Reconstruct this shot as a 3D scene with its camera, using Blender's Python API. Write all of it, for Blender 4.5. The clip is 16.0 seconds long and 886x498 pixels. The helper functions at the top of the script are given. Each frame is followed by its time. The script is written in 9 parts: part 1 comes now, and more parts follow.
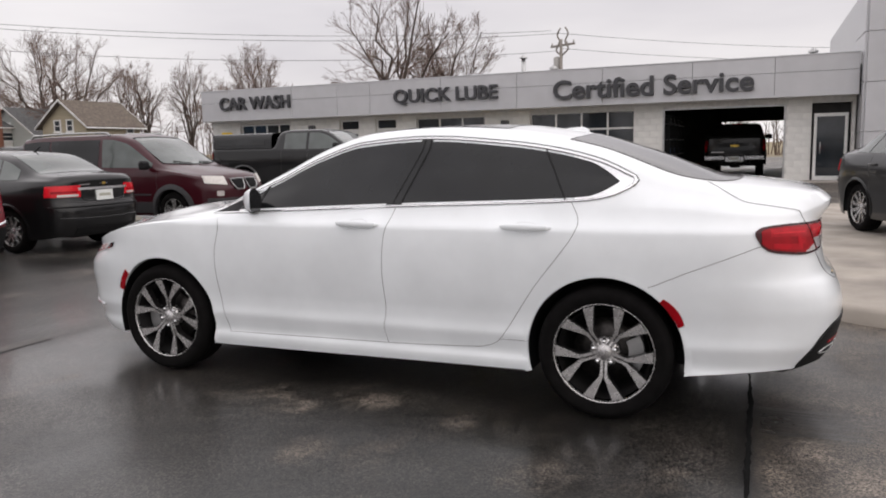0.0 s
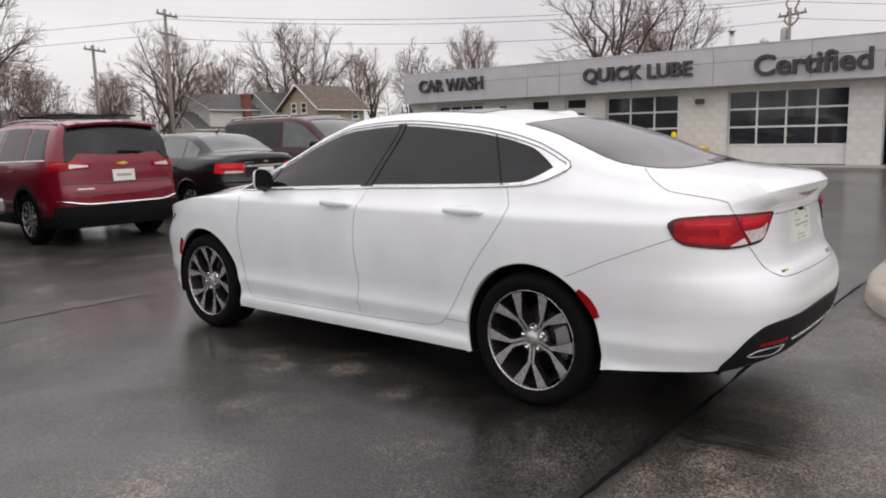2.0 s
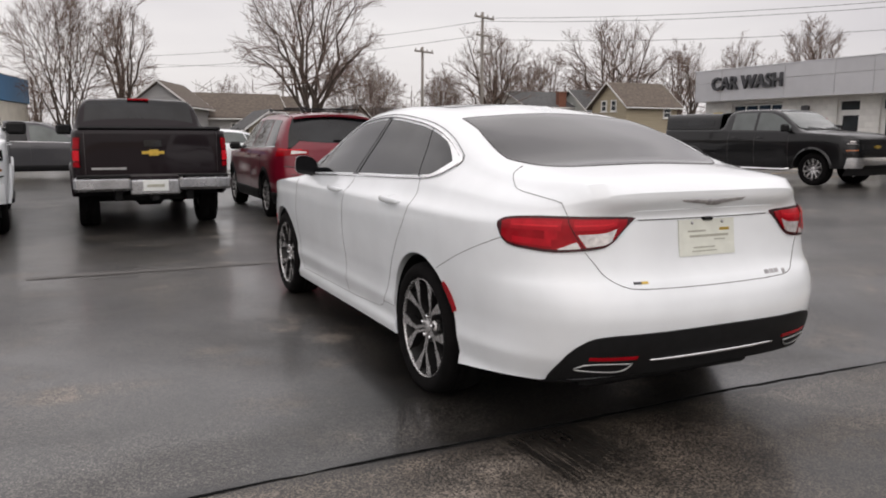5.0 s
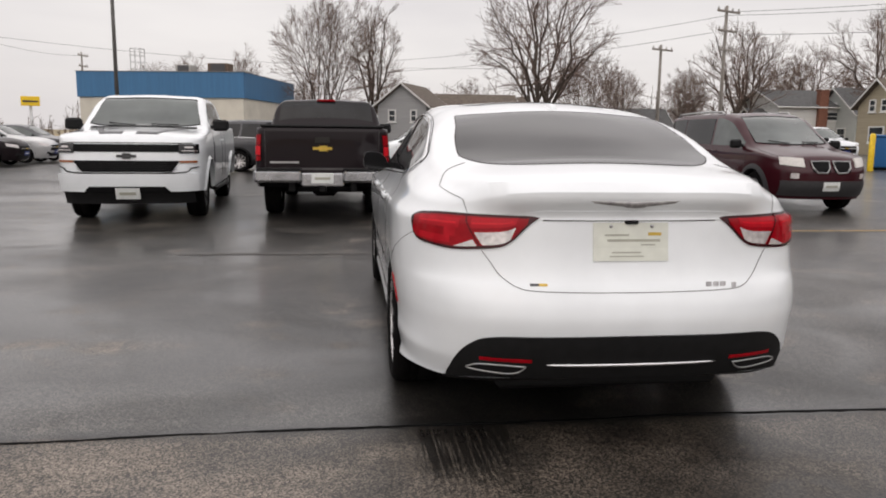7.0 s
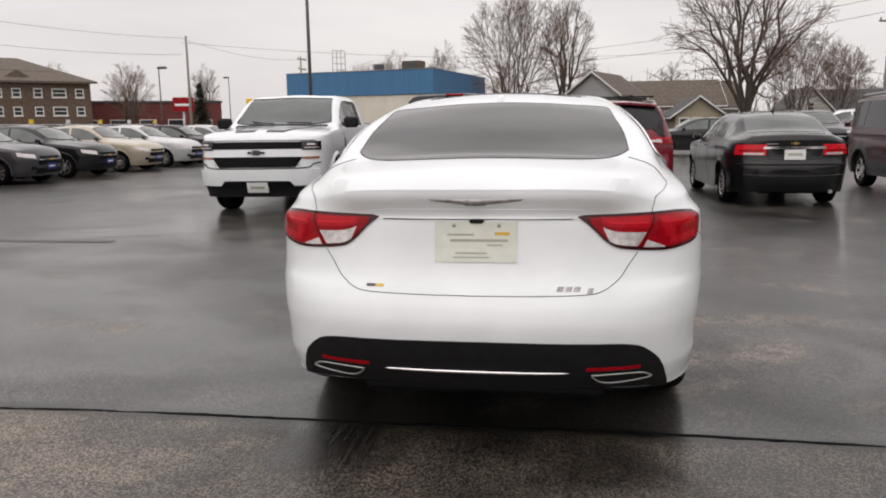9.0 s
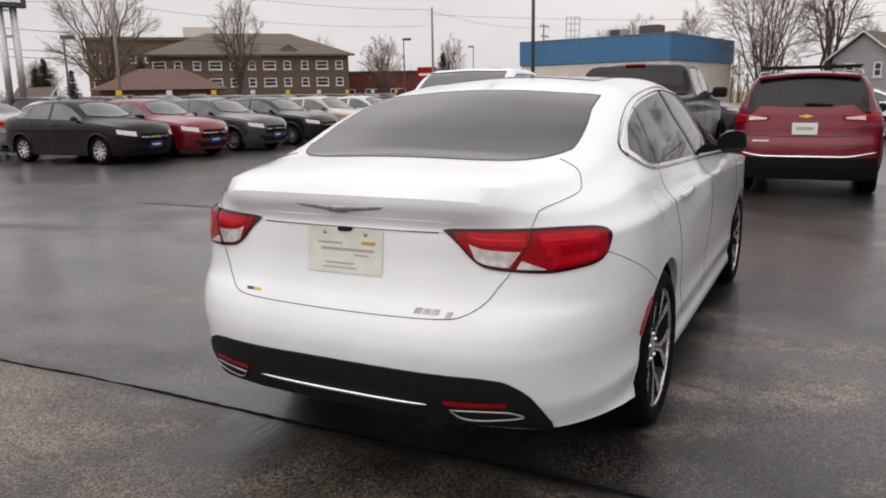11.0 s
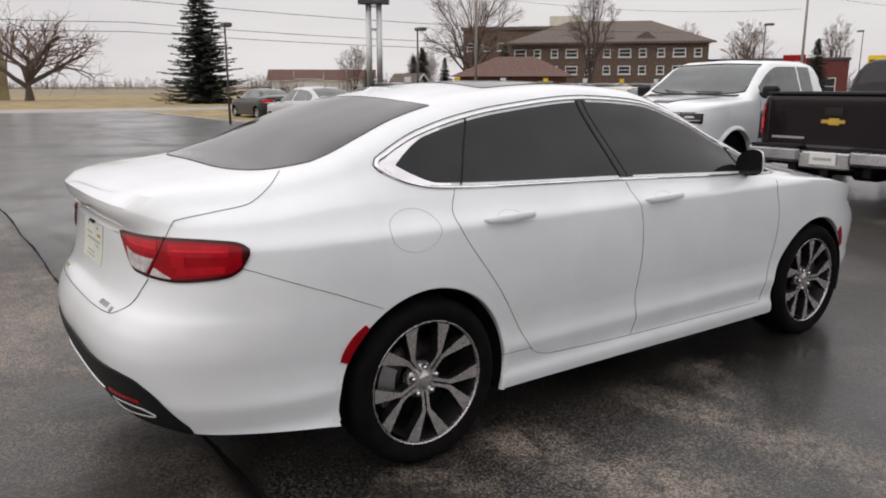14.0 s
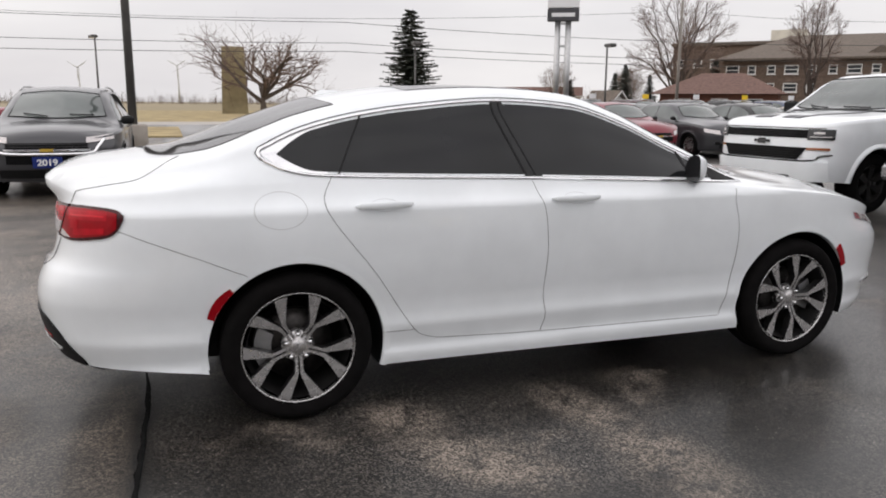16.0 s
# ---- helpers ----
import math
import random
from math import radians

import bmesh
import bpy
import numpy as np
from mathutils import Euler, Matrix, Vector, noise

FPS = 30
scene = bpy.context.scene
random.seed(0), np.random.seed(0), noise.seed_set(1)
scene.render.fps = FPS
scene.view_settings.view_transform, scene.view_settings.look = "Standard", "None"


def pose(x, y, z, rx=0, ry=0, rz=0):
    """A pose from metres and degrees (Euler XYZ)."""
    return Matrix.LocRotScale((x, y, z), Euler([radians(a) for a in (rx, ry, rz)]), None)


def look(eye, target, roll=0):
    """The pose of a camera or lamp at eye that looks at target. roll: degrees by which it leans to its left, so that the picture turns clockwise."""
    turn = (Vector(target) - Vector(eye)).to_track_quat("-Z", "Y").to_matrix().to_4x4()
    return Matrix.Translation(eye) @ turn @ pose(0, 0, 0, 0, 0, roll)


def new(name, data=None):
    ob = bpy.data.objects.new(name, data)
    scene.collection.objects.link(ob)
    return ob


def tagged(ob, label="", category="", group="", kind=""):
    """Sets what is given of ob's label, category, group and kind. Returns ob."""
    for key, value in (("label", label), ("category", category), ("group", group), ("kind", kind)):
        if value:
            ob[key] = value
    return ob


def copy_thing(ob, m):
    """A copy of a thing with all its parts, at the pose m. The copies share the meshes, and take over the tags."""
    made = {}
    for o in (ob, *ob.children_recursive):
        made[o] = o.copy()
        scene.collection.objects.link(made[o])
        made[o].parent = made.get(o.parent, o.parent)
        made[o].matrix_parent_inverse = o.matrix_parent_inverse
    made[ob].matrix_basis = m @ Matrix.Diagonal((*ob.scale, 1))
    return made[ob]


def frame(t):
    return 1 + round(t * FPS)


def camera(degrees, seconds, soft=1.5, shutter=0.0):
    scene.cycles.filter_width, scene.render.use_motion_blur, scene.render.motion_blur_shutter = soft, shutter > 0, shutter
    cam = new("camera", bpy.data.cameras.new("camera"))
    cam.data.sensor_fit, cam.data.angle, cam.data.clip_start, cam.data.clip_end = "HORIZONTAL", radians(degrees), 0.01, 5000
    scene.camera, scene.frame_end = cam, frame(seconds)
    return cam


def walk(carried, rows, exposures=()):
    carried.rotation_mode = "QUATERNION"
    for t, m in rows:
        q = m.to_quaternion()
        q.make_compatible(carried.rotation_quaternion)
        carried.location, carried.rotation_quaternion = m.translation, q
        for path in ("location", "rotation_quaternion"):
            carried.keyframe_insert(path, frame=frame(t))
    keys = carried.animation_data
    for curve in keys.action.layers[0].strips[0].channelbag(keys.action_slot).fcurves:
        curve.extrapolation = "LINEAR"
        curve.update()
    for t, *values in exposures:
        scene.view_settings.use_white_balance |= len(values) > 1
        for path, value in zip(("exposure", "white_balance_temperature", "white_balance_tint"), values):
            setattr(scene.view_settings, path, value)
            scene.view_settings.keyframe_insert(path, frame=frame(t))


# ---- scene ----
cam = camera(60.9, 16.0, 1.9)
PATH = [
    (0, (-4.504, -0.683, 1.348), (-2.677, 0.087, 1.085), -1.3),
    (0.5, (-4.377, -1.051, 1.362), (-2.624, -0.13, 1.079), -1.5),
    (1, (-4.191, -1.333, 1.331), (-2.501, -0.303, 1.039), -1.4),
    (1.5, (-4.029, -1.623, 1.34), (-2.42, -0.47, 1.047), -1.3),
    (2, (-3.902, -1.973, 1.342), (-2.384, -0.706, 1.04), -1.3),
    (2.5, (-3.7, -2.222, 1.314), (-2.259, -0.867, 1.021), -1.2),
    (3, (-3.509, -2.472, 1.326), (-2.155, -1.03, 1.031), -1.1),
    (3.5, (-3.299, -2.795, 1.329), (-2.07, -1.243, 1.043), -0.9),
    (4, (-3.022, -2.99, 1.296), (-1.903, -1.357, 1.011), -0.7),
    (6.5, (-1.45, -3.833, 1.297), (-1.06, -1.895, 0.989), 0.9),
    (7, (-1.126, -3.863, 1.289), (-0.878, -1.902, 0.987), 0.7),
    (7.5, (-0.78, -3.87, 1.292), (-0.656, -1.899, 0.976), 0.6),
    (8, (-0.403, -3.929, 1.313), (-0.43, -1.954, 0.999), 0.0),
    (8.5, (-0.055, -3.866, 1.292), (-0.215, -1.898, 0.976), -0.3),
    (9, (0.297, -3.784, 1.306), (0.001, -1.833, 0.982), -0.8),
    (9.5, (0.664, -3.717, 1.321), (0.203, -1.798, 0.993), -1.1),
    (11.8, (1.926, -2.665, 1.412), (0.795, -1.071, 0.988), -1.0),
    (12, (2.055, -2.556, 1.412), (0.861, -1.008, 0.989), -1.0),
    (12.5, (2.375, -2.319, 1.439), (1.031, -0.9, 1.012), -0.8),
    (13, (2.6, -2.01, 1.432), (1.179, -0.669, 1.006), 0.2),
    (13.5, (2.86, -1.771, 1.433), (1.363, -0.512, 1.014), 0.3),
    (14, (3.169, -1.554, 1.46), (1.578, -0.418, 1.039), -0.0),
    (14.5, (3.353, -1.242, 1.441), (1.689, -0.214, 1.023), 0.5),
    (15, (3.597, -0.974, 1.444), (1.857, -0.074, 1.041), 0.2),
    (15.5, (3.906, -0.737, 1.468), (2.093, 0.001, 1.058), -0.0),
    (16, (4.078, -0.48, 1.391), (2.23, 0.185, 1.012), 0.4),
]
walk(cam, [(t, look(eye, target, roll)) for t, eye, target, roll in PATH], exposures=((0, 0.24, 6560, 14), (4, 0.13, 6580, 14), (6.5, 0.11, 6680, 13), (9.5, 0.10, 6680, 13), (12, 0.08, 6600, 14), (15.5, 0.12, 6520, 12), (16, 0.26, 6500, 12)))

# ---------- light ----------
world = bpy.data.worlds.new("world")
scene.world = world
world.use_nodes = True
wn, wl = world.node_tree.nodes, world.node_tree.links
wn.clear()
SUN_EL, SUN_AZ = 38.0, 200.0
sky = wn.new("ShaderNodeTexSky")
sky.sky_type, sky.sun_disc = "NISHITA", False
sky.sun_elevation, sky.sun_rotation = radians(SUN_EL), radians(SUN_AZ)
sky.air_density, sky.dust_density = 1.0, 4.0
sky_dim = wn.new("ShaderNodeVectorMath")
sky_dim.operation = "SCALE"
sky_dim.inputs["Scale"].default_value = 0.1
wl.new(sky.outputs[0], sky_dim.inputs[0])
# a closed cloud deck, brighter overhead than near the horizon
wcoord = wn.new("ShaderNodeTexCoord")
wsep = wn.new("ShaderNodeSeparateXYZ")
wl.new(wcoord.outputs["Generated"], wsep.inputs[0])
wmap = wn.new("ShaderNodeMapping")
wmap.inputs["Scale"].default_value = (1.0, 1.0, 5.0)
wl.new(wcoord.outputs["Generated"], wmap.inputs[0])
wnoise = wn.new("ShaderNodeTexNoise")
wnoise.inputs["Scale"].default_value, wnoise.inputs["Detail"].default_value = 1.6, 5.0
wl.new(wmap.outputs[0], wnoise.inputs[0])
wramp = wn.new("ShaderNodeValToRGB")
wramp.color_ramp.elements[0].position, wramp.color_ramp.elements[0].color = 0.3, (0.69, 0.675, 0.69, 1)
wramp.color_ramp.elements[1].position, wramp.color_ramp.elements[1].color = 0.72, (0.93, 0.915, 0.90, 1)
wl.new(wnoise.outputs[0], wramp.inputs[0])
wheight = wn.new("ShaderNodeMapRange")
wheight.interpolation_type = "SMOOTHSTEP"
wheight.inputs["From Min"].default_value, wheight.inputs["From Max"].default_value = 0.16, 0.5
wheight.inputs["To Min"].default_value, wheight.inputs["To Max"].default_value = 0.94, 1.48
wl.new(wsep.outputs[2], wheight.inputs["Value"])
wmul = wn.new("ShaderNodeVectorMath")
wmul.operation = "SCALE"
wl.new(wramp.outputs[0], wmul.inputs[0])
wl.new(wheight.outputs[0], wmul.inputs["Scale"])
wmix = wn.new("ShaderNodeMix")
wmix.data_type = "RGBA"
wmix.inputs["Factor"].default_value = 0.9
wl.new(sky_dim.outputs[0], wmix.inputs["A"])
wl.new(wmul.outputs[0], wmix.inputs["B"])
wbg = wn.new("ShaderNodeBackground")
wbg.inputs["Strength"].default_value = 0.985
wl.new(wmix.outputs["Result"], wbg.inputs[0])
wout = wn.new("ShaderNodeOutputWorld")
wl.new(wbg.outputs[0], wout.inputs[0])

sun = new("sun", bpy.data.lights.new("sun", "SUN"))
sun.data.energy, sun.data.angle, sun.data.color = 0.35, radians(80), (1.0, 0.98, 0.95)
sun.matrix_world = look((-20 * math.sin(radians(SUN_AZ)) * -1, 20 * math.cos(radians(SUN_AZ)), 18), (0, 0, 0))
scene.view_settings.exposure = 0.0


# ---------- materials ----------
def mat(name, color, rough=0.5, metal=0.0, coat=0.0, vary=0.0, scale=20.0, bump=0.0, bump_scale=200.0, spec=0.5, rough_vary=0.0, color2=None, stretch=(1, 1, 1), trans=0.0, random_tint=0.0):
    """A plain procedural surface: grain at two scales in colour, roughness and relief."""
    m = bpy.data.materials.new(name)
    m.use_nodes = True
    n, l = m.node_tree.nodes, m.node_tree.links
    b = n["Principled BSDF"]
    b.inputs["Base Color"].default_value = (*color, 1)
    b.inputs["Roughness"].default_value, b.inputs["Metallic"].default_value = rough, metal
    b.inputs["Coat Weight"].default_value, b.inputs["Coat Roughness"].default_value = coat, 0.04
    b.inputs["Specular IOR Level"].default_value = spec
    b.inputs["Transmission Weight"].default_value = trans
    if vary or rough_vary or bump or color2:
        co = n.new("ShaderNodeTexCoord")
        mp = n.new("ShaderNodeMapping")
        mp.inputs["Scale"].default_value = stretch
        l.new(co.outputs["Object"], mp.inputs[0])
        big = n.new("ShaderNodeTexNoise")
        big.inputs["Scale"].default_value, big.inputs["Detail"].default_value = scale, 6.0
        l.new(mp.outputs[0], big.inputs[0])
        if vary or color2:
            c2 = color2 or tuple(max(0, c * (1 - vary)) for c in color)
            c1 = color if color2 else tuple(min(1, c * (1 + vary)) for c in color)
            r = n.new("ShaderNodeValToRGB")
            r.color_ramp.elements[0].position, r.color_ramp.elements[1].position = 0.32, 0.68
            r.color_ramp.elements[0].color, r.color_ramp.elements[1].color = (*c2, 1), (*c1, 1)
            l.new(big.outputs[0], r.inputs[0])
            last = r.outputs[0]
            if random_tint:
                info = n.new("ShaderNodeObjectInfo")
                mr = n.new("ShaderNodeMapRange")
                mr.inputs["To Min"].default_value, mr.inputs["To Max"].default_value = 1 - random_tint, 1 + random_tint
                l.new(info.outputs["Random"], mr.inputs["Value"])
                hv = n.new("ShaderNodeHueSaturation")
                l.new(mr.outputs[0], hv.inputs["Value"])
                l.new(last, hv.inputs["Color"])
                last = hv.outputs[0]
            l.new(last, b.inputs["Base Color"])
        if rough_vary:
            mr = n.new("ShaderNodeMapRange")
            mr.inputs["To Min"].default_value, mr.inputs["To Max"].default_value = max(0.02, rough - rough_vary), min(1, rough + rough_vary)
            l.new(big.outputs[0], mr.inputs["Value"])
            l.new(mr.outputs[0], b.inputs["Roughness"])
        if bump:
            fine = n.new("ShaderNodeTexNoise")
            fine.inputs["Scale"].default_value, fine.inputs["Detail"].default_value = bump_scale, 3.0
            l.new(mp.outputs[0], fine.inputs[0])
            bp = n.new("ShaderNodeBump")
            bp.inputs["Strength"].default_value, bp.inputs["Distance"].default_value = bump, 0.01
            l.new(fine.outputs[0], bp.inputs["Height"])
            l.new(bp.outputs[0], b.inputs["Normal"])
    return m


def paint(name, color, flake=0.0, coat=1.0, spec=0.5):
    return mat(name, color, 0.32, flake, coat, 0.05, 3.0, spec=spec, rough_vary=0.06)


WHITE = paint("white_paint", (0.808, 0.838, 0.856))
BLACK_PAINT = paint("black_paint", (0.007, 0.007, 0.0075), 0.0, 0.8, 0.12)
MAROON = paint("maroon_paint", (0.04, 0.005, 0.009), 0.0, 0.6, 0.1)
RED_PAINT = paint("red_paint", (0.18, 0.004, 0.017), 0.15, 0.8, 0.3)
BROWN_PAINT = paint("brown_black_paint", (0.012, 0.0078, 0.0095), 0.0, 0.4, 0.05)
GREY_PAINT = paint("grey_paint", (0.055, 0.055, 0.06), 0.3, 0.7, 0.3)
SILVER_PAINT = paint("silver_paint", (0.55, 0.55, 0.55), 0.4)
BEIGE_PAINT = paint("beige_paint", (0.45, 0.39, 0.30), 0.3)
BLUE_PAINT = paint("dark_blue_paint", (0.02, 0.035, 0.08), 0.3)
# the mottling stands for a dim cabin and soft reflections, painted into the tint
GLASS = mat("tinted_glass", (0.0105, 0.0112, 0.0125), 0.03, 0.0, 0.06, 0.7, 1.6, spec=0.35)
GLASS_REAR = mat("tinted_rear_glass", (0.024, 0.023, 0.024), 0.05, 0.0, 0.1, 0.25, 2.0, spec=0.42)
EMBLEM = mat("satin_emblem", (0.36, 0.35, 0.35), 0.3, 0.7, vary=0.3, scale=40)
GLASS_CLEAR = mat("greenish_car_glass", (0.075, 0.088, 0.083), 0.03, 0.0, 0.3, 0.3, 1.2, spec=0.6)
CHROME = mat("chrome", (0.82, 0.82, 0.83), 0.12, 1.0, vary=0.05, scale=8, rough_vary=0.05)
ALLOY = mat("machined_alloy", (0.52, 0.508, 0.503), 0.27, 0.82, vary=0.1, scale=30, rough_vary=0.08)
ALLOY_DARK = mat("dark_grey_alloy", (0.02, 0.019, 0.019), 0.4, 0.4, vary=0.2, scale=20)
RUBBER = mat("tyre_rubber", (0.0055, 0.005, 0.005), 0.9, vary=0.3, scale=15, bump=0.2, bump_scale=120, spec=0.1)
BLACK_PLASTIC = mat("black_plastic", (0.009, 0.009, 0.0095), 0.6, vary=0.2, scale=25, bump=0.08, bump_scale=400, spec=0.2)
GRILLE = mat("dark_grille_mesh", (0.007, 0.007, 0.0075), 0.5, vary=0.3, scale=30, spec=0.08, bump=0.3, bump_scale=60)
GLOSS_BLACK = mat("gloss_black", (0.006, 0.006, 0.007), 0.1, coat=0.2, vary=0.2, scale=10)
# grey of the handle cups' drawn shading and of the fuel door joint
CUP = mat("cup_shade_seam_grey", (0.52, 0.53, 0.53), 0.5, vary=0.1, scale=20)
MIRROR_DARK = mat("dark_mirror_glass", (0.01, 0.01, 0.011), 0.12, vary=0.2, scale=6, spec=0.25)
GAP = mat("shadow_gap", (0.075, 0.07, 0.07), 0.8, vary=0.2, scale=30)
RED_LENS = mat("red_lens", (0.29, 0.003, 0.008), 0.13, coat=0.06, spec=0.16, vary=0.18, scale=14)
RED_BRIGHT = mat("bright_red_lens", (0.62, 0.010, 0.020), 0.16, coat=0.1, spec=0.3, vary=0.1, scale=30)
RED_GLOW = mat("mid_red_lens", (0.42, 0.006, 0.014), 0.13, coat=0.06, spec=0.16, vary=0.16, scale=22)
RED_DARK = mat("dark_red_lens", (0.04, 0.002, 0.004), 0.12, coat=0.1, spec=0.3, vary=0.2, scale=20)
CLEAR_LENS = mat("clear_lens", (0.62, 0.58, 0.57), 0.12, coat=1.0, vary=0.25, scale=40, metal=0.25)
AMBER = mat("amber_lens", (0.32, 0.1, 0.03), 0.15, coat=1.0, vary=0.1)
GREY_PLASTIC = mat("grey_plastic", (0.03, 0.029, 0.031), 0.55, vary=0.12, scale=20, bump=0.08, bump_scale=300)
LAMP_ON = mat("lit_lamp_lens", (0.45, 0.43, 0.41), 0.15, coat=0.5, vary=0.15, scale=30)
LAMP_ON.node_tree.nodes["Principled BSDF"].inputs["Emission Color"].default_value = (1.0, 0.93, 0.84, 1)
LAMP_ON.node_tree.nodes["Principled BSDF"].inputs["Emission Strength"].default_value = 0.12
DISC = mat("brake_disc", (0.05, 0.046, 0.044), 0.4, 0.9, vary=0.3, scale=12, stretch=(1, 4, 4))
PLATE = mat("plate_white", (0.74, 0.76, 0.74), 0.35, vary=0.05, scale=30)
PLATE_YELLOW = mat("plate_cream", (0.70, 0.715, 0.64), 0.35, vary=0.08, scale=12)
PLATE_INK = mat("plate_ink", (0.4, 0.4, 0.33), 0.5, vary=0.1)
TRUCK_CHROME = mat("dull_chrome", (0.42, 0.42, 0.43), 0.25, 0.9, vary=0.15, scale=5, rough_vary=0.1)
GOLD = mat("gold_emblem", (0.62, 0.42, 0.08), 0.3, 0.8, vary=0.1)
BLUE_PLATE = mat("blue_plate", (0.01, 0.03, 0.20), 0.35, vary=0.1)
LETTER_WHITE = mat("white_ink", (0.8, 0.8, 0.8), 0.4, vary=0.03)
STEEL = mat("bare_steel", (0.45, 0.45, 0.45), 0.35, 0.9, vary=0.15, scale=10)
GRAPHITE = mat("graphite_decal", (0.05, 0.05, 0.055), 0.35, vary=0.1)


# ---------- building blocks ----------
def mesh_of(name, verts, faces, material, smooth=True):
    me = bpy.data.meshes.new(name)
    me.from_pydata([tuple(map(float, v)) for v in verts], [], [tuple(map(int, f)) for f in faces])
    me.materials.append(material)
    if smooth:
        me.polygons.foreach_set("use_smooth", [True] * len(me.polygons))
    me.update()
    return me


def part(name, me, parent, label="", place=None):
    """Links a mesh as one part under a thing or a part."""
    ob = new(name, me)
    ob.parent = parent
    if place is not None:
        ob.matrix_basis = place
    if label:
        tagged(ob, label)
    return ob


def thing(name, m, label, category, group="", kind=""):
    ob = new(name)
    ob.empty_display_size = 0.2
    ob.matrix_basis = m
    return tagged(ob, label, category, group, kind)


def solid(name, me, label, category="", group="", kind="", m=None):
    ob = new(name, me)
    if m is not None:
        ob.matrix_basis = m
    return tagged(ob, label, category, group, kind)


class Geo:
    """Collects vertices and faces of one mesh."""

    def __init__(self):
        self.v, self.f = [], []

    def add(self, verts, faces):
        o = len(self.v)
        self.v += [tuple(p) for p in verts]
        self.f += [tuple(i + o for i in f) for f in faces]
        return self

    def box(self, x0, x1, y0, y1, z0, z1, bevel=0.0, turn=None):
        """A box with chamfered edges, turned by the matrix given."""
        c = ((x0 + x1) / 2, (y0 + y1) / 2, (z0 + z1) / 2)
        h = (abs(x1 - x0) / 2, abs(y1 - y0) / 2, abs(z1 - z0) / 2)
        b = min(bevel, min(h) * 0.9)
        if b <= 0:
            pts = [(sx * h[0], sy * h[1], sz * h[2]) for sx in (-1, 1) for sy in (-1, 1) for sz in (-1, 1)]
            fs = [(0, 1, 3, 2), (4, 6, 7, 5), (0, 4, 5, 1), (2, 3, 7, 6), (0, 2, 6, 4), (1, 5, 7, 3)]
        else:
            pts, idx = [], {}
            for sx in (-1, 1):
                for sy in (-1, 1):
                    for sz in (-1, 1):
                        for a in range(3):
                            p = [sx * (h[0] - b), sy * (h[1] - b), sz * (h[2] - b)]
                            p[a] += b * (sx, sy, sz)[a]
                            idx[(sx, sy, sz, a)] = len(pts)
                            pts.append(tuple(p))
            fs = []
            for a in range(3):
                for s in (-1, 1):
                    o1, o2 = [k for k in range(3) if k != a]
                    q = []
                    for u, w in ((-1, -1), (1, -1), (1, 1), (-1, 1)):
                        k = [0, 0, 0]
                        k[a], k[o1], k[o2] = s, u, w
                        q.append(idx[(*k, a)])
                    flip = (s > 0) == (a == 1)
                    fs.append(tuple(reversed(q)) if flip else tuple(q))
            for a in range(3):
                o1, o2 = [k for k in range(3) if k != a]
                for u in (-1, 1):
                    for w in (-1, 1):
                        q = []
                        for s, e in ((-1, o1), (1, o1), (1, o2), (-1, o2)):
                            k = [0, 0, 0]
                            k[a], k[o1], k[o2] = s, u, w
                            q.append(idx[(*k, e)])
                        fs.append(tuple(q))
            for sx in (-1, 1):
                for sy in (-1, 1):
                    for sz in (-1, 1):
                        fs.append(tuple(idx[(sx, sy, sz, a)] for a in range(3)))
        if turn is not None:
            pts = [tuple(turn @ Vector(p)) for p in pts]
        return self.add([(p[0] + c[0], p[1] + c[1], p[2] + c[2]) for p in pts], fs)

    def tube(self, pts, r, sides=6, closed=False, cap=True):
        """A round bar along points; r may be a list."""
        pts = [Vector(p) for p in pts]
        n = len(pts)
        rs = list(r) if hasattr(r, "__len__") else [r] * n
        vs, prev = [], None
        for i, p in enumerate(pts):
            a = pts[(i - 1) % n] if closed or i else p
            b = pts[(i + 1) % n] if closed or i < n - 1 else p
            d = (b - a).normalized() if (b - a).length > 1e-9 else Vector((0, 0, 1))
            if prev is None:
                up = Vector((0, 0, 1)) if abs(d.z) < 0.9 else Vector((1, 0, 0))
                u = d.cross(up).normalized()
            else:
                u = (prev - d * prev.dot(d)).normalized()
            prev = u
            w = d.cross(u)
            for k in range(sides):
                an = 2 * math.pi * k / sides
                vs.append(p + (u * math.cos(an) + w * math.sin(an)) * rs[i])
        fs = []
        for i in range(n if closed else n - 1):
            for k in range(sides):
                i2, k2 = (i + 1) % n, (k + 1) % sides
                fs.append((i * sides + k, i * sides + k2, i2 * sides + k2, i2 * sides + k))
        if cap and not closed:
            fs += [tuple(reversed(range(sides))), tuple(range((n - 1) * sides, n * sides))]
        return self.add(vs, fs)

    def lathe(self, prof, n=48, axis="x"):
        """Turns a profile of (radius, height along the axis)."""
        vs, fs, m = [], [], len(prof)
        for i in range(n):
            a = 2 * math.pi * i / n
            for r, h in prof:
                c, s = r * math.cos(a), r * math.sin(a)
                vs.append((h, c, s) if axis == "x" else (c, s, h) if axis == "z" else (s, h, c))
        for i in range(n):
            for k in range(m - 1):
                j = (i + 1) % n
                fs.append((i * m + k, j * m + k, j * m + k + 1, i * m + k + 1))
        return self.add(vs, fs)

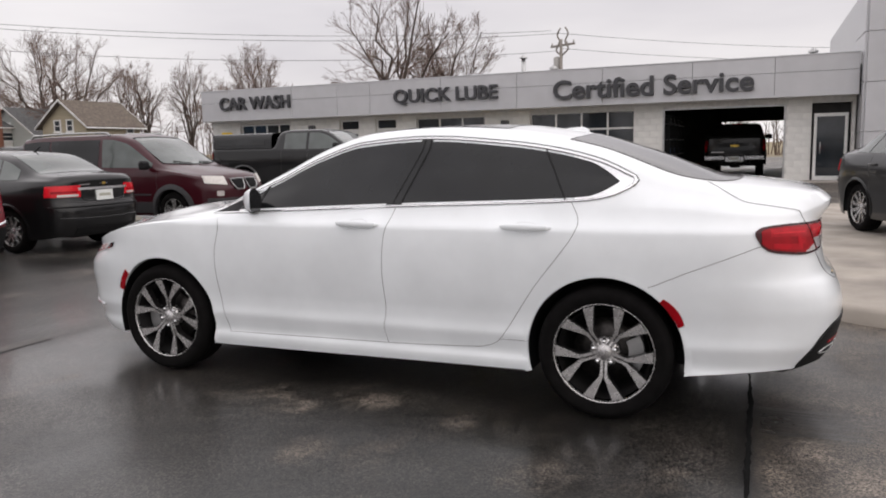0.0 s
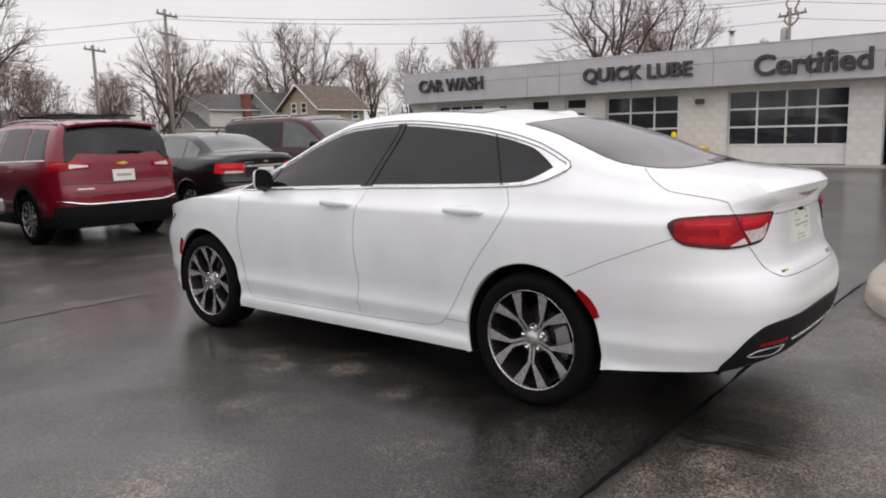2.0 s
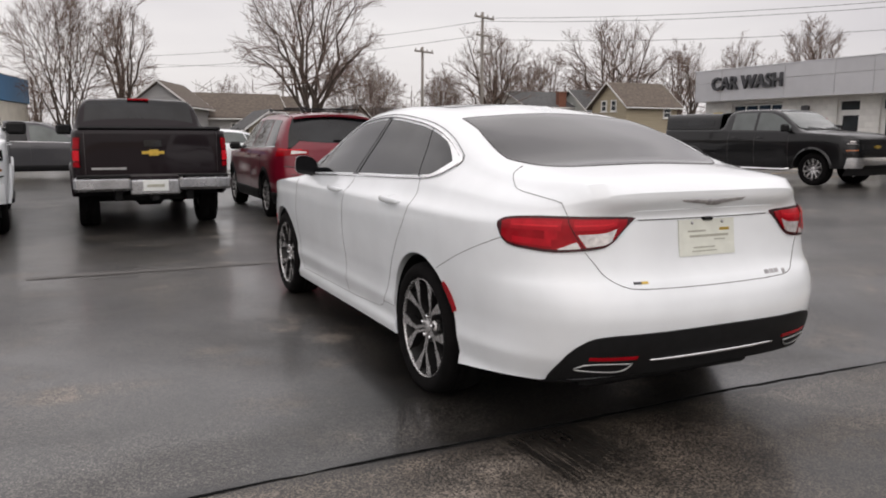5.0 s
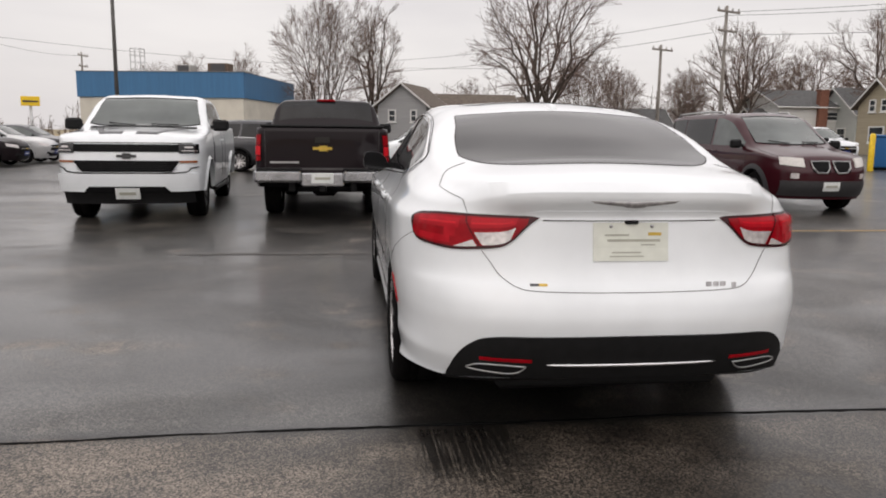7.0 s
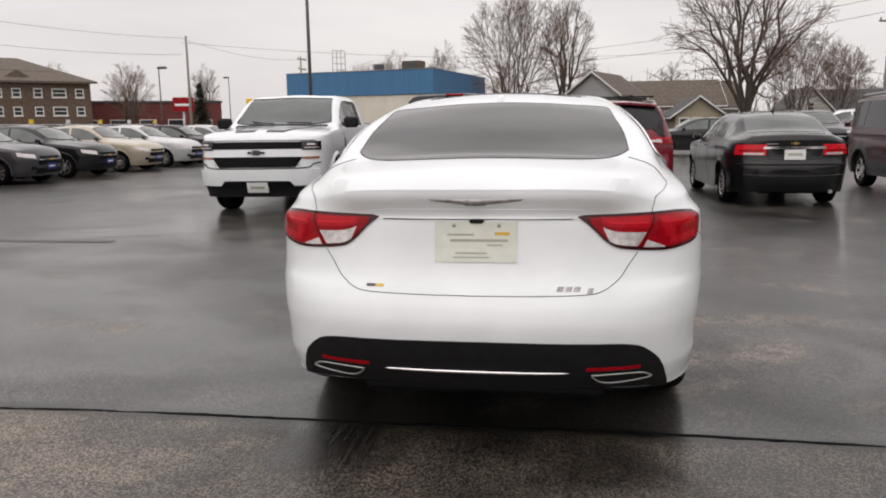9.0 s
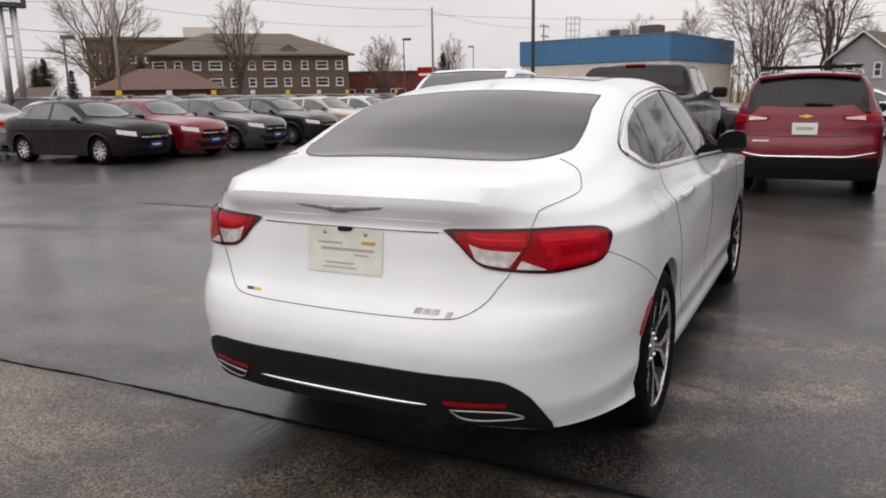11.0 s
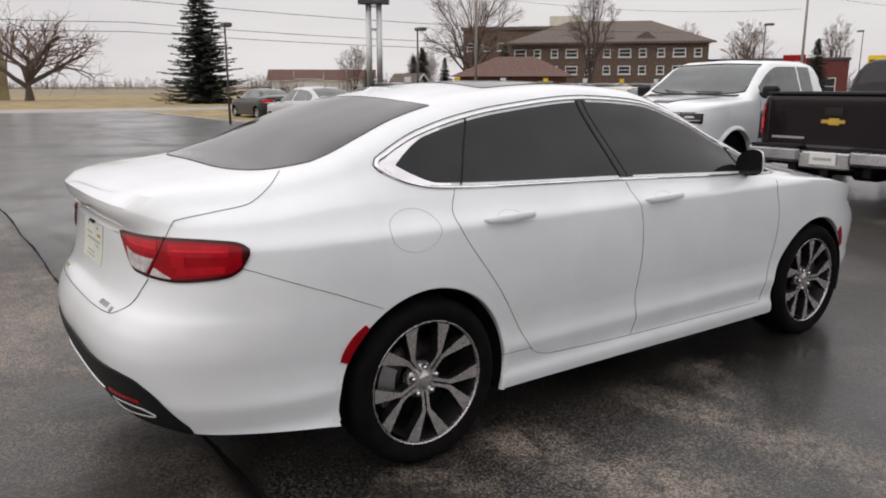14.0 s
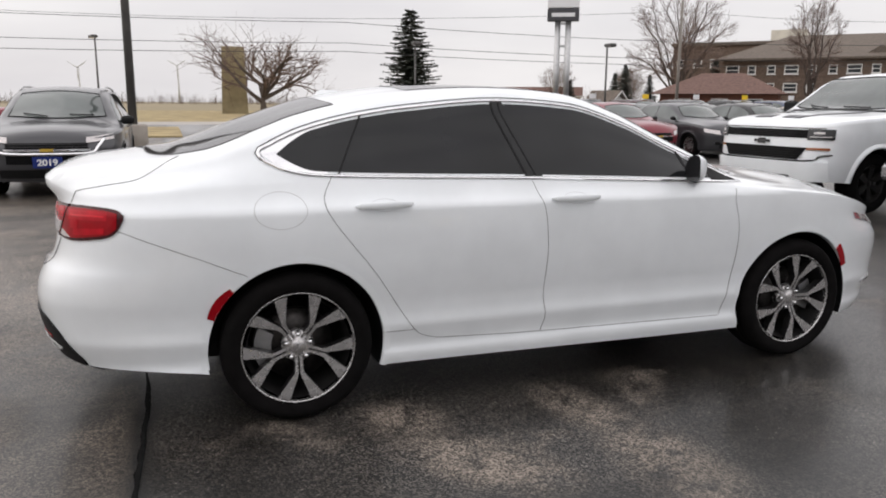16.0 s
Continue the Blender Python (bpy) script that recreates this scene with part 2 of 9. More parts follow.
    def prism(self, outline, z0, z1, place=None):
        """Extrudes a flat outline of (x, y) from z0 to z1."""
        n = len(outline)
        vs = [(x, y, z0) for x, y in outline] + [(x, y, z1) for x, y in outline]
        fs = [tuple(reversed(range(n))), tuple(range(n, 2 * n))] + [(i, (i + 1) % n, n + (i + 1) % n, n + i) for i in range(n)]
        if place is not None:
            vs = [tuple(place @ Vector(p)) for p in vs]
        return self.add(vs, fs)

    def mesh(self, name, material, smooth=False, weld=0.0, fix=True):
        me = mesh_of(name, self.v, self.f, material, smooth)
        if weld or fix:
            bm = bmesh.new()
            bm.from_mesh(me)
            if weld:
                bmesh.ops.remove_doubles(bm, verts=bm.verts, dist=weld)
            if fix:
                bmesh.ops.recalc_face_normals(bm, faces=bm.faces)
            bm.to_mesh(me)
            bm.free()
        return me


def auto_smooth(me, angle=35):
    """Smooth shading with hard edges where faces meet at more than the angle."""
    me.polygons.foreach_set("use_smooth", [True] * len(me.polygons))
    bm = bmesh.new()
    bm.from_mesh(me)
    for e in bm.edges:
        e.smooth = len(e.link_faces) == 2 and e.calc_face_angle(0) < radians(angle)
    bm.to_mesh(me)
    bm.free()
    return me


def tab(*pairs):
    """A smooth monotone curve through (x, y) pairs."""
    x, y = np.array([p[0] for p in pairs], float), np.array([p[1] for p in pairs], float)
    h, d = np.diff(x), np.diff(y) / np.diff(x)
    s = np.zeros(len(x))
    s[0], s[-1] = d[0], d[-1]
    for i in range(1, len(x) - 1):
        if d[i - 1] * d[i] > 0:
            w1, w2 = 2 * h[i] + h[i - 1], h[i] + 2 * h[i - 1]
            s[i] = (w1 + w2) / (w1 / d[i - 1] + w2 / d[i])

    def at(q):
        q = np.clip(np.asarray(q, float), x[0], x[-1])
        i = np.clip(np.searchsorted(x, q) - 1, 0, len(x) - 2)
        t = (q - x[i]) / h[i]
        return ((1 + 2 * t) * (1 - t) ** 2 * y[i] + t * (1 - t) ** 2 * h[i] * s[i] + t * t * (3 - 2 * t) * y[i + 1] + t * t * (t - 1) * h[i] * s[i + 1])

    return at


def smooth01(a, b, q):
    t = min(1, max(0, (q - a) / (b - a)))
    return t * t * (3 - 2 * t)


class Shell:
    """The outer skin of a car body: y runs ahead from the rear axle, z up from the ground. wide(z): half width; rear(z), nose(z): the ends'
    distance from the rear axle and from the front centre; shoulder, rail, crown: heights along y of the side's top, the roof rail and the
    middle; rail_x: the rail's half width; under: the lower edge."""

    def __init__(self, wide, rear, nose, shoulder, rail, rail_x, crown, under, base, front_y, wheel_r, arch_r, nr=3.5, nf=2.8, bulge=0.012, lip=0.0):
        self.wide, self.rear, self.nose, self.shoulder, self.rail = wide, rear, nose, shoulder, rail
        self.rail_x, self.crown, self.under, self.base, self.front_y = rail_x, crown, under, base, front_y
        self.wheel_r, self.arch_r, self.nr, self.nf, self.bulge, self.lip = wheel_r, arch_r, nr, nf, bulge, lip

    def side(self, y, z):
        """Half width at y and z."""
        a = float(self.wide(z))
        if y < 0:
            return a * max(0.0, 1 - min(1.0, -y / float(self.rear(z))) ** self.nr) ** (1 / self.nr)
        if y > self.front_y:
            return a * max(0.0, 1 - min(1.0, (y - self.front_y) / float(self.nose(z))) ** self.nf) ** (1 / self.nf)
        return a

    def back(self, x, z):
        a = float(self.wide(z))
        return -float(self.rear(z)) * max(0.0, 1 - min(1.0, abs(x) / a) ** self.nr) ** (1 / self.nr)

    def front(self, x, z):
        a = float(self.wide(z))
        return self.front_y + float(self.nose(z)) * max(0.0, 1 - min(1.0, abs(x) / a) ** self.nf) ** (1 / self.nf)

    def bend(self, p):
        x, y, z = p
        if self.lip and y < -0.6:
            y -= self.lip * (1 - smooth01(0.42, 0.74, abs(x))) * smooth01(0.957, 1.05, z) * smooth01(-0.7, -0.95, y)
        return (x, y, z)

    def section(self, y):
        """The cross-section above the shoulder: x and z from the side to the middle."""
        zs, zr, zc, xr = (float(f(y)) for f in (self.shoulder, self.rail, self.crown, self.rail_x))
        xs = self.side(y, zs)
        xr = min(xr, xs * 0.9)
        zr, = (min(max(zr, zs + 0.002), zc - 0.001) if zc > zs + 0.003 else zs + 0.001,)
        b = self.bulge * min(1, (zr - zs) / 0.3)
        P = [(xs + 0.01, zs - 0.06), (xs, zs), ((xs + xr) / 2 + b, (zs + zr) / 2 + b * 0.5), (xr, zr), (xr * 0.55, zr + 0.72 * (zc - zr)), (0, zc), (-xr * 0.55, zr + 0.72 * (zc - zr))]
        P = np.array(P)
        out, t = [], np.linspace(0, 1, 12, endpoint=False)[:, None]
        for i in range(1, 5):
            p0, p1, p2, p3 = P[i - 1], P[i], P[i + 1], P[i + 2]
            out.append(0.5 * ((2 * p1) + (p2 - p0) * t + (2 * p0 - 5 * p1 + 4 * p2 - p3) * t ** 2 + (3 * p1 - p0 - 3 * p2 + p3) * t ** 3))
        out.append(P[5][None, :])
        s = np.concatenate(out)
        s[:, 0] = np.minimum.accumulate(s[:, 0])
        return s[:, 0], s[:, 1]

    def top(self, x, y):
        """Height of the skin over (x, y)."""
        sx, sz = self.section(y)
        return float(np.interp(abs(x), sx[::-1], sz[::-1]))

    def glass(self, y, z):
        """Half width above the shoulder at y and z."""
        sx, sz = self.section(y)
        return float(np.interp(z, sz, sx))

    def body(self, name, material, ny=90, nz=16, nx=18, arches=True):
        """One half from the rear, side, nose and top patches, mirrored and welded."""
        g = Geo()
        KR, KF = 0.5 ** (1 / self.nr), 0.5 ** (1 / self.nf)
        zk = lambda y: float(self.shoulder(y))
        zt_r, zt_f = zk(-0.8), zk(self.front_y + 0.8)
        br, bf = float(self.rear(zk(-1.0))), float(self.nose(zk(self.front_y + 0.95)))
        nr_, nf_ = max(6, ny // 7), max(7, ny // 6)
        nm = ny - nr_ - nf_
        cols = [("r", 1 - i / nr_) for i in range(nr_)] + [("m", self.front_y * i / nm) for i in range(nm)] + [("f", i / nf_) for i in range(nf_ + 1)]

        def side_point(col, k):
            kind, q = col
            yt = -KR * br * q if kind == "r" else q if kind == "m" else self.front_y + KF * bf * q
            zb, zs = float(self.under(yt)), zk(yt)
            z = zb + (zs - zb) * k
            if kind == "m":
                y = q
            else:
                w = smooth01(0.8, 1.0, k)
                b = float(self.rear(z)) * (1 - w) + br * w if kind == "r" else float(self.nose(z)) * (1 - w) + bf * w
                K, n = (KR, self.nr) if kind == "r" else (KF, self.nf)
                y = -K * b * q if kind == "r" else self.front_y + K * b * q
                a = float(self.wide(z))
                return (a * (1 - (K * q) ** n) ** (1 / n), y, z)
            return (self.side(y, z), y, z)

        # side
        grid = [[side_point(c, k / nz) for k in range(nz + 1)] for c in cols]
        vs = [p for col in grid for p in col]
        centres = ((0.0, self.wheel_r), (self.base, self.wheel_r))
        fs = []
        for i in range(len(cols) - 1):
            for k in range(nz):
                q = (i * (nz + 1) + k, (i + 1) * (nz + 1) + k, (i + 1) * (nz + 1) + k + 1, i * (nz + 1) + k + 1)
                cy, cz = sum(vs[j][1] for j in q) / 4, sum(vs[j][2] for j in q) / 4
                if arches and any(math.hypot(cy - a, cz - b) < self.arch_r or (abs(cy - a) < self.arch_r * 0.97 and cz < b) for a, b in centres):
                    continue
                fs.append(q)
        used = {j for f in fs for j in f}
        if arches:
            for j in used:
                x, y, z = vs[j]
                for a, b in centres:
                    d = math.hypot(y - a, z - b)
                    if z > b * 0.7 and d < self.arch_r:
                        s = self.arch_r / max(d, 1e-6)
                        y2, z2 = a + (y - a) * s, b + (z - b) * s
                        vs[j] = (self.side(y2, z2), y2, z2)
                    elif z <= b * 0.7 and abs(y - a) < self.arch_r:
                        vs[j] = (x, a + math.copysign(math.sqrt(max(0.01, self.arch_r ** 2 - (z - b) ** 2)), y - a), z)
        g.add(vs, fs)
        # ends
        ratios = [math.sin(math.pi / 2 * j / nx) for j in range(nx + 1)]
        edge = {}
        for end in ("r", "f"):
            K, n = (KR, self.nr) if end == "r" else (KF, self.nf)
            rows = []
            for j, r in enumerate(ratios):
                yt = -br * (1 - (K * r) ** n) ** (1 / n) if end == "r" else self.front_y + bf * (1 - (K * r) ** n) ** (1 / n)
                zb, zs = float(self.under(yt)), zk(yt)
                col = []
                for k in range(nz + 1):
                    z = zb + (zs - zb) * k / nz
                    w = smooth01(0.8, 1.0, k / nz)
                    a = float(self.wide(z))
                    b = (float(self.rear(z)) * (1 - w) + br * w) if end == "r" else (float(self.nose(z)) * (1 - w) + bf * w)
                    e = b * (1 - (K * r) ** n) ** (1 / n)
                    col.append((K * r * a, -e if end == "r" else self.front_y + e, z))
                rows.append(col)
                edge[(end, j)] = yt
            vv = [p for c in rows for p in c]
            g.add(vv, [(j * (nz + 1) + k, (j + 1) * (nz + 1) + k, (j + 1) * (nz + 1) + k + 1, j * (nz + 1) + k + 1) for j in range(nx) for k in range(nz)])
        # top
        ys = [side_point(c, 1)[1] for c in cols]
        eta = [(y - ys[0]) / (ys[-1] - ys[0]) for y in ys]
        vv = []
        for i in range(len(cols)):
            for j, r in enumerate(ratios):
                y = edge[("r", j)] + eta[i] * (edge[("f", j)] - edge[("r", j)])
                xs = grid[0][nz][0] if y < ys[0] else grid[-1][nz][0] if y > ys[-1] else self.side(y, zk(y))
                x = r * xs
                vv.append((x, y, self.top(x, y)) if 0 < i < len(cols) - 1 and j < nx else None)
        for i, c in enumerate(cols):
            vv[i * (nx + 1) + nx] = grid[i][nz]
        for j, r in enumerate(ratios):
            for i, end in ((0, "r"), (len(cols) - 1, "f")):
                yt = edge[(end, j)]
                K = KR if end == "r" else KF
                a = float(self.wide(zk(yt)))
                vv[i * (nx + 1) + j] = (K * r * a, yt, zk(yt))
        g.add(vv, [(i * (nx + 1) + j, (i + 1) * (nx + 1) + j, (i + 1) * (nx + 1) + j + 1, i * (nx + 1) + j + 1) for i in range(len(cols) - 1) for j in range(nx)])
        v = [self.bend(p) for p in g.v]
        n = len(v)
        h = Geo()
        h.v = v + [(-x, y, z) for x, y, z in v]
        h.f = g.f + [tuple(i + n for i in reversed(f)) for f in g.f]
        return h.mesh(name, material, True, 0.004)


def skin(fn, nu, nv, out=0.003, depth=0.008, away=(0, 1.3, 0.5)):
    """A thin shaped piece lying on a surface: fn(u, v) in 0..1 gives its points; it stands out from it and its edge goes in."""
    P = np.array([[fn(i / nu, j / nv) for j in range(nv + 1)] for i in range(nu + 1)], float)
    du, dv = np.gradient(P, axis=0), np.gradient(P, axis=1)
    N = np.cross(du, dv)
    ln = np.linalg.norm(N, axis=2, keepdims=True)
    bad = ln[..., 0] < 1e-9
    N = N / np.maximum(ln, 1e-9)
    ref = P - np.array(away)
    if (N * ref).sum() < 0:
        N = -N
    if bad.any():
        N[bad] = N[~bad].mean(axis=0)
    A = P + N * out
    m, w = nu + 1, nv + 1
    vs = [tuple(p) for p in A.reshape(-1, 3)]
    fs = [(i * w + j, (i + 1) * w + j, (i + 1) * w + j + 1, i * w + j + 1) for i in range(nu) for j in range(nv)]
    rim = [(i, 0) for i in range(m)] + [(m - 1, j) for j in range(1, w)] + [(i, w - 1) for i in range(m - 2, -1, -1)] + [(0, j) for j in range(w - 2, 0, -1)]
    o = len(vs)
    B = P - N * depth
    vs += [tuple(B[i, j]) for i, j in rim]
    k = len(rim)
    fs += [(rim[q][0] * w + rim[q][1], rim[(q + 1) % k][0] * w + rim[(q + 1) % k][1], o + (q + 1) % k, o + q) for q in range(k)]
    g = Geo()
    g.v, g.f = vs, fs
    return g


def mirror(g):
    h = Geo()
    h.v = [(-x, y, z) for x, y, z in g.v]
    h.f = [tuple(reversed(f)) for f in g.f]
    return h


# ---------- wheels ----------
def wheel(parent, x, y, r, rim_r, width, style, side, name="wheel", detail=1, cal_dir=-1, turn=0):
    """A wheel with its outer face at x. style: 'twin' (five pairs of spokes), 'five', 'multi' or 'dark'."""
    hub = thing_part(name, parent, pose(x, y, r, 0, 0, 0 if side > 0 else 180))
    n = 56 if detail else 22
    w = width
    t = Geo().lathe([(rim_r, -0.012), (rim_r + 0.012, 0.0), (rim_r + (r - rim_r) * 0.55, 0.008), (r - 0.022, 0.0), (r - 0.006, -0.02), (r, -0.05), (r, -0.07), (r - 0.008, -0.073), (r - 0.008, -0.079), (r, -0.082), (r, -0.11), (r - 0.008, -0.113), (r - 0.008, -0.119), (r, -0.122), (r, -w + 0.05), (r - 0.006, -w + 0.02), (r - 0.03, -w), (rim_r, -w + 0.012)], n)
    part("tyre", t.mesh("tyre", RUBBER, True), hub)
    face = ALLOY_DARK if style == "dark" else ALLOY
    lip = Geo().lathe([(rim_r - 0.005, -0.03), (rim_r - 0.004, -0.013), (rim_r - 0.001, -0.007), (rim_r + 0.003, -0.006), (rim_r + 0.004, -0.02)], n)
    part("rim", lip.mesh("rim", face, True), hub)
    barrel = Geo().lathe([(rim_r - 0.018, -0.015), (rim_r - 0.03, -0.06), (rim_r - 0.05, -w + 0.03), (0.0, -w + 0.03)], n)
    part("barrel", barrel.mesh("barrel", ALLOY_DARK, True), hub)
    disc = Geo().lathe([(0.06, -0.095), (rim_r * 0.66, -0.095), (rim_r * 0.66, -0.12), (0.06, -0.12)], 36 if detail else 14)
    part("brake_disc", disc.mesh("brake_disc", DISC, True), hub)
    if detail:
        cal = Geo()
        for k in range(7):
            a0, a1 = radians(-28 + k * 8), radians(-20 + k * 8)
            cal.prism([(rim_r * 0.46 * math.cos(a0), rim_r * 0.46 * math.sin(a0)), (rim_r * 0.76 * math.cos(a0), rim_r * 0.76 * math.sin(a0)), (rim_r * 0.76 * math.cos(a1), rim_r * 0.76 * math.sin(a1)), (rim_r * 0.46 * math.cos(a1), rim_r * 0.46 * math.sin(a1))], -0.128, -0.075, Matrix(((0, 0, 1, 0), (side * cal_dir, 0, 0, 0), (0, 1, 0, 0), (0, 0, 0, 1))))
        part("caliper", cal.mesh("caliper", STEEL, False, 0.001), hub)
    hubcap = Geo().lathe([(0.0, -0.028), (0.024, -0.029), (0.028, -0.032), (0.036, -0.036), (0.070, -0.042), (0.076, -0.06), (0.074, -0.08)], 24 if detail else 10)
    part("hub_cap", hubcap.mesh("hub_cap", face, True), hub)
    faces, flanks = Geo(), Geo()

    def spoke(c, o_in, o_out, w_in, w_out, r0, r1, bend=1.1, knee=0.18):
        """A tapered spoke along the angle c, set off to one side of it by o_in at the hub and o_out at the rim; dark flanks."""
        steps = 12
        L, R = [], []
        cc, ss = math.cos(c), math.sin(c)
        for i in range(steps + 1):
            q = i / steps
            rho = r0 + (r1 - r0) * q
            off = o_in + (o_out - o_in) * max(0.0, (q - knee) / (1 - knee)) ** bend
            hw = (w_in + (w_out - w_in) * max(0.0, (q - knee * 0.8) / (1 - knee * 0.8)) ** 1.0) / 2
            face_x = -0.042 + 0.028 * math.sin(math.pi * min(1, q * 0.9 + 0.1) * 0.5) + (0.003 if q > 0.9 else 0)
            for side_, lst in ((hw, L), (-hw, R)):
                o_ = off + side_
                al = math.sqrt(max(1e-6, rho * rho - o_ * o_))
                lst.append((face_x, al * cc - o_ * ss, al * ss + o_ * cc))
        vs = L + R
        m = steps + 1
        quads = [(i, i + 1, m + i + 1, m + i) for i in range(steps)]
        if detail:
            part("spoke", Geo().add(vs, quads).mesh("spoke", face, True, fix=False), hub)
        else:
            faces.add(vs, quads)
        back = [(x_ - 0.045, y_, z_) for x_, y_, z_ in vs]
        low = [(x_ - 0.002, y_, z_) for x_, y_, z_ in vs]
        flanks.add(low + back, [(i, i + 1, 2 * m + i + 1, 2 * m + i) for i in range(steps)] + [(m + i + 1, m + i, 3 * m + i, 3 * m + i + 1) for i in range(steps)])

    if style == "twin":
        for k in range(5):
            c = radians(-90 + turn + 72 * k)
            for s in (-1, 1):
                spoke(c, s * 0.0105, s * 0.074, 0.0135, 0.054, 0.036, rim_r - 0.006, 1.0, 0.40)
        for k in range(5):
            a = radians(-54 + turn + 72 * k)
            well = Geo().lathe([(0.0155, -0.037), (0.0155, -0.045), (0.0, -0.045)], 12)
            part("lug_well", well.mesh("lug_well", GLOSS_BLACK, True), hub, "", pose(0.0, 0.056 * math.cos(a), 0.056 * math.sin(a)))
            nut = Geo().lathe([(0.0, -0.026), (0.008, -0.027), (0.0105, -0.032), (0.0105, -0.05)], 8)
            part("lug_nut", nut.mesh("lug_nut", CHROME, True), hub, "", pose(0, 0.056 * math.cos(a), 0.056 * math.sin(a)))
    else:
        count = {"five": 5, "multi": 10, "dark": 6}[style]
        for k in range(count):
            c = radians(90 + 360 / count * k)
            spoke(c, 0.0, 0.0, 0.4 / count, 0.55 / count, 0.05, rim_r - 0.016)
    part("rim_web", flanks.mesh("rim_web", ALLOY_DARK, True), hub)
    if faces.v:
        part("rim_face", faces.mesh("rim_face", face, True, fix=False), hub)
    return hub


def thing_part(name, parent, m):
    """A part that holds sub-parts: a small hub mesh."""
    g = Geo().lathe([(0.0, -0.16), (0.04, -0.16), (0.04, -0.05), (0.0, -0.05)], 12)
    return part(name, g.mesh(name, ALLOY_DARK, True), parent, "", m)


# ---------- the white saloon ----------
MAIN = Shell(
    wide=tab((0.15, 0.86), (0.2, 0.884), (0.255, 0.8945), (0.272, 0.893), (0.284, 0.887), (0.305, 0.8845), (0.34, 0.89), (0.388, 0.9005), (0.398, 0.902), (0.41, 0.901), (0.45, 0.8975), (0.5, 0.9), (0.58, 0.911), (0.72, 0.924), (0.82, 0.927), (0.9, 0.9225), (0.934, 0.919), (0.944, 0.9165), (0.956, 0.906), (0.99, 0.877), (1.05, 0.845), (1.12, 0.82)),
    rear=tab((0.15, 0.92), (0.22, 0.96), (0.3, 1.01), (0.38, 1.05), (0.48, 1.08), (0.56, 1.088), (0.62, 1.078), (0.68, 1.052), (0.705, 1.035), (0.72, 1.02), (0.77, 0.998), (0.85, 0.982), (0.945, 0.972), (0.97, 0.967), (1.2, 0.967)),
    nose=tab((0.15, 0.98), (0.25, 1.08), (0.4, 1.14), (0.55, 1.16), (0.63, 1.145), (0.68, 1.105), (0.74, 1.03), (0.80, 0.965), (0.84, 0.935), (1.0, 0.9)),
    shoulder=tab((-1.1, 1.075), (-0.965, 1.07), (-0.93, 1.06), (-0.88, 1.032), (-0.8, 1.01), (-0.6, 1.02), (-0.3, 1.045), (0.0, 1.05), (0.25, 1.045), (1.16, 1.015), (1.96, 0.985), (2.35, 0.965), (2.8, 0.93), (3.1, 0.885), (3.4, 0.80), (3.6, 0.745), (3.8, 0.735)),
    rail=tab((-1.0, 1.08), (-0.8, 1.115), (-0.6, 1.13), (-0.45, 1.15), (-0.3, 1.185), (-0.1, 1.262), (0.06, 1.316), (0.31, 1.372), (0.53, 1.405), (1.03, 1.442), (1.4, 1.422), (1.7, 1.338), (1.93, 1.23), (2.17, 1.12), (2.4, 1.015), (2.6, 0.985), (3.0, 0.94), (3.3, 0.87), (3.7, 0.76)),
    rail_x=tab((-1.0, 0.5), (-0.6, 0.64), (-0.35, 0.67), (-0.1, 0.66), (0.06, 0.65), (0.31, 0.625), (0.6, 0.605), (1.03, 0.6), (1.4, 0.605), (1.7, 0.63), (1.93, 0.67), (2.17, 0.715), (2.4, 0.745), (2.8, 0.66), (3.3, 0.6)),
    crown=tab((-1.1, 1.085), (-0.97, 1.092), (-0.83, 1.135), (-0.6, 1.168), (-0.5, 1.178), (-0.4, 1.21), (-0.2, 1.287), (0.0, 1.355), (0.16, 1.405), (0.33, 1.443), (0.62, 1.48), (0.92, 1.49), (1.25, 1.485), (1.59, 1.45), (1.85, 1.37), (2.15, 1.22), (2.42, 1.075), (2.55, 1.04), (3.0, 1.0), (3.35, 0.935), (3.6, 0.83), (3.75, 0.755)),
    under=tab((-1.1, 0.336), (-1.0, 0.33), (-0.92, 0.312), (-0.85, 0.297), (-0.72, 0.292), (-0.6, 0.283), (-0.5, 0.273), (-0.41, 0.262), (-0.34, 0.25), (-0.3, 0.2), (0.39, 0.215), (2.33, 0.2), (3.1, 0.2), (3.8, 0.21)),
    base=2.742, front_y=2.62, wheel_r=0.335, arch_r=0.388, nr=3.85, lip=0.05)

WIN_LOW = tab((-0.2, 1.15), (-0.1, 1.145), (-0.06, 1.125), (0.0, 1.105), (0.08, 1.09), (0.2, 1.082), (1.16, 1.05), (1.96, 1.017), (2.4, 0.998))
WIN_TOP = tab((-0.2, 1.19), (-0.1, 1.198), (-0.05, 1.222), (0.06, 1.268), (0.31, 1.33), (0.53, 1.363), (1.03, 1.402), (1.4, 1.38), (1.7, 1.292), (1.93, 1.182), (2.17, 1.075), (2.32, 1.008))


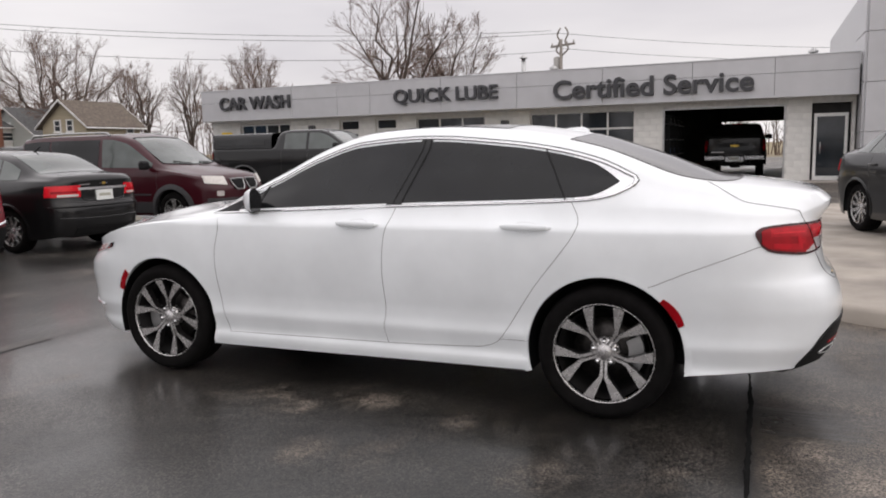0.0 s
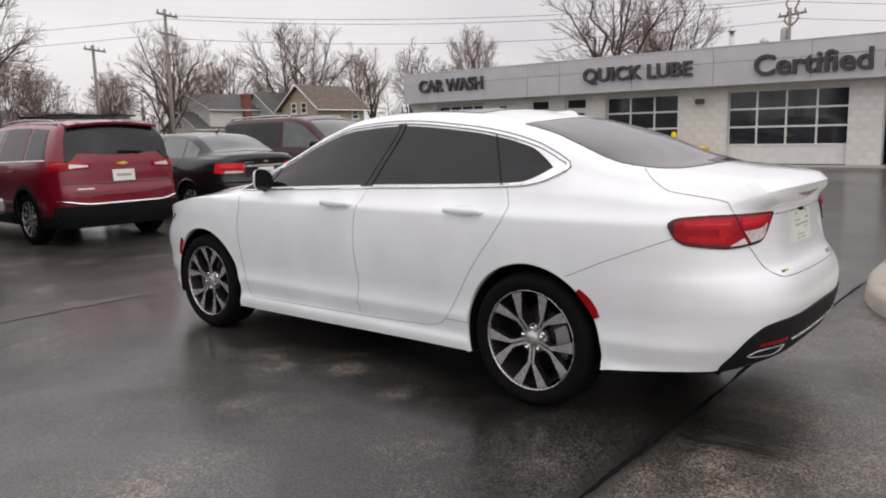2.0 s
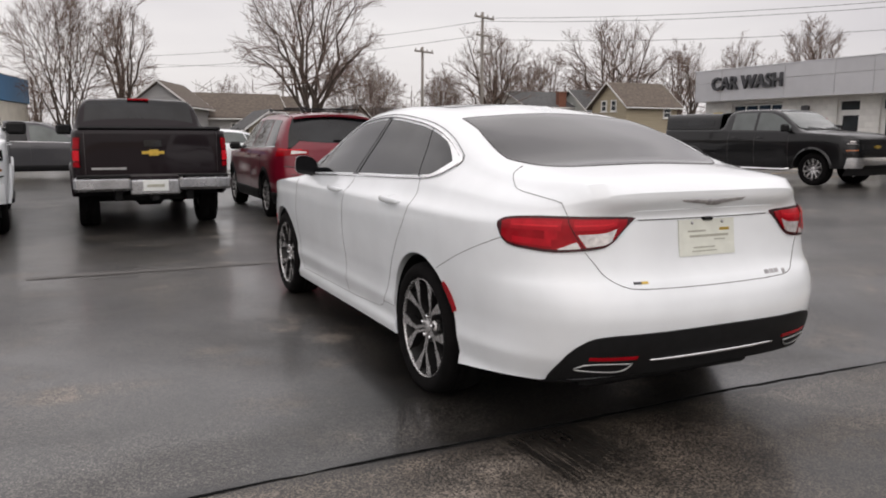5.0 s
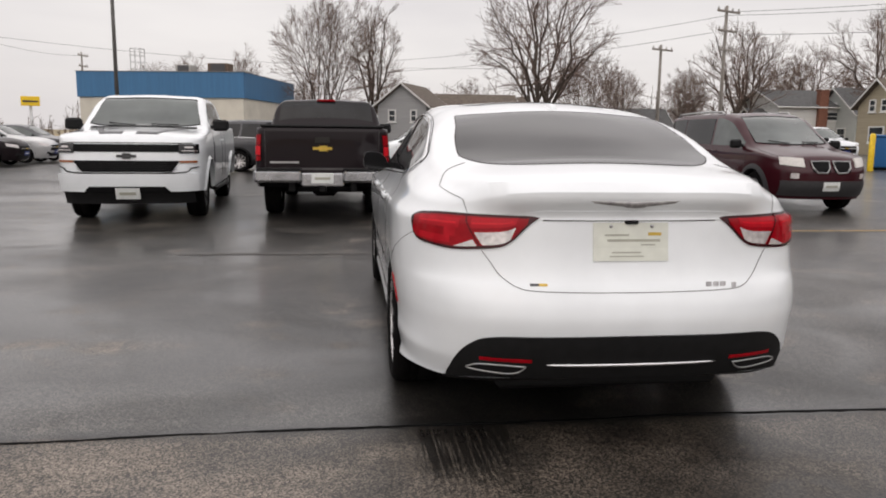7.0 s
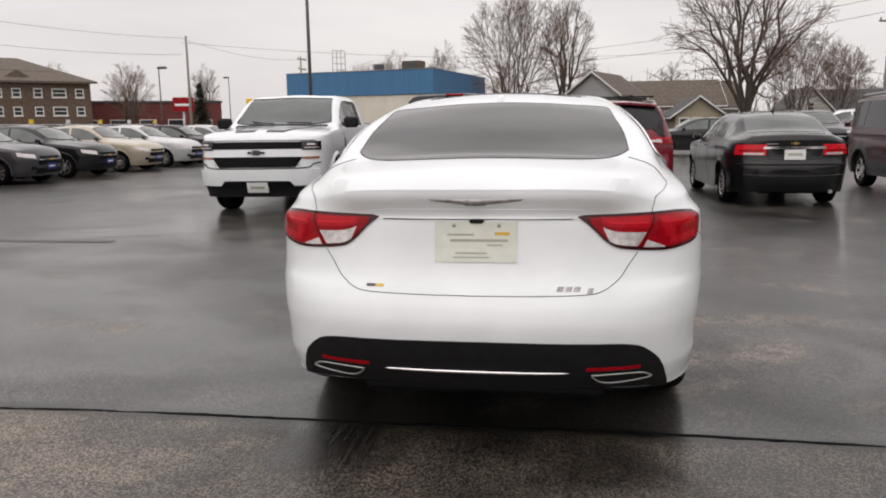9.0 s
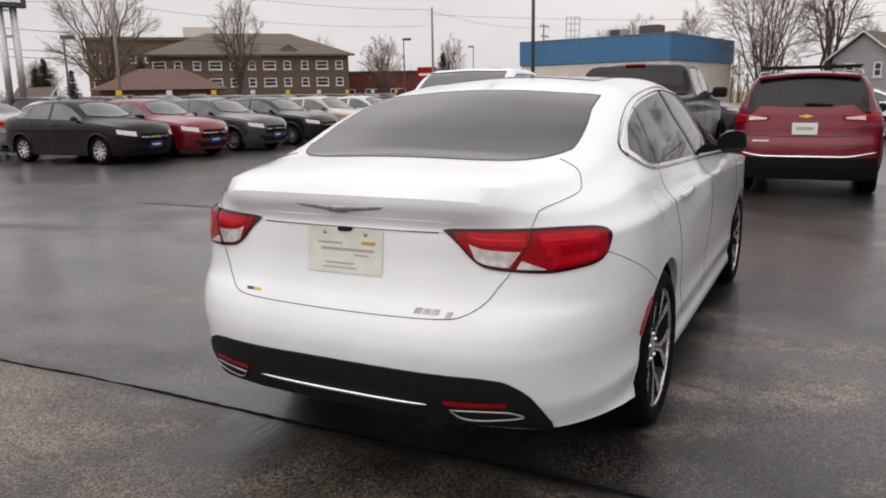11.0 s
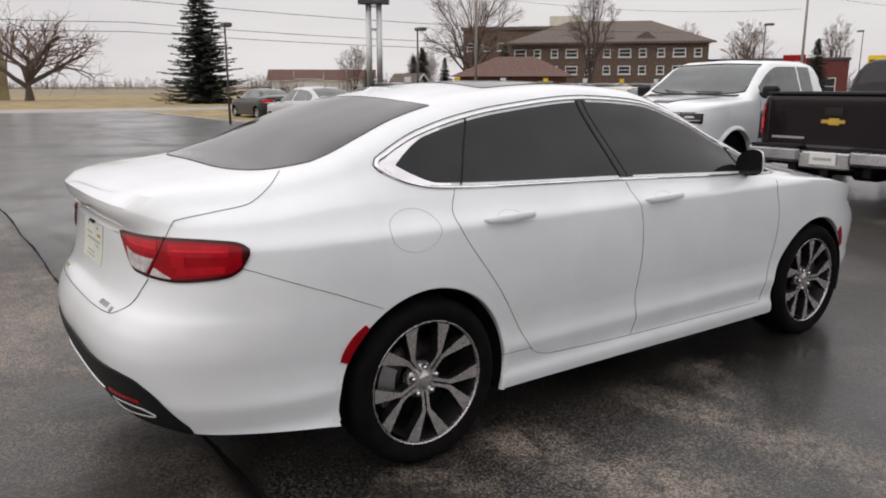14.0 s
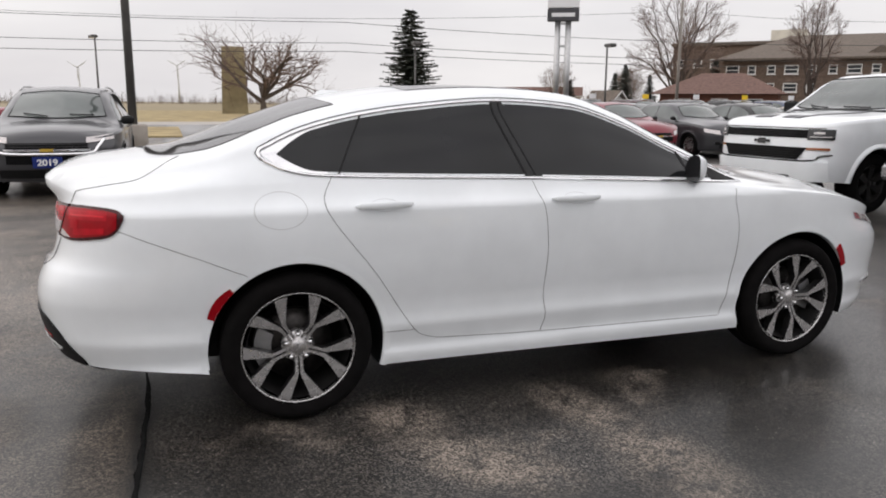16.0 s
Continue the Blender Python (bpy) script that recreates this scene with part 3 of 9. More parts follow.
def pane(sh, low, high, rear_edge, front_edge, nu, nv, out, inset=0.0):
    """A side window between slanting edges given as (y at the belt, y at the roof)."""
    def fn(u, v):
        z = 1.15
        for _ in range(5):
            q = min(1, max(0, (z - 1.05) / 0.3))
            y0, y1 = rear_edge[0] + (rear_edge[1] - rear_edge[0]) * q, front_edge[0] + (front_edge[1] - front_edge[0]) * q
            y = y0 + (y1 - y0) * u
            lo, hi = float(low(y)) + inset, float(high(y)) - inset
            if hi < lo:
                lo = hi = (lo + hi) / 2
            z = lo + (hi - lo) * v
        return (sh.glass(y, z), y, z)
    return skin(fn, nu, nv, out, 0.006)


def on_side(sh, pts, up=False):
    """Points (y, z) laid on the side skin, finely stepped."""
    out = []
    for (y0, z0), (y1, z1) in zip(pts, pts[1:]):
        k = max(2, int(math.hypot(y1 - y0, z1 - z0) / 0.03))
        for i in range(k):
            y, z = y0 + (y1 - y0) * i / k, z0 + (z1 - z0) * i / k
            out.append((y, z))
    out.append(pts[-1])
    return [((sh.glass(y, z) if z > float(sh.shoulder(y)) else sh.side(y, z)), y, z) for y, z in out]


def curve_pts(pts, n=8):
    """A rounder line through points."""
    P = [np.array(p, float) for p in pts]
    P = [2 * P[0] - P[1]] + P + [2 * P[-1] - P[-2]]
    out = []
    for i in range(1, len(P) - 2):
        for k in range(n):
            t = k / n
            out.append(tuple(0.5 * ((2 * P[i]) + (P[i + 1] - P[i - 1]) * t + (2 * P[i - 1] - 5 * P[i] + 4 * P[i + 1] - P[i + 2]) * t ** 2 + (3 * P[i] - P[i - 1] - 3 * P[i + 1] + P[i + 2]) * t ** 3)))
    out.append(tuple(P[-2]))
    return out


def white_saloon():
    sh = MAIN
    car = thing("car", pose(0, 0, 0), "glossy white four-door saloon with tinted windows parked on wet asphalt", "car")
    body = part("body", auto_smooth(sh.body("body", WHITE, 160, 58, 44), 34), car, "glossy white painted body shell")

    def both(name, g, material, label="", parent=car, smooth=True):
        for q in (g, mirror(g)):
            part(name, auto_smooth(q.mesh(name, material)) if smooth else q.mesh(name, material), parent, label)

    # arch lips and liners
    for cy in (0.0, sh.base):
        a0 = math.asin(max(-1, (0.216 - sh.wheel_r) / sh.arch_r))
        a1 = math.pi - (math.asin((0.276 - sh.wheel_r) / sh.arch_r) if cy == 0.0 else a0)
        ang = [a0 + (a1 - a0) * i / 40 for i in range(41)]
        lipg = Geo()
        rings = []
        for rr, off in ((sh.arch_r + 0.026, 0.0003), (sh.arch_r + 0.010, 0.0014), (sh.arch_r - 0.002, 0.0014), (sh.arch_r - 0.006, -0.002), (sh.arch_r - 0.006, -0.05)):
            rings.append([(sh.side(cy + rr * math.cos(a), sh.wheel_r + rr * math.sin(a)) + off, cy + rr * math.cos(a), sh.wheel_r + rr * math.sin(a)) for a in ang])
        n = len(ang)
        lipg.add([p for r in rings for p in r], [(i * n + j, i * n + j + 1, (i + 1) * n + j + 1, (i + 1) * n + j) for i in range(4) for j in range(n - 1)])
        both("arch_lip", lipg, WHITE, parent=body)
        lin = Geo()
        rings = [[(xx, cy + rr * math.cos(a), sh.wheel_r + rr * math.sin(a)) for a in ang] for xx, rr in ((sh.side(cy, 0.6) - 0.03, sh.arch_r - 0.008), (0.5, sh.arch_r - 0.008), (0.5, 0.02))]
        lin.add([p for r in rings for p in r], [(i * n + j, i * n + j + 1, (i + 1) * n + j + 1, (i + 1) * n + j) for i in range(2) for j in range(n - 1)])
        both("wheel_liner", lin, BLACK_PLASTIC)
    for nm, bounds in (("floor_pan", (-0.78, 0.78, 0.42, 2.3, 0.17, 0.24)), ("rear_floor", (-0.5, 0.5, -0.8, 0.42, 0.2, 0.3)), ("front_undertray", (-0.5, 0.5, 2.3, 3.45, 0.18, 0.28))):
        part(nm, Geo().box(*bounds, 0.02).mesh(nm, BLACK_PLASTIC), car)

    # side glass
    q_in = lambda y: 0.036 * (1 - min(1.0, max(0.0, (float(y) + 0.05) / 0.15))) ** 1.4
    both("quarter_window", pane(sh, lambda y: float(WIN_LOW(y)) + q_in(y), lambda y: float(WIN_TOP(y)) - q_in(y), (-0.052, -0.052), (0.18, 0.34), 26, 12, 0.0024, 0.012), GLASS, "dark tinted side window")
    corner = lambda y: (float(WIN_LOW(y)) + float(WIN_TOP(y))) / 2 + 0.006
    edge = lambda y: max(0.0, min(1.0, (y + 0.125) / 0.06)) ** 0.6
    both("window_corner", pane(sh, lambda y: corner(y) + (float(WIN_LOW(y)) - corner(y)) * edge(y), lambda y: corner(y) + (float(WIN_TOP(y)) - corner(y)) * edge(y), (-0.125, -0.125), (0.15, 0.2), 30, 12, 0.0012, 0.0), CHROME, "broad chrome corner of the window surround")
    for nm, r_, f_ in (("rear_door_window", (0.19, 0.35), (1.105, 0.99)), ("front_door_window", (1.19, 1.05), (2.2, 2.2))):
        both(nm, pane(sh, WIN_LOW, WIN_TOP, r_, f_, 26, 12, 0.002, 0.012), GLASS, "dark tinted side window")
    both("door_pillar", pane(sh, WIN_LOW, WIN_TOP, (1.105, 0.99), (1.1525, 1.0275), 3, 12, 0.0035, 0.004), GLASS, "gloss dark pillar cover")
    both("door_pillar", pane(sh, WIN_LOW, WIN_TOP, (1.153, 1.028), (1.19, 1.05), 3, 12, 0.0035, 0.004), GLASS, "gloss dark pillar cover")
    both("pillar_gap", pane(sh, WIN_LOW, WIN_TOP, (1.100, 0.985), (1.110, 0.995), 2, 12, 0.0045, 0.004), BLACK_PLASTIC)
    both("pillar_gap", pane(sh, WIN_LOW, WIN_TOP, (1.148, 1.023), (1.157, 1.032), 2, 12, 0.0045, 0.004), BLACK_PLASTIC)
    both("window_divider", pane(sh, WIN_LOW, WIN_TOP, (0.18, 0.34), (0.19, 0.35), 2, 10, 0.003, 0.004), BLACK_PLASTIC)
    both("window_bar", pane(sh, WIN_LOW, WIN_TOP, (2.028, 1.935), (2.046, 1.953), 2, 12, 0.0035, 0.004), BLACK_PLASTIC)
    both("mirror_sail", pane(sh, WIN_LOW, WIN_TOP, (2.16, 2.16), (2.36, 2.36), 8, 6, 0.0035, 0.002), BLACK_PLASTIC)
    ring = [(y, float(WIN_LOW(y)) - 0.004) for y in np.linspace(2.37, 0.15, 40)] + [(y, float(WIN_LOW(y)) - 0.004) for y in np.linspace(0.1, -0.1, 9)]
    tip = [(-0.119, 1.158), (-0.128, 1.176), (-0.119, 1.192)]
    upper = [(y, float(WIN_TOP(y)) + 0.004) for y in np.linspace(-0.1, 0.1, 9)] + [(y, float(WIN_TOP(y)) + 0.004) for y in np.linspace(0.15, 2.33, 44)]
    pts = [(sh.glass(y, z) + 0.003, y, z) for y, z in ring + tip + upper]
    both("window_trim", Geo().tube(pts, [0.0065] * 40 + [0.0065 + 0.0003 * k for k in range(9)] + [0.009, 0.009, 0.009] + [0.009 - 0.0001 * k for k in range(9)] + [0.0082] * (len(upper) - 9), 8, True), CHROME, "chrome window surround")
    seal = [(sh.glass(y, z) + 0.002, y, z) for y, z in [(-0.09, 1.135), (-0.125, 1.15), (-0.143, 1.176), (-0.128, 1.2), (-0.1, 1.215)] + [(y, float(WIN_TOP(y)) + 0.019) for y in np.linspace(-0.06, 2.3, 50)]]
    both("roof_seal", Geo().tube(seal, 0.0022, 5), GAP)

    # rear and front glass, sunroof
    def over(x, y, out=0.0):
        return (x, y, sh.top(x, y) + out)

    def rear_glass(u, v, s=1.0):
        x = (u * 2 - 1)
        e = 1 - abs(x) ** 9 * 0.03
        yb, yt = -0.60 + 0.03 * x * x + 0.235 * abs(x) ** 5, 0.20 + 0.04 * x * x
        y = yb + (yt - yb) * v
        w = (0.628 + 0.012 * math.sin(math.pi * min(1, v * 1.6)) + (0.57 - 0.628) * v) * e
        return over(x * w, y)

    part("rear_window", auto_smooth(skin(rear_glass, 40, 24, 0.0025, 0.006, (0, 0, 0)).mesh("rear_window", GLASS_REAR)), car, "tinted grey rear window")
    rim = [rear_glass(u, 0) for u in np.linspace(0, 1, 40)] + [rear_glass(1, v) for v in np.linspace(0.04, 0.96, 24)] + [rear_glass(u, 1) for u in np.linspace(1, 0, 40)] + [rear_glass(0, v) for v in np.linspace(0.96, 0.04, 24)]
    part("rear_window_seal", Geo().tube(rim, 0.004, 5, True).mesh("rear_window_seal", GAP, True), car)

    def wind(u, v):
        x = u * 2 - 1
        yb, yt = 2.43 - 0.26 * abs(x) ** 2.2, 1.66 - 0.06 * x * x
        return over(x * (0.70 + (0.545 - 0.70) * v), yb + (yt - yb) * v)

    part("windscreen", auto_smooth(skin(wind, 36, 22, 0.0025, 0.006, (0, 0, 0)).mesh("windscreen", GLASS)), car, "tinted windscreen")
    part("sunroof", auto_smooth(skin(lambda u, v: over((u * 2 - 1) * 0.43, 0.62 + 0.92 * v), 20, 20, 0.003, 0.006, (0, 0, 0)).mesh("sunroof", GLOSS_BLACK)), car, "black glass sunroof panel")
    fin = Geo()
    prof = [(0.25, 0.0), (0.265, 0.022), (0.29, 0.028), (0.33, 0.02), (0.40, 0.002)]
    fin.add([(s * 0.02 * (1 - h * 14), y, sh.top(0, y) + h - 0.004) for s in (-1, 1) for y, h in prof] , [(0, 1, 6, 5), (1, 2, 7, 6), (2, 3, 8, 7), (3, 4, 9, 8), (4, 3, 2, 1, 0), (5, 6, 7, 8, 9)])
    part("antenna", fin.mesh("antenna", WHITE, True), car, "white roof antenna fin")

    # shut lines
    def seam(name, pts, r=0.0015):
        both(name, Geo().tube(on_side(sh, pts), r, 5), GAP)

    seam("front_door_seam", curve_pts([(2.29, 0.965), (2.275, 0.91), (2.305, 0.78), (2.31, 0.65), (2.29, 0.45), (2.25, 0.29)]))
    seam("centre_door_seam", curve_pts([(1.13, 1.035), (1.15, 0.97), (1.175, 0.88), (1.19, 0.70), (1.182, 0.5), (1.197, 0.38), (1.18, 0.30)]))
    seam("rear_door_seam", curve_pts([(0.17, 1.075), (0.128, 0.98), (0.17, 0.88), (0.345, 0.65), (0.50, 0.41), (0.56, 0.345), (0.64, 0.318)]))
    seam("door_bottom_seam", curve_pts([(0.64, 0.318), (0.9, 0.306), (1.2, 0.297), (2.25, 0.282)]))
    seam("sill_seam", [(0.54, 0.37), (0.375, 0.37)], 0.0014)
    seam("bumper_seam", [(-0.19, 0.668), (-0.40, 0.762), (-0.55, 0.822), (-0.665, 0.868), (-0.70, 0.881)], 0.0014)

    # trunk lid seam: down from the glass, over the lamp and round under the lid
    tr = []
    for x, y in curve_pts([(0.60, -0.45), (0.69, -0.52), (0.725, -0.59), (0.735, -0.65), (0.71, -0.76), (0.672, -0.845)]):
        tr.append(sh.bend((x, y, sh.top(x, y) + 0.0012)))
    tr += [(x, sh.bend((x, sh.back(x, z), z))[1] - 0.0015, z) for x, z in ((0.668, 1.03), (0.664, 1.015), (0.658, 0.995), (0.652, 0.976))]
    both("trunk_top_seam", Geo().tube(tr, 0.0013, 5), GAP)
    low = [(0.6, 0.83), (0.57, 0.79), (0.53, 0.735), (0.47, 0.697), (0.40, 0.684), (0.2, 0.678), (0.0, 0.676)]
    pts = [(x, sh.back(x, z) - 0.001, z) for x, z in curve_pts(low)]
    pts = pts + [(-x, y, z) for x, y, z in reversed(pts[:-1])]
    part("trunk_seam", Geo().tube(pts, 0.0015, 6).mesh("trunk_seam", GAP, True), car)
    # dark tube drawn as the shade under the lid's overhanging lip
    lip_shadow = [(x, sh.back(x, 0.955) - 0.001, 0.9545) for x in np.linspace(-0.36, 0.36, 25)]
    part("spoiler_gap", Geo().tube(lip_shadow, 0.003, 5).mesh("spoiler_gap", GAP, True), car)

    # fuel door on the right side
    cy, cz = -0.06, 0.945
    circ = [(cy + 0.11 * math.cos(a), cz + 0.076 * math.sin(a)) for a in np.linspace(0, 2 * math.pi, 41)]
    part("fuel_door_seam", Geo().tube([(sh.side(y, z), y, z) for y, z in circ[:-1]], 0.0014, 5, True).mesh("fuel_door_seam", CUP, True), car)

    # door handles: a flattened grip; a grey ring draws the cup's shaded rim
    for y0 in (1.205, 0.255):
        zc, n_ = 0.952, 16
        rings = []
        for i in range(n_ + 1):
            q = i / n_
            y = y0 + 0.265 * q
            e = math.sin(math.pi * q) ** 0.27
            off, hz, hx = 0.003 + 0.025 * e, 0.004 + 0.0125 * e, 0.003 + 0.006 * e
            xs_ = sh.side(y, zc) + off
            rings.append([(xs_ + hx * math.cos(a), y, zc + 0.004 * q + hz * math.copysign(abs(math.sin(a)) ** 0.7, math.sin(a))) for a in np.linspace(0, 2 * math.pi, 13)[:-1]])
        h = Geo().add([p for r in rings for p in r], [(i * 12 + k, i * 12 + (k + 1) % 12, (i + 1) * 12 + (k + 1) % 12, (i + 1) * 12 + k) for i in range(n_) for k in range(12)] + [tuple(range(12)), tuple(range(n_ * 12, n_ * 12 + 12))])
        both("door_handle", h, WHITE, "white pull handle")
        oval = [(y0 + 0.135 + 0.062 * math.cos(a), zc + 0.0 + 0.026 * math.sin(a)) for a in np.linspace(0, 2 * math.pi, 33)]
        cup = [(sh.side(y, z) + 0.0004, y, z) for y, z in oval[:-1]]
        both("handle_cup", Geo().tube(cup, 0.001, 5, True), CUP)

    # mirrors
    outline = curve_pts([(0.872, 1.05), (0.880, 1.026), (0.91, 1.012), (0.97, 1.010), (1.03, 1.020), (1.055, 1.048), (1.052, 1.112), (1.036, 1.142), (0.98, 1.148), (0.92, 1.132), (0.884, 1.102), (0.872, 1.075), (0.872, 1.05)], 3)[:-1]
    ocx, ocz, nO = 0.96, 1.079, len(outline)

    def mirror_ring(k, y):
        return [(ocx - 0.045 + (x - ocx) * k, y - 0.035 - 0.30 * (ocx + (x - ocx) * k - 0.96), ocz + (z - ocz) * k) for x, z in outline]

    def stack(*rings):
        g_ = Geo()
        g_.add([p for r in rings for p in mirror_ring(*r)], [(i * nO + q, i * nO + (q + 1) % nO, (i + 1) * nO + (q + 1) % nO, (i + 1) * nO + q) for i in range(len(rings) - 1) for q in range(nO)] + [tuple(range(nO)), tuple(range((len(rings) - 1) * nO, len(rings) * nO))])
        return g_

    cap = stack((0.97, 2.034), (0.995, 2.031), (1.0, 2.037), (0.95, 2.052), (0.8, 2.073), (0.56, 2.09), (0.22, 2.098))
    face_ = stack((0.93, 2.026), (0.98, 2.026), (0.985, 2.04))
    for s in (1, -1):
        turn = (lambda g_: g_) if s > 0 else mirror
        mir = part("mirror", auto_smooth(turn(cap).mesh("mirror", WHITE), 50), car, "white door mirror with black glass")
        part("mirror_glass", auto_smooth(turn(face_).mesh("mirror_glass", MIRROR_DARK)), mir, "dark mirror glass")
        part("mirror_stalk", Geo().tube([(s * 0.815, 2.11, 1.025), (s * 0.86, 2.06, 1.022), (s * 0.92, 2.025, 1.03)], [0.034, 0.028, 0.02], 8).mesh("mirror_stalk", BLACK_PLASTIC, True), mir)

    # tail lamps
    def lamp_fn(lo, hi, c0, c1, inset=0.0):
        def fn(u, v):
            c = c0 + (c1 - c0) * u
            ph = radians(79.3 + (29.4 - 79.3) * c)
            z0, z1 = float(lo(c)), float(hi(c))
            z0, z1 = z0 + inset, z1 - inset
            if z1 < z0:
                z0 = z1 = (z0 + z1) / 2
            z = z0 + (z1 - z0) * v
            a, b = float(sh.wide(z)), float(sh.rear(z))
            return (a * math.cos(ph) ** (2 / sh.nr), -b * math.sin(ph) ** (2 / sh.nr), z)
        return fn

    top_ = tab((0, 0.970), (0.3, 0.973), (0.6, 0.974), (0.85, 0.968), (0.95, 0.96), (1, 0.945))
    bot_ = tab((0, 0.962), (0.06, 0.915), (0.12, 0.868), (0.18, 0.846), (0.32, 0.836), (0.5, 0.831), (0.75, 0.842), (0.88, 0.853), (0.95, 0.876), (1, 0.925))
    both("tail_lamp_bezel", skin(lamp_fn(bot_, top_, 0, 1), 40, 10, 0.006, 0.01), RED_DARK, "dark red tail lamp")
    both("tail_lamp_lens", skin(lamp_fn(bot_, top_, 0.045, 0.955, 0.012), 36, 10, 0.0085, 0.004), RED_LENS, "red tail lamp lens")
    guide = lambda k: (lambda c: float(bot_(c)) + (float(top_(c)) - float(bot_(c))) * k)
    split = lambda v: 0.30 + 0.15 * v          # the slanting joint between lid and wing lamp
    clear_in = lambda u, v: lamp_fn(guide(0.10), guide(0.48), 0.13 - 0.03 * v, split(0.08 + 0.42 * v) - 0.02)(u, v)
    both("reversing_lens", skin(clear_in, 12, 6, 0.0105, 0.004), CLEAR_LENS, "clear reversing lamp lens")
    clear_out = lambda u, v: lamp_fn(guide(0.08), lambda c: float(guide(0.10)(c)) + 0.034 * max(0.0, 1 - (c - 0.31) / 0.19), split(0.08) + 0.02 + 0.03 * v, 0.50)(u, v)
    both("reversing_lens", skin(clear_out, 10, 4, 0.0105, 0.004), CLEAR_LENS, "clear lamp lens")
    both("lamp_guide", skin(lamp_fn(guide(0.60), guide(0.88), 0.10, 0.385), 20, 3, 0.0102, 0.002), RED_GLOW)
    both("lamp_guide", skin(lamp_fn(guide(0.60), guide(0.86), 0.475, 0.88), 20, 3, 0.0102, 0.002), RED_GLOW)
    both("lamp_guide", skin(lamp_fn(guide(0.16), guide(0.36), 0.545, 0.86), 16, 3, 0.0102, 0.002), RED_GLOW)
    both("lamp_guide", skin(lamp_fn(guide(0.36), guide(0.60), 0.50, 0.60), 5, 4, 0.0102, 0.002), RED_GLOW)
    both("lamp_line", skin(lamp_fn(guide(0.71), guide(0.76), 0.12, 0.375), 20, 2, 0.0112, 0.002), RED_BRIGHT)
    both("lamp_line", skin(lamp_fn(guide(0.71), guide(0.76), 0.50, 0.86), 20, 2, 0.0112, 0.002), RED_BRIGHT)
    gapf = lambda u, v: lamp_fn(bot_, top_, split(v) - 0.003, split(v) + 0.004)(u, v)
    both("lamp_split", skin(gapf, 2, 10, 0.011, 0.003), RED_DARK)

    # side markers
    def marker(fn):
        both("side_marker", skin(fn, 3, 10, 0.006, 0.008), RED_LENS, "red side marker lamp")

    marker(lambda u, v: (lambda a, r: (sh.side(-r * math.cos(a), 0.335 + r * math.sin(a)), -r * math.cos(a), 0.335 + r * math.sin(a)))(radians(24 + 22 * v), sh.arch_r - 0.004 + 0.038 * u * (0.55 + 0.45 * math.sin(math.pi * (0.2 + 0.75 * v)))))
    marker(lambda u, v: (lambda a, r: (sh.side(2.742 + r * math.cos(a), 0.335 + r * math.sin(a)), 2.742 + r * math.cos(a), 0.335 + r * math.sin(a)))(radians(24 + 20 * v), sh.arch_r - 0.003 + 0.04 * u))

    # black rear valance, exhausts, chrome strip, reflectors
    vt, vb = tab((0, 0.508), (0.5, 0.506), (0.6, 0.495), (0.65, 0.466), (0.69, 0.42), (0.71, 0.375), (0.722, 0.335), (0.73, 0.312)), tab((0, 0.326), (0.5, 0.326), (0.62, 0.319), (0.72, 0.300), (0.8, 0.284))

    def val(u, v):
        x = (u * 2 - 1) * 0.725
        z = float(vb(abs(x))) + (float(vt(abs(x))) - float(vb(abs(x)))) * v
        return (x, sh.back(x, z), z)

    part("valance", auto_smooth(skin(val, 70, 10, 0.008, 0.02).mesh("valance", BLACK_PLASTIC)), car, "black plastic rear valance")
    under = Geo()
    xs_ = np.linspace(-0.74, 0.74, 31)
    rows = [[(x, sh.back(x, 0.34) + 0.002, 0.334 - 0.03 * (abs(x) / 0.74) ** 2) for x in xs_], [(x, sh.back(x, 0.34) + 0.06, 0.305 - 0.03 * (abs(x) / 0.74) ** 2) for x in xs_], [(x, -0.5, 0.265) for x in xs_]]
    under.add([p for r in rows for p in r], [(i * 31 + j, i * 31 + j + 1, (i + 1) * 31 + j + 1, (i + 1) * 31 + j) for i in range(2) for j in range(30)])
    part("rear_undertray", under.mesh("rear_undertray", BLACK_PLASTIC, True), car)
    strip = [(x, sh.back(x, 0.385) - 0.012, 0.384 + 0.004 * (x / 0.35) ** 2) for x in np.linspace(-0.352, 0.352, 31)]
    part("valance_strip", Geo().tube(strip, [0.0025 + 0.005 * math.sin(math.pi * i / 30) ** 0.3 for i in range(31)], 8).mesh("valance_strip", CHROME, True), car, "thin chrome strip")
    for s in (-1, 1):
        out = [(0.432, 0.379), (0.53, 0.384), (0.612, 0.383), (0.645, 0.372), (0.656, 0.359), (0.58, 0.350), (0.51, 0.345), (0.475, 0.348), (0.452, 0.358)]
        out = curve_pts(out + out[:1], 4)[:-1]
        pts = [(s * x, sh.back(x, z) - 0.014, z) for x, z in out]
        ex = part("exhaust_tip", Geo().tube(pts, 0.0035, 8, True).mesh("exhaust_tip", STEEL, True), car, "chrome trapezoid exhaust tip")
        n = len(pts)
        g = Geo().add([(x, y + 0.004, z) for x, y, z in pts] + [(x * 0.98, y + 0.07, z) for x, y, z in pts], [(i, (i + 1) % n, n + (i + 1) % n, n + i) for i in range(n)] + [tuple(range(n, 2 * n))])
        part("exhaust_pipe", g.mesh("exhaust_pipe", GLOSS_BLACK), ex)
        rf = skin(lambda u, v: (s * (0.41 + 0.2 * u), sh.back(0.41 + 0.2 * u, 0.400 + 0.014 * v), 0.400 + 0.014 * v + 0.004 * u), 8, 2, 0.011, 0.01)
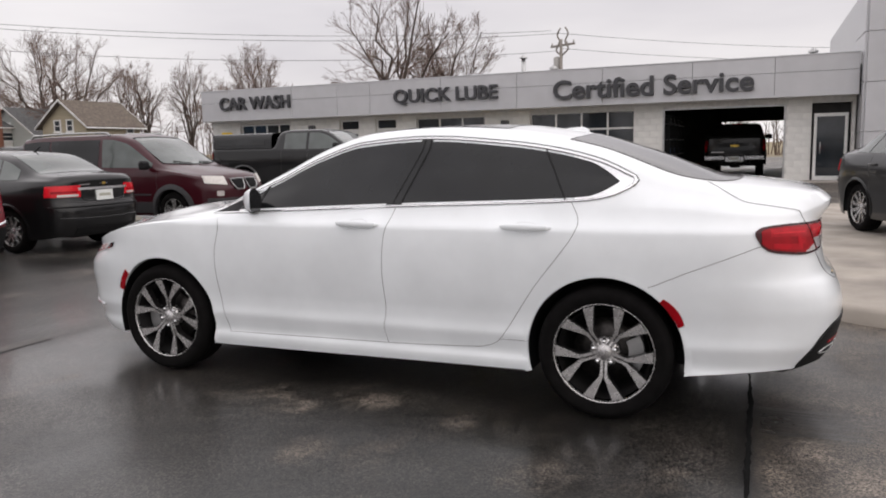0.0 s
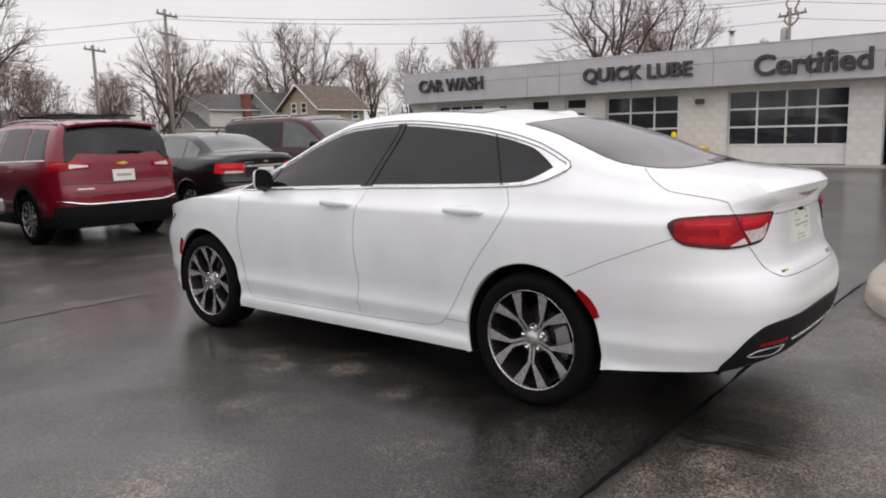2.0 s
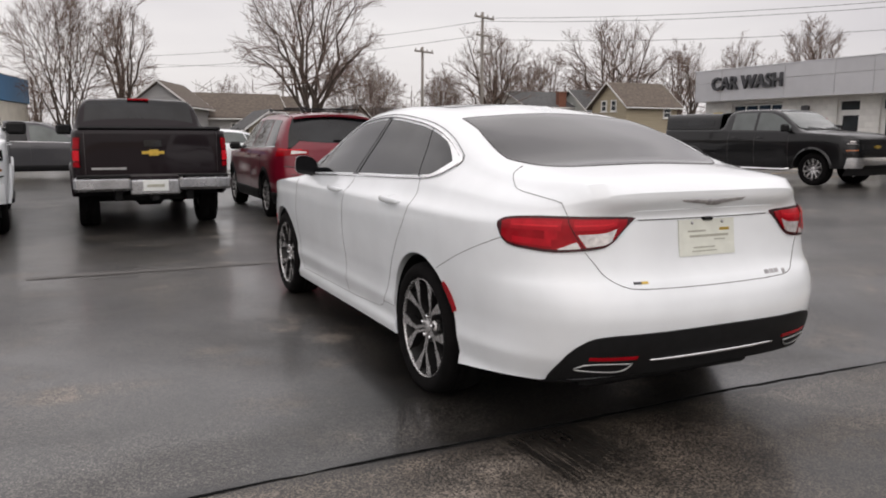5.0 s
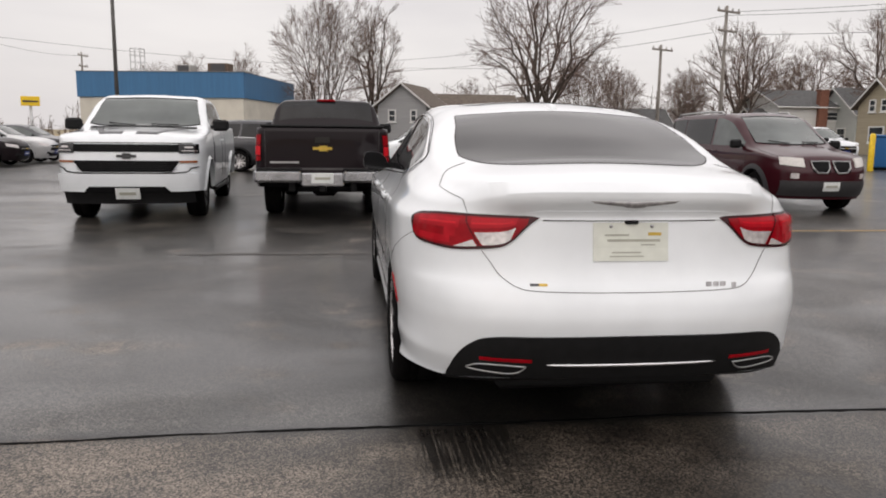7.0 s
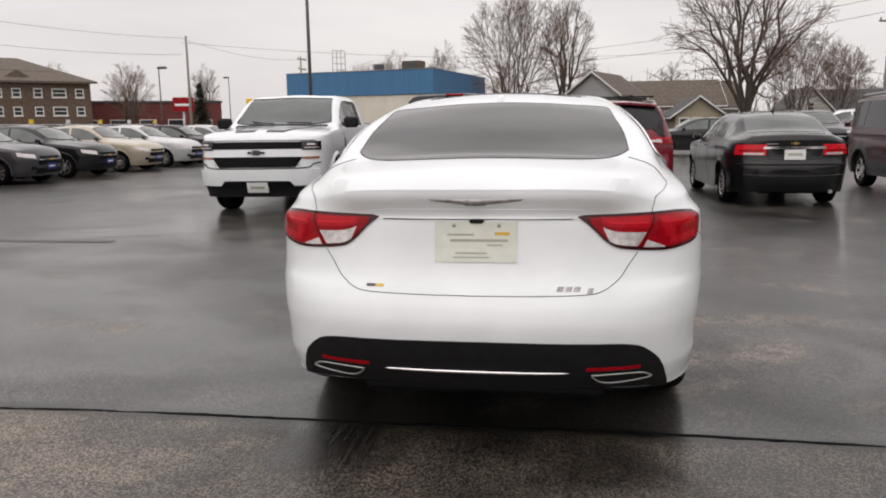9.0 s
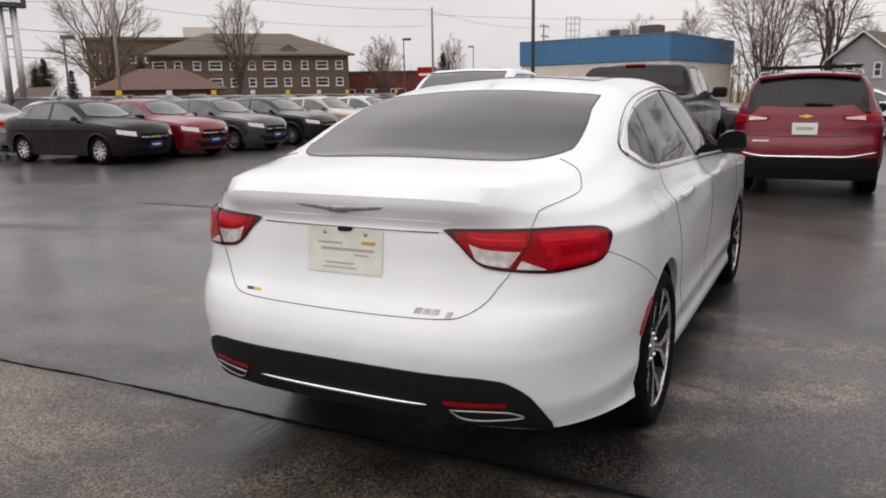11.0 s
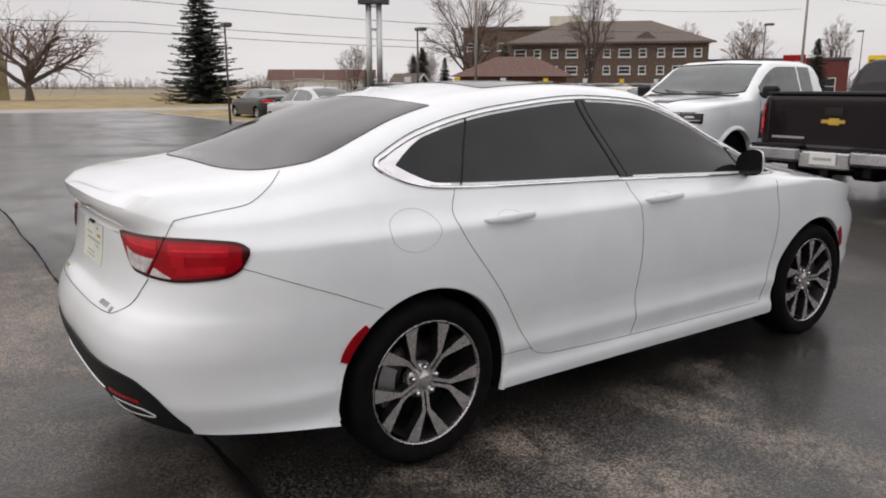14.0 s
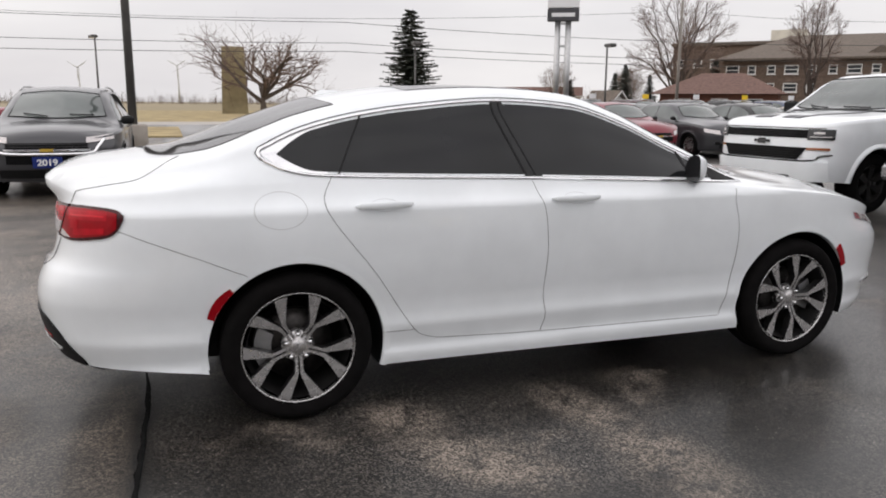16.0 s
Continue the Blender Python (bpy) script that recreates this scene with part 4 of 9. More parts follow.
        part("reflector", rf.mesh("reflector", RED_LENS), car, "red rear reflector strip")

    # number plate with unreadable print, emblem, camera, badges
    def rear_at(x, z, out):
        return (x, sh.back(x, z) - out, z)

    pl = skin(lambda u, v: rear_at(-0.158 + 0.312 * u, 0.793 + 0.153 * v, 0.003), 4, 3, 0.002, 0.008)
    plate = part("number_plate", pl.mesh("number_plate", PLATE_YELLOW), car, "cream dealer plate with small dark print")
    bars = ((-0.06, 0.893, 0.10, 0.007), (0.01, 0.870, 0.22, 0.010), (0.07, 0.855, 0.06, 0.005), (-0.02, 0.824, 0.12, 0.006), (-0.02, 0.809, 0.14, 0.005))
    for bx, bz, bw, bh in bars:
        b = skin(lambda u, v: rear_at(bx - bw / 2 + bw * u, bz + bh * v, 0.0056), 3, 1, 0.0006, 0.001)
        part("print_bar", b.mesh("print_bar", PLATE_INK), plate)
    part("print_mark", skin(lambda u, v: rear_at(0.07 + 0.055 * u, 0.895 + 0.012 * v, 0.0056), 3, 1, 0.0006, 0.001).mesh("print_mark", GOLD), plate)
    for bx in (-0.085, 0.085):
        part("plate_screw", Geo().lathe([(0, 0.003), (0.007, 0.002), (0.008, -0.004)], 10, "y").mesh("plate_screw", STEEL, True), plate, "", pose(bx, sh.back(bx, 0.93) - 0.006, 0.932, 0, 0, 180))
    em = Geo()
    xs_ = np.linspace(-0.242, 0.242, 41)
    rows = [[], [], []]
    for x in xs_:
        q = abs(x) / 0.242
        hi, lo = 1.038 + 0.003 * q, (1.011 + 0.024 * q ** 1.2) - (0.004 if q < 0.16 else 0)
        yb = sh.bend((x, sh.back(x, 1.02), 1.02))[1]
        rows[0].append((x, yb - 0.004, hi))
        rows[1].append((x, yb - 0.016 * (1 - q * 0.6), (hi * 0.6 + lo * 0.4)))
        rows[2].append((x, yb - 0.004, lo))
    em.add([p for r in rows for p in r], [(i * 41 + j, i * 41 + j + 1, (i + 1) * 41 + j + 1, (i + 1) * 41 + j) for i in range(2) for j in range(40)])
    part("emblem", em.mesh("emblem", EMBLEM, True), car, "satin grey winged emblem")
    part("rear_camera", Geo().box(-0.028, 0.028, -0.99, -0.96, 0.94, 0.955, 0.006).mesh("rear_camera", BLACK_PLASTIC), car)
    for x0, wd, z0, hh in ((0.30, 0.024, 0.695, 0.015), (0.331, 0.024, 0.695, 0.015), (0.362, 0.024, 0.695, 0.015), (0.412, 0.02, 0.689, 0.017)):
        part("badge", skin(lambda u, v: rear_at(x0 + wd * u + 0.006 * v, z0 + hh * v, 0.0005), 3, 2, 0.002, 0.003).mesh("badge", EMBLEM), car, "small satin grey badge mark")
    part("badge", skin(lambda u, v: rear_at(-0.42 + 0.035 * u, 0.702 + 0.008 * v, 0.001), 3, 1, 0.002, 0.003).mesh("badge", GRAPHITE), car, "small dark badge")
    part("badge", skin(lambda u, v: rear_at(-0.384 + 0.032 * u, 0.702 + 0.008 * v, 0.001), 3, 1, 0.002, 0.003).mesh("badge", GOLD), car, "small gold badge")

    def lip_fn(u, v):
        x = (2 * u - 1) * 0.58
        z = 0.957 + (0.002 + 0.034 * (1 - smooth01(0.34, 0.58, abs(x)))) * v
        back_ = 0.013 * (1 - smooth01(0.15, 0.56, abs(x))) * (1 - 0.75 * v)
        return (x, sh.bend((x, sh.back(x, z), z))[1] - back_, z)

    part("spoiler_lip", auto_smooth(skin(lip_fn, 52, 5, 0.0004, 0.012).mesh("spoiler_lip", WHITE), 40), car, "white trunk lid spoiler edge")

    # nose: headlamps, grille, fog lamp strips
    def head(u, v):
        ph = radians(70 + (26 - 70) * u)
        lo, hi = 0.655 + 0.112 * u ** 1.6, 0.735 + 0.066 * u
        z = lo + (hi - lo) * v
        a, b = float(sh.wide(z)), float(sh.nose(z))
        return (a * math.cos(ph) ** (2 / sh.nf), sh.front_y + b * math.sin(ph) ** (2 / sh.nf), z)

    both("headlamp", skin(head, 20, 6, 0.006, 0.012), CHROME, "clear headlamp with a chrome reflector")
    both("headlamp_bezel", skin(lambda u, v: head(0.12 + 0.5 * u, 0.2 + 0.55 * v), 10, 4, 0.008, 0.004), GLOSS_BLACK)
    both("headlamp_lens", skin(lambda u, v: head(0.66 + 0.22 * u, 0.2 + 0.6 * v), 6, 4, 0.008, 0.004), CLEAR_LENS)
    part("grille", skin(lambda u, v: ((u * 2 - 1) * 0.34, sh.front((u * 2 - 1) * 0.34, 0.645 + 0.07 * v), 0.645 + 0.07 * v), 20, 4, 0.006, 0.01).mesh("grille", GLOSS_BLACK), car, "black grille")
    part("lower_grille", skin(lambda u, v: ((u * 2 - 1) * 0.5, sh.front((u * 2 - 1) * 0.5, 0.28 + 0.14 * v), 0.28 + 0.14 * v), 20, 4, 0.006, 0.01).mesh("lower_grille", BLACK_PLASTIC), car)
    fog = Geo().tube([(x, sh.front(x, 0.37) + 0.008, 0.37) for x in np.linspace(0.56, 0.8, 9)], 0.008, 6)
    both("fog_lamp_trim", fog, CHROME)

    for s in (-1, 1):
        for y in (0.0, sh.base):
            wheel(car, s * 0.905, y, 0.335, 0.247, 0.235, "twin", s, cal_dir=1 if y > 1 else -1, turn=0 if y < 1 else 18 if s > 0 else 28)
    return car


white_saloon()


# ---------- ground ----------
def asphalt_material():
    """Worn wet asphalt: fine stone grain, damp sheen in patches, pale worn patches, the car's dark reflection painted
    in; older and coarser behind the seam at y = -0.68.
    """
    m = bpy.data.materials.new("wet_asphalt")
    m.use_nodes = True
    n, l = m.node_tree.nodes, m.node_tree.links
    b = n["Principled BSDF"]
    co = n.new("ShaderNodeTexCoord")

    def noise_(scale, detail=5.0, stretch=None, rough=0.55, dist=0.0):
        t = n.new("ShaderNodeTexNoise")
        t.inputs["Scale"].default_value, t.inputs["Detail"].default_value, t.inputs["Roughness"].default_value, t.inputs["Distortion"].default_value = scale, detail, rough, dist
        if stretch:
            mp = n.new("ShaderNodeMapping")
            mp.inputs["Scale"].default_value = stretch
            l.new(co.outputs["Object"], mp.inputs[0])
            l.new(mp.outputs[0], t.inputs[0])
        else:
            l.new(co.outputs["Object"], t.inputs[0])
        return t.outputs[0]

    def ramp(src, p0, p1, c0, c1):
        r = n.new("ShaderNodeValToRGB")
        r.color_ramp.elements[0].position, r.color_ramp.elements[1].position = p0, p1
        r.color_ramp.elements[0].color, r.color_ramp.elements[1].color = (*c0, 1), (*c1, 1)
        l.new(src, r.inputs[0])
        return r.outputs[0]

    def span(src, a, c, d, e):
        r = n.new("ShaderNodeMapRange")
        r.inputs["From Min"].default_value, r.inputs["From Max"].default_value = a, c
        r.inputs["To Min"].default_value, r.inputs["To Max"].default_value = d, e
        l.new(src, r.inputs["Value"])
        return r.outputs[0]

    def mathn(op, a, c):
        q = n.new("ShaderNodeMath")
        q.operation = op
        for i, v in enumerate((a, c)):
            if isinstance(v, (int, float)):
                q.inputs[i].default_value = v
            else:
                l.new(v, q.inputs[i])
        return q.outputs[0]

    def mixc(f, a, c):
        q = n.new("ShaderNodeMix")
        q.data_type = "RGBA"
        l.new(f, q.inputs["Factor"])
        for k, v in (("A", a), ("B", c)):
            if isinstance(v, tuple):
                q.inputs[k].default_value = (*v, 1)
            else:
                l.new(v, q.inputs[k])
        return q.outputs["Result"]

    sep = n.new("ShaderNodeSeparateXYZ")
    l.new(co.outputs["Object"], sep.inputs[0])
    wob = mathn("MULTIPLY", mathn("SUBTRACT", noise_(1.2, 3.0), 0.5), 0.12)
    old = span(mathn("ADD", sep.outputs[1], wob), -0.70, -0.66, 1.0, 0.0)     # 1 behind the seam
    vor = n.new("ShaderNodeTexVoronoi")
    vor.inputs["Scale"].default_value = 150.0
    l.new(co.outputs["Object"], vor.inputs["Vector"])
    stone = ramp(vor.outputs["Color"], 0.46, 0.82, (0.006, 0.0055, 0.0051), (0.118, 0.106, 0.093))
    stone_old = ramp(vor.outputs["Color"], 0.40, 0.74, (0.028, 0.0245, 0.02), (0.22, 0.18, 0.143))
    damp = ramp(vor.outputs["Color"], 0.5, 0.85, (0.008, 0.0075, 0.0068), (0.09, 0.078, 0.066))
    stone_old = mixc(span(noise_(2.6, 6.0, None, 0.62, 0.6), 0.46, 0.6, 0.0, 0.5), stone_old, damp)
    base = mixc(old, stone, stone_old)
    patch = noise_(1.5, 3.5, (1.0, 1.25, 1.0), 0.5, 0.5)
    crumble = noise_(7.0, 6.0, None, 0.7, 0.4)
    worn = span(patch, 0.56, 0.70, 0.0, 0.75)

    def blob(x, y, rx, ry, turn=0.0):
        """One worn place: 1 in its middle, fading to 0."""
        mp = n.new("ShaderNodeMapping")
        mp.vector_type = "TEXTURE"
        mp.inputs["Location"].default_value, mp.inputs["Rotation"].default_value = (x, y, 0), (0, 0, radians(turn))
        mp.inputs["Scale"].default_value = (rx, ry, 1.0)
        l.new(co.outputs["Object"], mp.inputs[0])
        ln = n.new("ShaderNodeVectorMath")
        ln.operation = "LENGTH"
        l.new(mp.outputs[0], ln.inputs[0])
        return span(ln.outputs["Value"], 0.2, 1.0, 1.0, 0.0)

    for spot in ((1.03, 0.42, 0.30, 0.24, 20), (1.18, 1.26, 0.42, 0.2, 12), (1.8, 1.32, 0.55, 0.26, 0), (1.5, 0.6, 0.5, 0.24, 40), (-1.02, 1.22, 0.17, 0.2, 10), (-1.14, 0.66, 0.16, 0.13, 0), (-1.22, 1.55, 0.14, 0.12, 0), (-1.72, 1.2, 0.2, 0.16, 0), (-2.57, 0.72, 0.26, 0.2, 0), (-3.05, 0.82, 0.32, 0.16, 0), (-2.2, -1.0, 0.42, 0.24, 5), (-1.36, -1.15, 0.4, 0.22, 0), (-0.95, -0.95, 0.3, 0.18, 0), (0.6, -1.3, 0.5, 0.25, 0)):
        worn = mathn("MAXIMUM", worn, mathn("MULTIPLY", blob(*spot), 1.35))
    worn = mathn("MULTIPLY", worn, span(crumble, 0.40, 0.54, 0.12, 1.0))
    base = mixc(worn, base, ramp(vor.outputs["Color"], 0.2, 0.85, (0.036, 0.031, 0.027), (0.31, 0.262, 0.215)))
    # base darkened under and round the car: damp, plus its dark reflection painted in
    damp_and_shade = blob(0.95, 2.1, 0.9, 1.1)
    for spot in ((-0.95, 1.9, 0.8, 1.3), (0.0, 1.3, 1.3, 2.6), (-0.9, 0.2, 0.7, 0.7), (1.0, -0.2, 0.6, 0.5), (-0.2, -0.75, 1.4, 0.45), (0.55, -1.35, 1.1, 0.6), (1.6, -0.4, 0.9, 0.75), (1.65, 2.0, 0.75, 0.7)):
        damp_and_shade = mathn("MAXIMUM", damp_and_shade, blob(*spot))
    damp_and_shade = mathn("MULTIPLY", damp_and_shade, span(noise_(2.2, 5.0, None, 0.6, 0.5), 0.36, 0.56, 0.35, 1.0))
    wet_shade = n.new("ShaderNodeMix")
    wet_shade.data_type, wet_shade.blend_type = "RGBA", "MULTIPLY"
    l.new(mathn("MULTIPLY", damp_and_shade, mathn("SUBTRACT", 1.0, mathn("MULTIPLY", worn, 0.8))), wet_shade.inputs["Factor"])
    l.new(base, wet_shade.inputs["A"])
    wet_shade.inputs["B"].default_value = (0.34, 0.33, 0.32, 1)
    base = wet_shade.outputs["Result"]
    grain = n.new("ShaderNodeTexVoronoi")
    grain.inputs["Scale"].default_value = 62.0
    l.new(co.outputs["Object"], grain.inputs["Vector"])
    loose = mathn("MULTIPLY", span(grain.outputs["Color"], 0.74, 0.8, 0.0, 1.0), span(grain.outputs["Distance"], 0.22, 0.34, 1.0, 0.0))
    base = mixc(mathn("MULTIPLY", loose, span(crumble, 0.42, 0.6, 0.1, 0.75)), base, (0.26, 0.235, 0.205))
    stain = span(noise_(0.6, 6.0, (1.0, 0.7, 1.0), 0.6, 1.0), 0.42, 0.60, 1.1, 0.42)
    mul = n.new("ShaderNodeMix")
    mul.data_type, mul.blend_type = "RGBA", "MULTIPLY"
    mul.inputs["Factor"].default_value = 1.0
    l.new(base, mul.inputs["A"])
    l.new(stain, mul.inputs["B"])
    # sooty dirt gathered along the seam
    off = mathn("ABSOLUTE", mathn("ADD", mathn("ADD", sep.outputs[1], 0.67), mathn("MULTIPLY", wob, 0.6)), 0.0)
    soot = mathn("MULTIPLY", span(off, 0.012, 0.10, 1.0, 0.0), span(noise_(3.2, 5.0, (0.6, 1.4, 1.0), 0.6), 0.36, 0.56, 0.45, 1.0))
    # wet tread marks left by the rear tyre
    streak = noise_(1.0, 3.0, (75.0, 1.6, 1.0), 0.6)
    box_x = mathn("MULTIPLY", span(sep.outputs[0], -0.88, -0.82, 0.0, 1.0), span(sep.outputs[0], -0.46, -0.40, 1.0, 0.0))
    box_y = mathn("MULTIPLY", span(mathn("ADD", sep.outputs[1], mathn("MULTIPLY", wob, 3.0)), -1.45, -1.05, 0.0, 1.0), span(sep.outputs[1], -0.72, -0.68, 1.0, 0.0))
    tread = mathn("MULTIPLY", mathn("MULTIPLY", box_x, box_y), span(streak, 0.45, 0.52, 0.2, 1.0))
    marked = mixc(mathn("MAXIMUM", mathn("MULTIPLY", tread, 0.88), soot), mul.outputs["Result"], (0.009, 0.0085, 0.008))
    l.new(marked, b.inputs["Base Color"])
    wet = noise_(0.38, 6.0, (1.0, 1.5, 1.0), 0.6, 0.8)
    wetness = span(wet, 0.32, 0.58, 0.0, 1.0)
    wetness = mathn("MULTIPLY", wetness, span(worn, 0.0, 0.8, 1.0, 0.25))
    rough = span(wetness, 0.0, 1.0, 0.5, 0.34)
    rough = mathn("ADD", rough, mathn("MULTIPLY", old, 0.12))
    rough = mathn("MULTIPLY", rough, span(tread, 0.0, 1.0, 1.0, 0.55))
    l.new(rough, b.inputs["Roughness"])
    b.inputs["Specular IOR Level"].default_value = 0.5
    # the film of water: smooth, thinner on worn and old places
    film = mathn("MULTIPLY", span(wetness, 0.0, 1.0, 0.10, 0.57), span(old, 0.0, 1.0, 1.0, 0.45))
    l.new(film, b.inputs["Coat Weight"])
    b.inputs["Coat IOR"].default_value = 1.33
    l.new(span(wetness, 0.0, 1.0, 0.24, 0.13), b.inputs["Coat Roughness"])
    bump = n.new("ShaderNodeBump")
    bump.inputs["Distance"].default_value = 0.0025
    l.new(span(wetness, 0.0, 1.0, 0.5, 0.28), bump.inputs["Strength"])
    l.new(mathn("ADD", vor.outputs["Distance"], mathn("MULTIPLY", noise_(300.0, 2.0), 0.4)), bump.inputs["Height"])
    l.new(bump.outputs[0], b.inputs["Normal"])
    return m


ASPHALT = asphalt_material()
GRASS = mat("dry_winter_grass", (0.30, 0.23, 0.11), 0.9, vary=0.35, scale=0.6, bump=0.6, bump_scale=30)
FIELD = mat("bare_field", (0.20, 0.17, 0.11), 0.95, color2=(0.30, 0.24, 0.14), scale=0.02, bump=0.5, bump_scale=3)
CONCRETE = mat("kerb_concrete", (0.33, 0.295, 0.255), 0.75, vary=0.28, scale=1.6, bump=0.25, bump_scale=90)
SLAB = mat("pale_concrete_slab", (0.34, 0.31, 0.28), 0.6, vary=0.2, scale=2.5, bump=0.2, bump_scale=90, rough_vary=0.15)
TAR = mat("tar_seam", (0.005, 0.005, 0.005), 0.9, spec=0.1, vary=0.3, scale=20, bump=0.3, bump_scale=60)
YELLOW = mat("yellow_line_paint", (0.48, 0.30, 0.09), 0.6, color2=(0.20, 0.14, 0.07), scale=9, bump=0.1)
FADED = mat("faded_line_paint", (0.085, 0.076, 0.068), 0.5, color2=(0.04, 0.037, 0.034), scale=9, bump=0.1)

lot = Geo()
xs_ = sorted(set([-46 + 4 * i for i in range(12)] + list(np.linspace(2, 22, 21)) + [26, 34, 60]))
ys_ = sorted(set([-60, -40, -20, -10] + list(np.linspace(-4, 12, 33)) + [16, 24, 34, 44, 54]))
ny_ = len(ys_)
lot.add([(x, y, 0.17 * smooth01(6, 19, x)) for x in xs_ for y in ys_],
        [(i * ny_ + j, (i + 1) * ny_ + j, (i + 1) * ny_ + j + 1, i * ny_ + j + 1) for i in range(len(xs_) - 1) for j in range(ny_ - 1)])
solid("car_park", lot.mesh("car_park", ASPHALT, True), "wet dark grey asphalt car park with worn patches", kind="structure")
g = Geo()
g.add([(-3500, -3500, -0.06), (3500, -3500, -0.06), (3500, 3500, -0.06), (-3500, 3500, -0.06)], [(0, 1, 2, 3)])
solid("ground", g.mesh("ground", FIELD), "flat open winter fields reaching the horizon", kind="structure")

# the seam in the asphalt, a wavering tar-dark crack
rnd = random.Random(4)
pts, y = [], -0.68
for i in range(361):
    x = -9 + 0.05 * i
    y += rnd.uniform(-0.004, 0.004) - (y + 0.68) * 0.10
    pts.append((x, y + 0.016 * math.sin(x * 0.9 + 1.0) + 0.009 * math.sin(x * 2.7), 0.0))
seam = Geo()
row = []
for i, (x, y, z) in enumerate(pts):
    w = (0.004 + 0.009 * abs(math.sin(x * 1.7 + 0.6 * math.sin(x * 4.1)))) * rnd.uniform(0.75, 1.15)
    row += [(x, y - w, 0.002), (x, y, 0.004), (x, y + w, 0.002)]
seam.add(row, [(i * 3 + k, (i + 1) * 3 + k, (i + 1) * 3 + k + 1, i * 3 + k + 1) for i in range(len(pts) - 1) for k in range(2)])
solid("pavement_crack", seam.mesh("pavement_crack", TAR, True), "dark crack along the joint in the asphalt", kind="structure")
# painted lines, worn
for k, (x0, x1, y0, y1, mt) in enumerate(((-2.9, -0.55, 4.19, 4.33, FADED), (4.7, 7.6, 5.87, 5.97, YELLOW), (5.4, 6.6, 1.22, 1.42, YELLOW), (-7.2, -4.9, 4.27, 4.43, FADED), (16.0, 18.5, 11.0, 11.14, YELLOW), (16.4, 19.0, 13.0, 13.14, YELLOW))):
    g = Geo()
    nn = 12
    zz = lambda x, y: 0.17 * smooth01(6, 19, x) + 0.005
    g.add([(x0 + (x1 - x0) * i / nn, yy + rnd.uniform(-0.012, 0.012), zz(x0 + (x1 - x0) * i / nn, yy)) for i in range(nn + 1) for yy in (y0, y1)], [(2 * i, 2 * i + 2, 2 * i + 3, 2 * i + 1) for i in range(nn)])
    solid("painted_line", g.mesh("painted_line", mt), "worn painted line on the asphalt", kind="structure")
# raised kerb island beside the car, with a rounded corner towards the lot
def island_outline(inset):
    pts = curve_pts([(12.0, -0.70), (4.3, -0.70), (2.9, -0.76), (2.2, -0.94), (1.76, -1.25), (1.52, -1.7), (1.46, -2.4), (1.45, -4.2), (1.45, -6.0)], 5)
    return [(min(x + inset * (1.0 if x < 2.6 else 0.25), 12.0 - inset), y - inset * (1.0 if y > -1.4 else 0.25)) for x, y in pts] + [(12.0 - inset, -6.0)]


isl = Geo()
levels = [(0.0, -0.03), (0.012, 0.09), (0.03, 0.118), (0.06, 0.13), (0.16, 0.132)]
outs = [island_outline(i) for i, _ in levels]
nn = len(outs[0])
isl.add([(x, y, z) for o, (_, z) in zip(outs, levels) for x, y in o], [(k * nn + i, k * nn + (i + 1) % nn, (k + 1) * nn + (i + 1) % nn, (k + 1) * nn + i) for k in range(len(levels) - 1) for i in range(nn)] + [tuple(range((len(levels) - 1) * nn, len(levels) * nn))])
solid("kerb_island", auto_smooth(isl.mesh("kerb_island", CONCRETE), 50), "raised concrete kerb island with a rounded corner", kind="structure")
solid("pavement", Geo().box(19.3, 20.6, -12, 19.95, -0.03, 0.176, 0.01).mesh("pavement", SLAB), "narrow concrete walk along the building", kind="structure")
# verge and road towards the fields
solid("kerb", Geo().box(-44.2, -26.8, 10.2, 14.7, -0.05, 0.05, 0.03).mesh("kerb", CONCRETE), "pale concrete kerb round the grass strip", kind="structure")
solid("verge", Geo().box(-44, -27, 10.4, 14.5, -0.05, 0.06, 0.02).mesh("verge", GRASS), "strip of dry yellow grass with a kerb", kind="structure")
solid("verge", Geo().box(-40, -28, -30, 0.0, -0.05, 0.06, 0.02).mesh("verge", GRASS), "strip of dry yellow grass", kind="structure")
solid("road", Geo().box(-54, -46, -400, 400, -0.08, -0.015, 0.0).mesh("road", SLAB), "pale wet road past the car park", kind="structure")
solid("verge", Geo().box(-130, -54, -200, 200, -0.1, -0.03, 0.0).mesh("verge", GRASS), "wide verge of dry yellow grass", kind="structure")


# ---------- the other vehicles ----------
def ground_z(x, y):
    """The lot rises a little towards the parked row and the building."""
    return 0.17 * smooth01(6, 19, x)


def contour(sh, end, ph, z, s=1):
    if end == "r":
        return (s * float(sh.wide(z)) * math.cos(ph) ** (2 / sh.nr), -float(sh.rear(z)) * math.sin(ph) ** (2 / sh.nr), z)
    return (s * float(sh.wide(z)) * math.cos(ph) ** (2 / sh.nf), sh.front_y + float(sh.nose(z)) * math.sin(ph) ** (2 / sh.nf), z)


def band(sh, end, p0, p1, z0, z1, nu=12, nv=5, out=0.006, slope=0.0, taper=0.0):
    """A lamp or trim piece round a corner, from angle p0 to p1 and height z0 to z1."""
    def fn(u, v):
        lo, hi = z0 + slope * u + taper * u, z1 + slope * u - taper * u
        return contour(sh, end, radians(p0 + (p1 - p0) * u), lo + (hi - lo) * v)
    return skin(fn, nu, nv, out, 0.012)


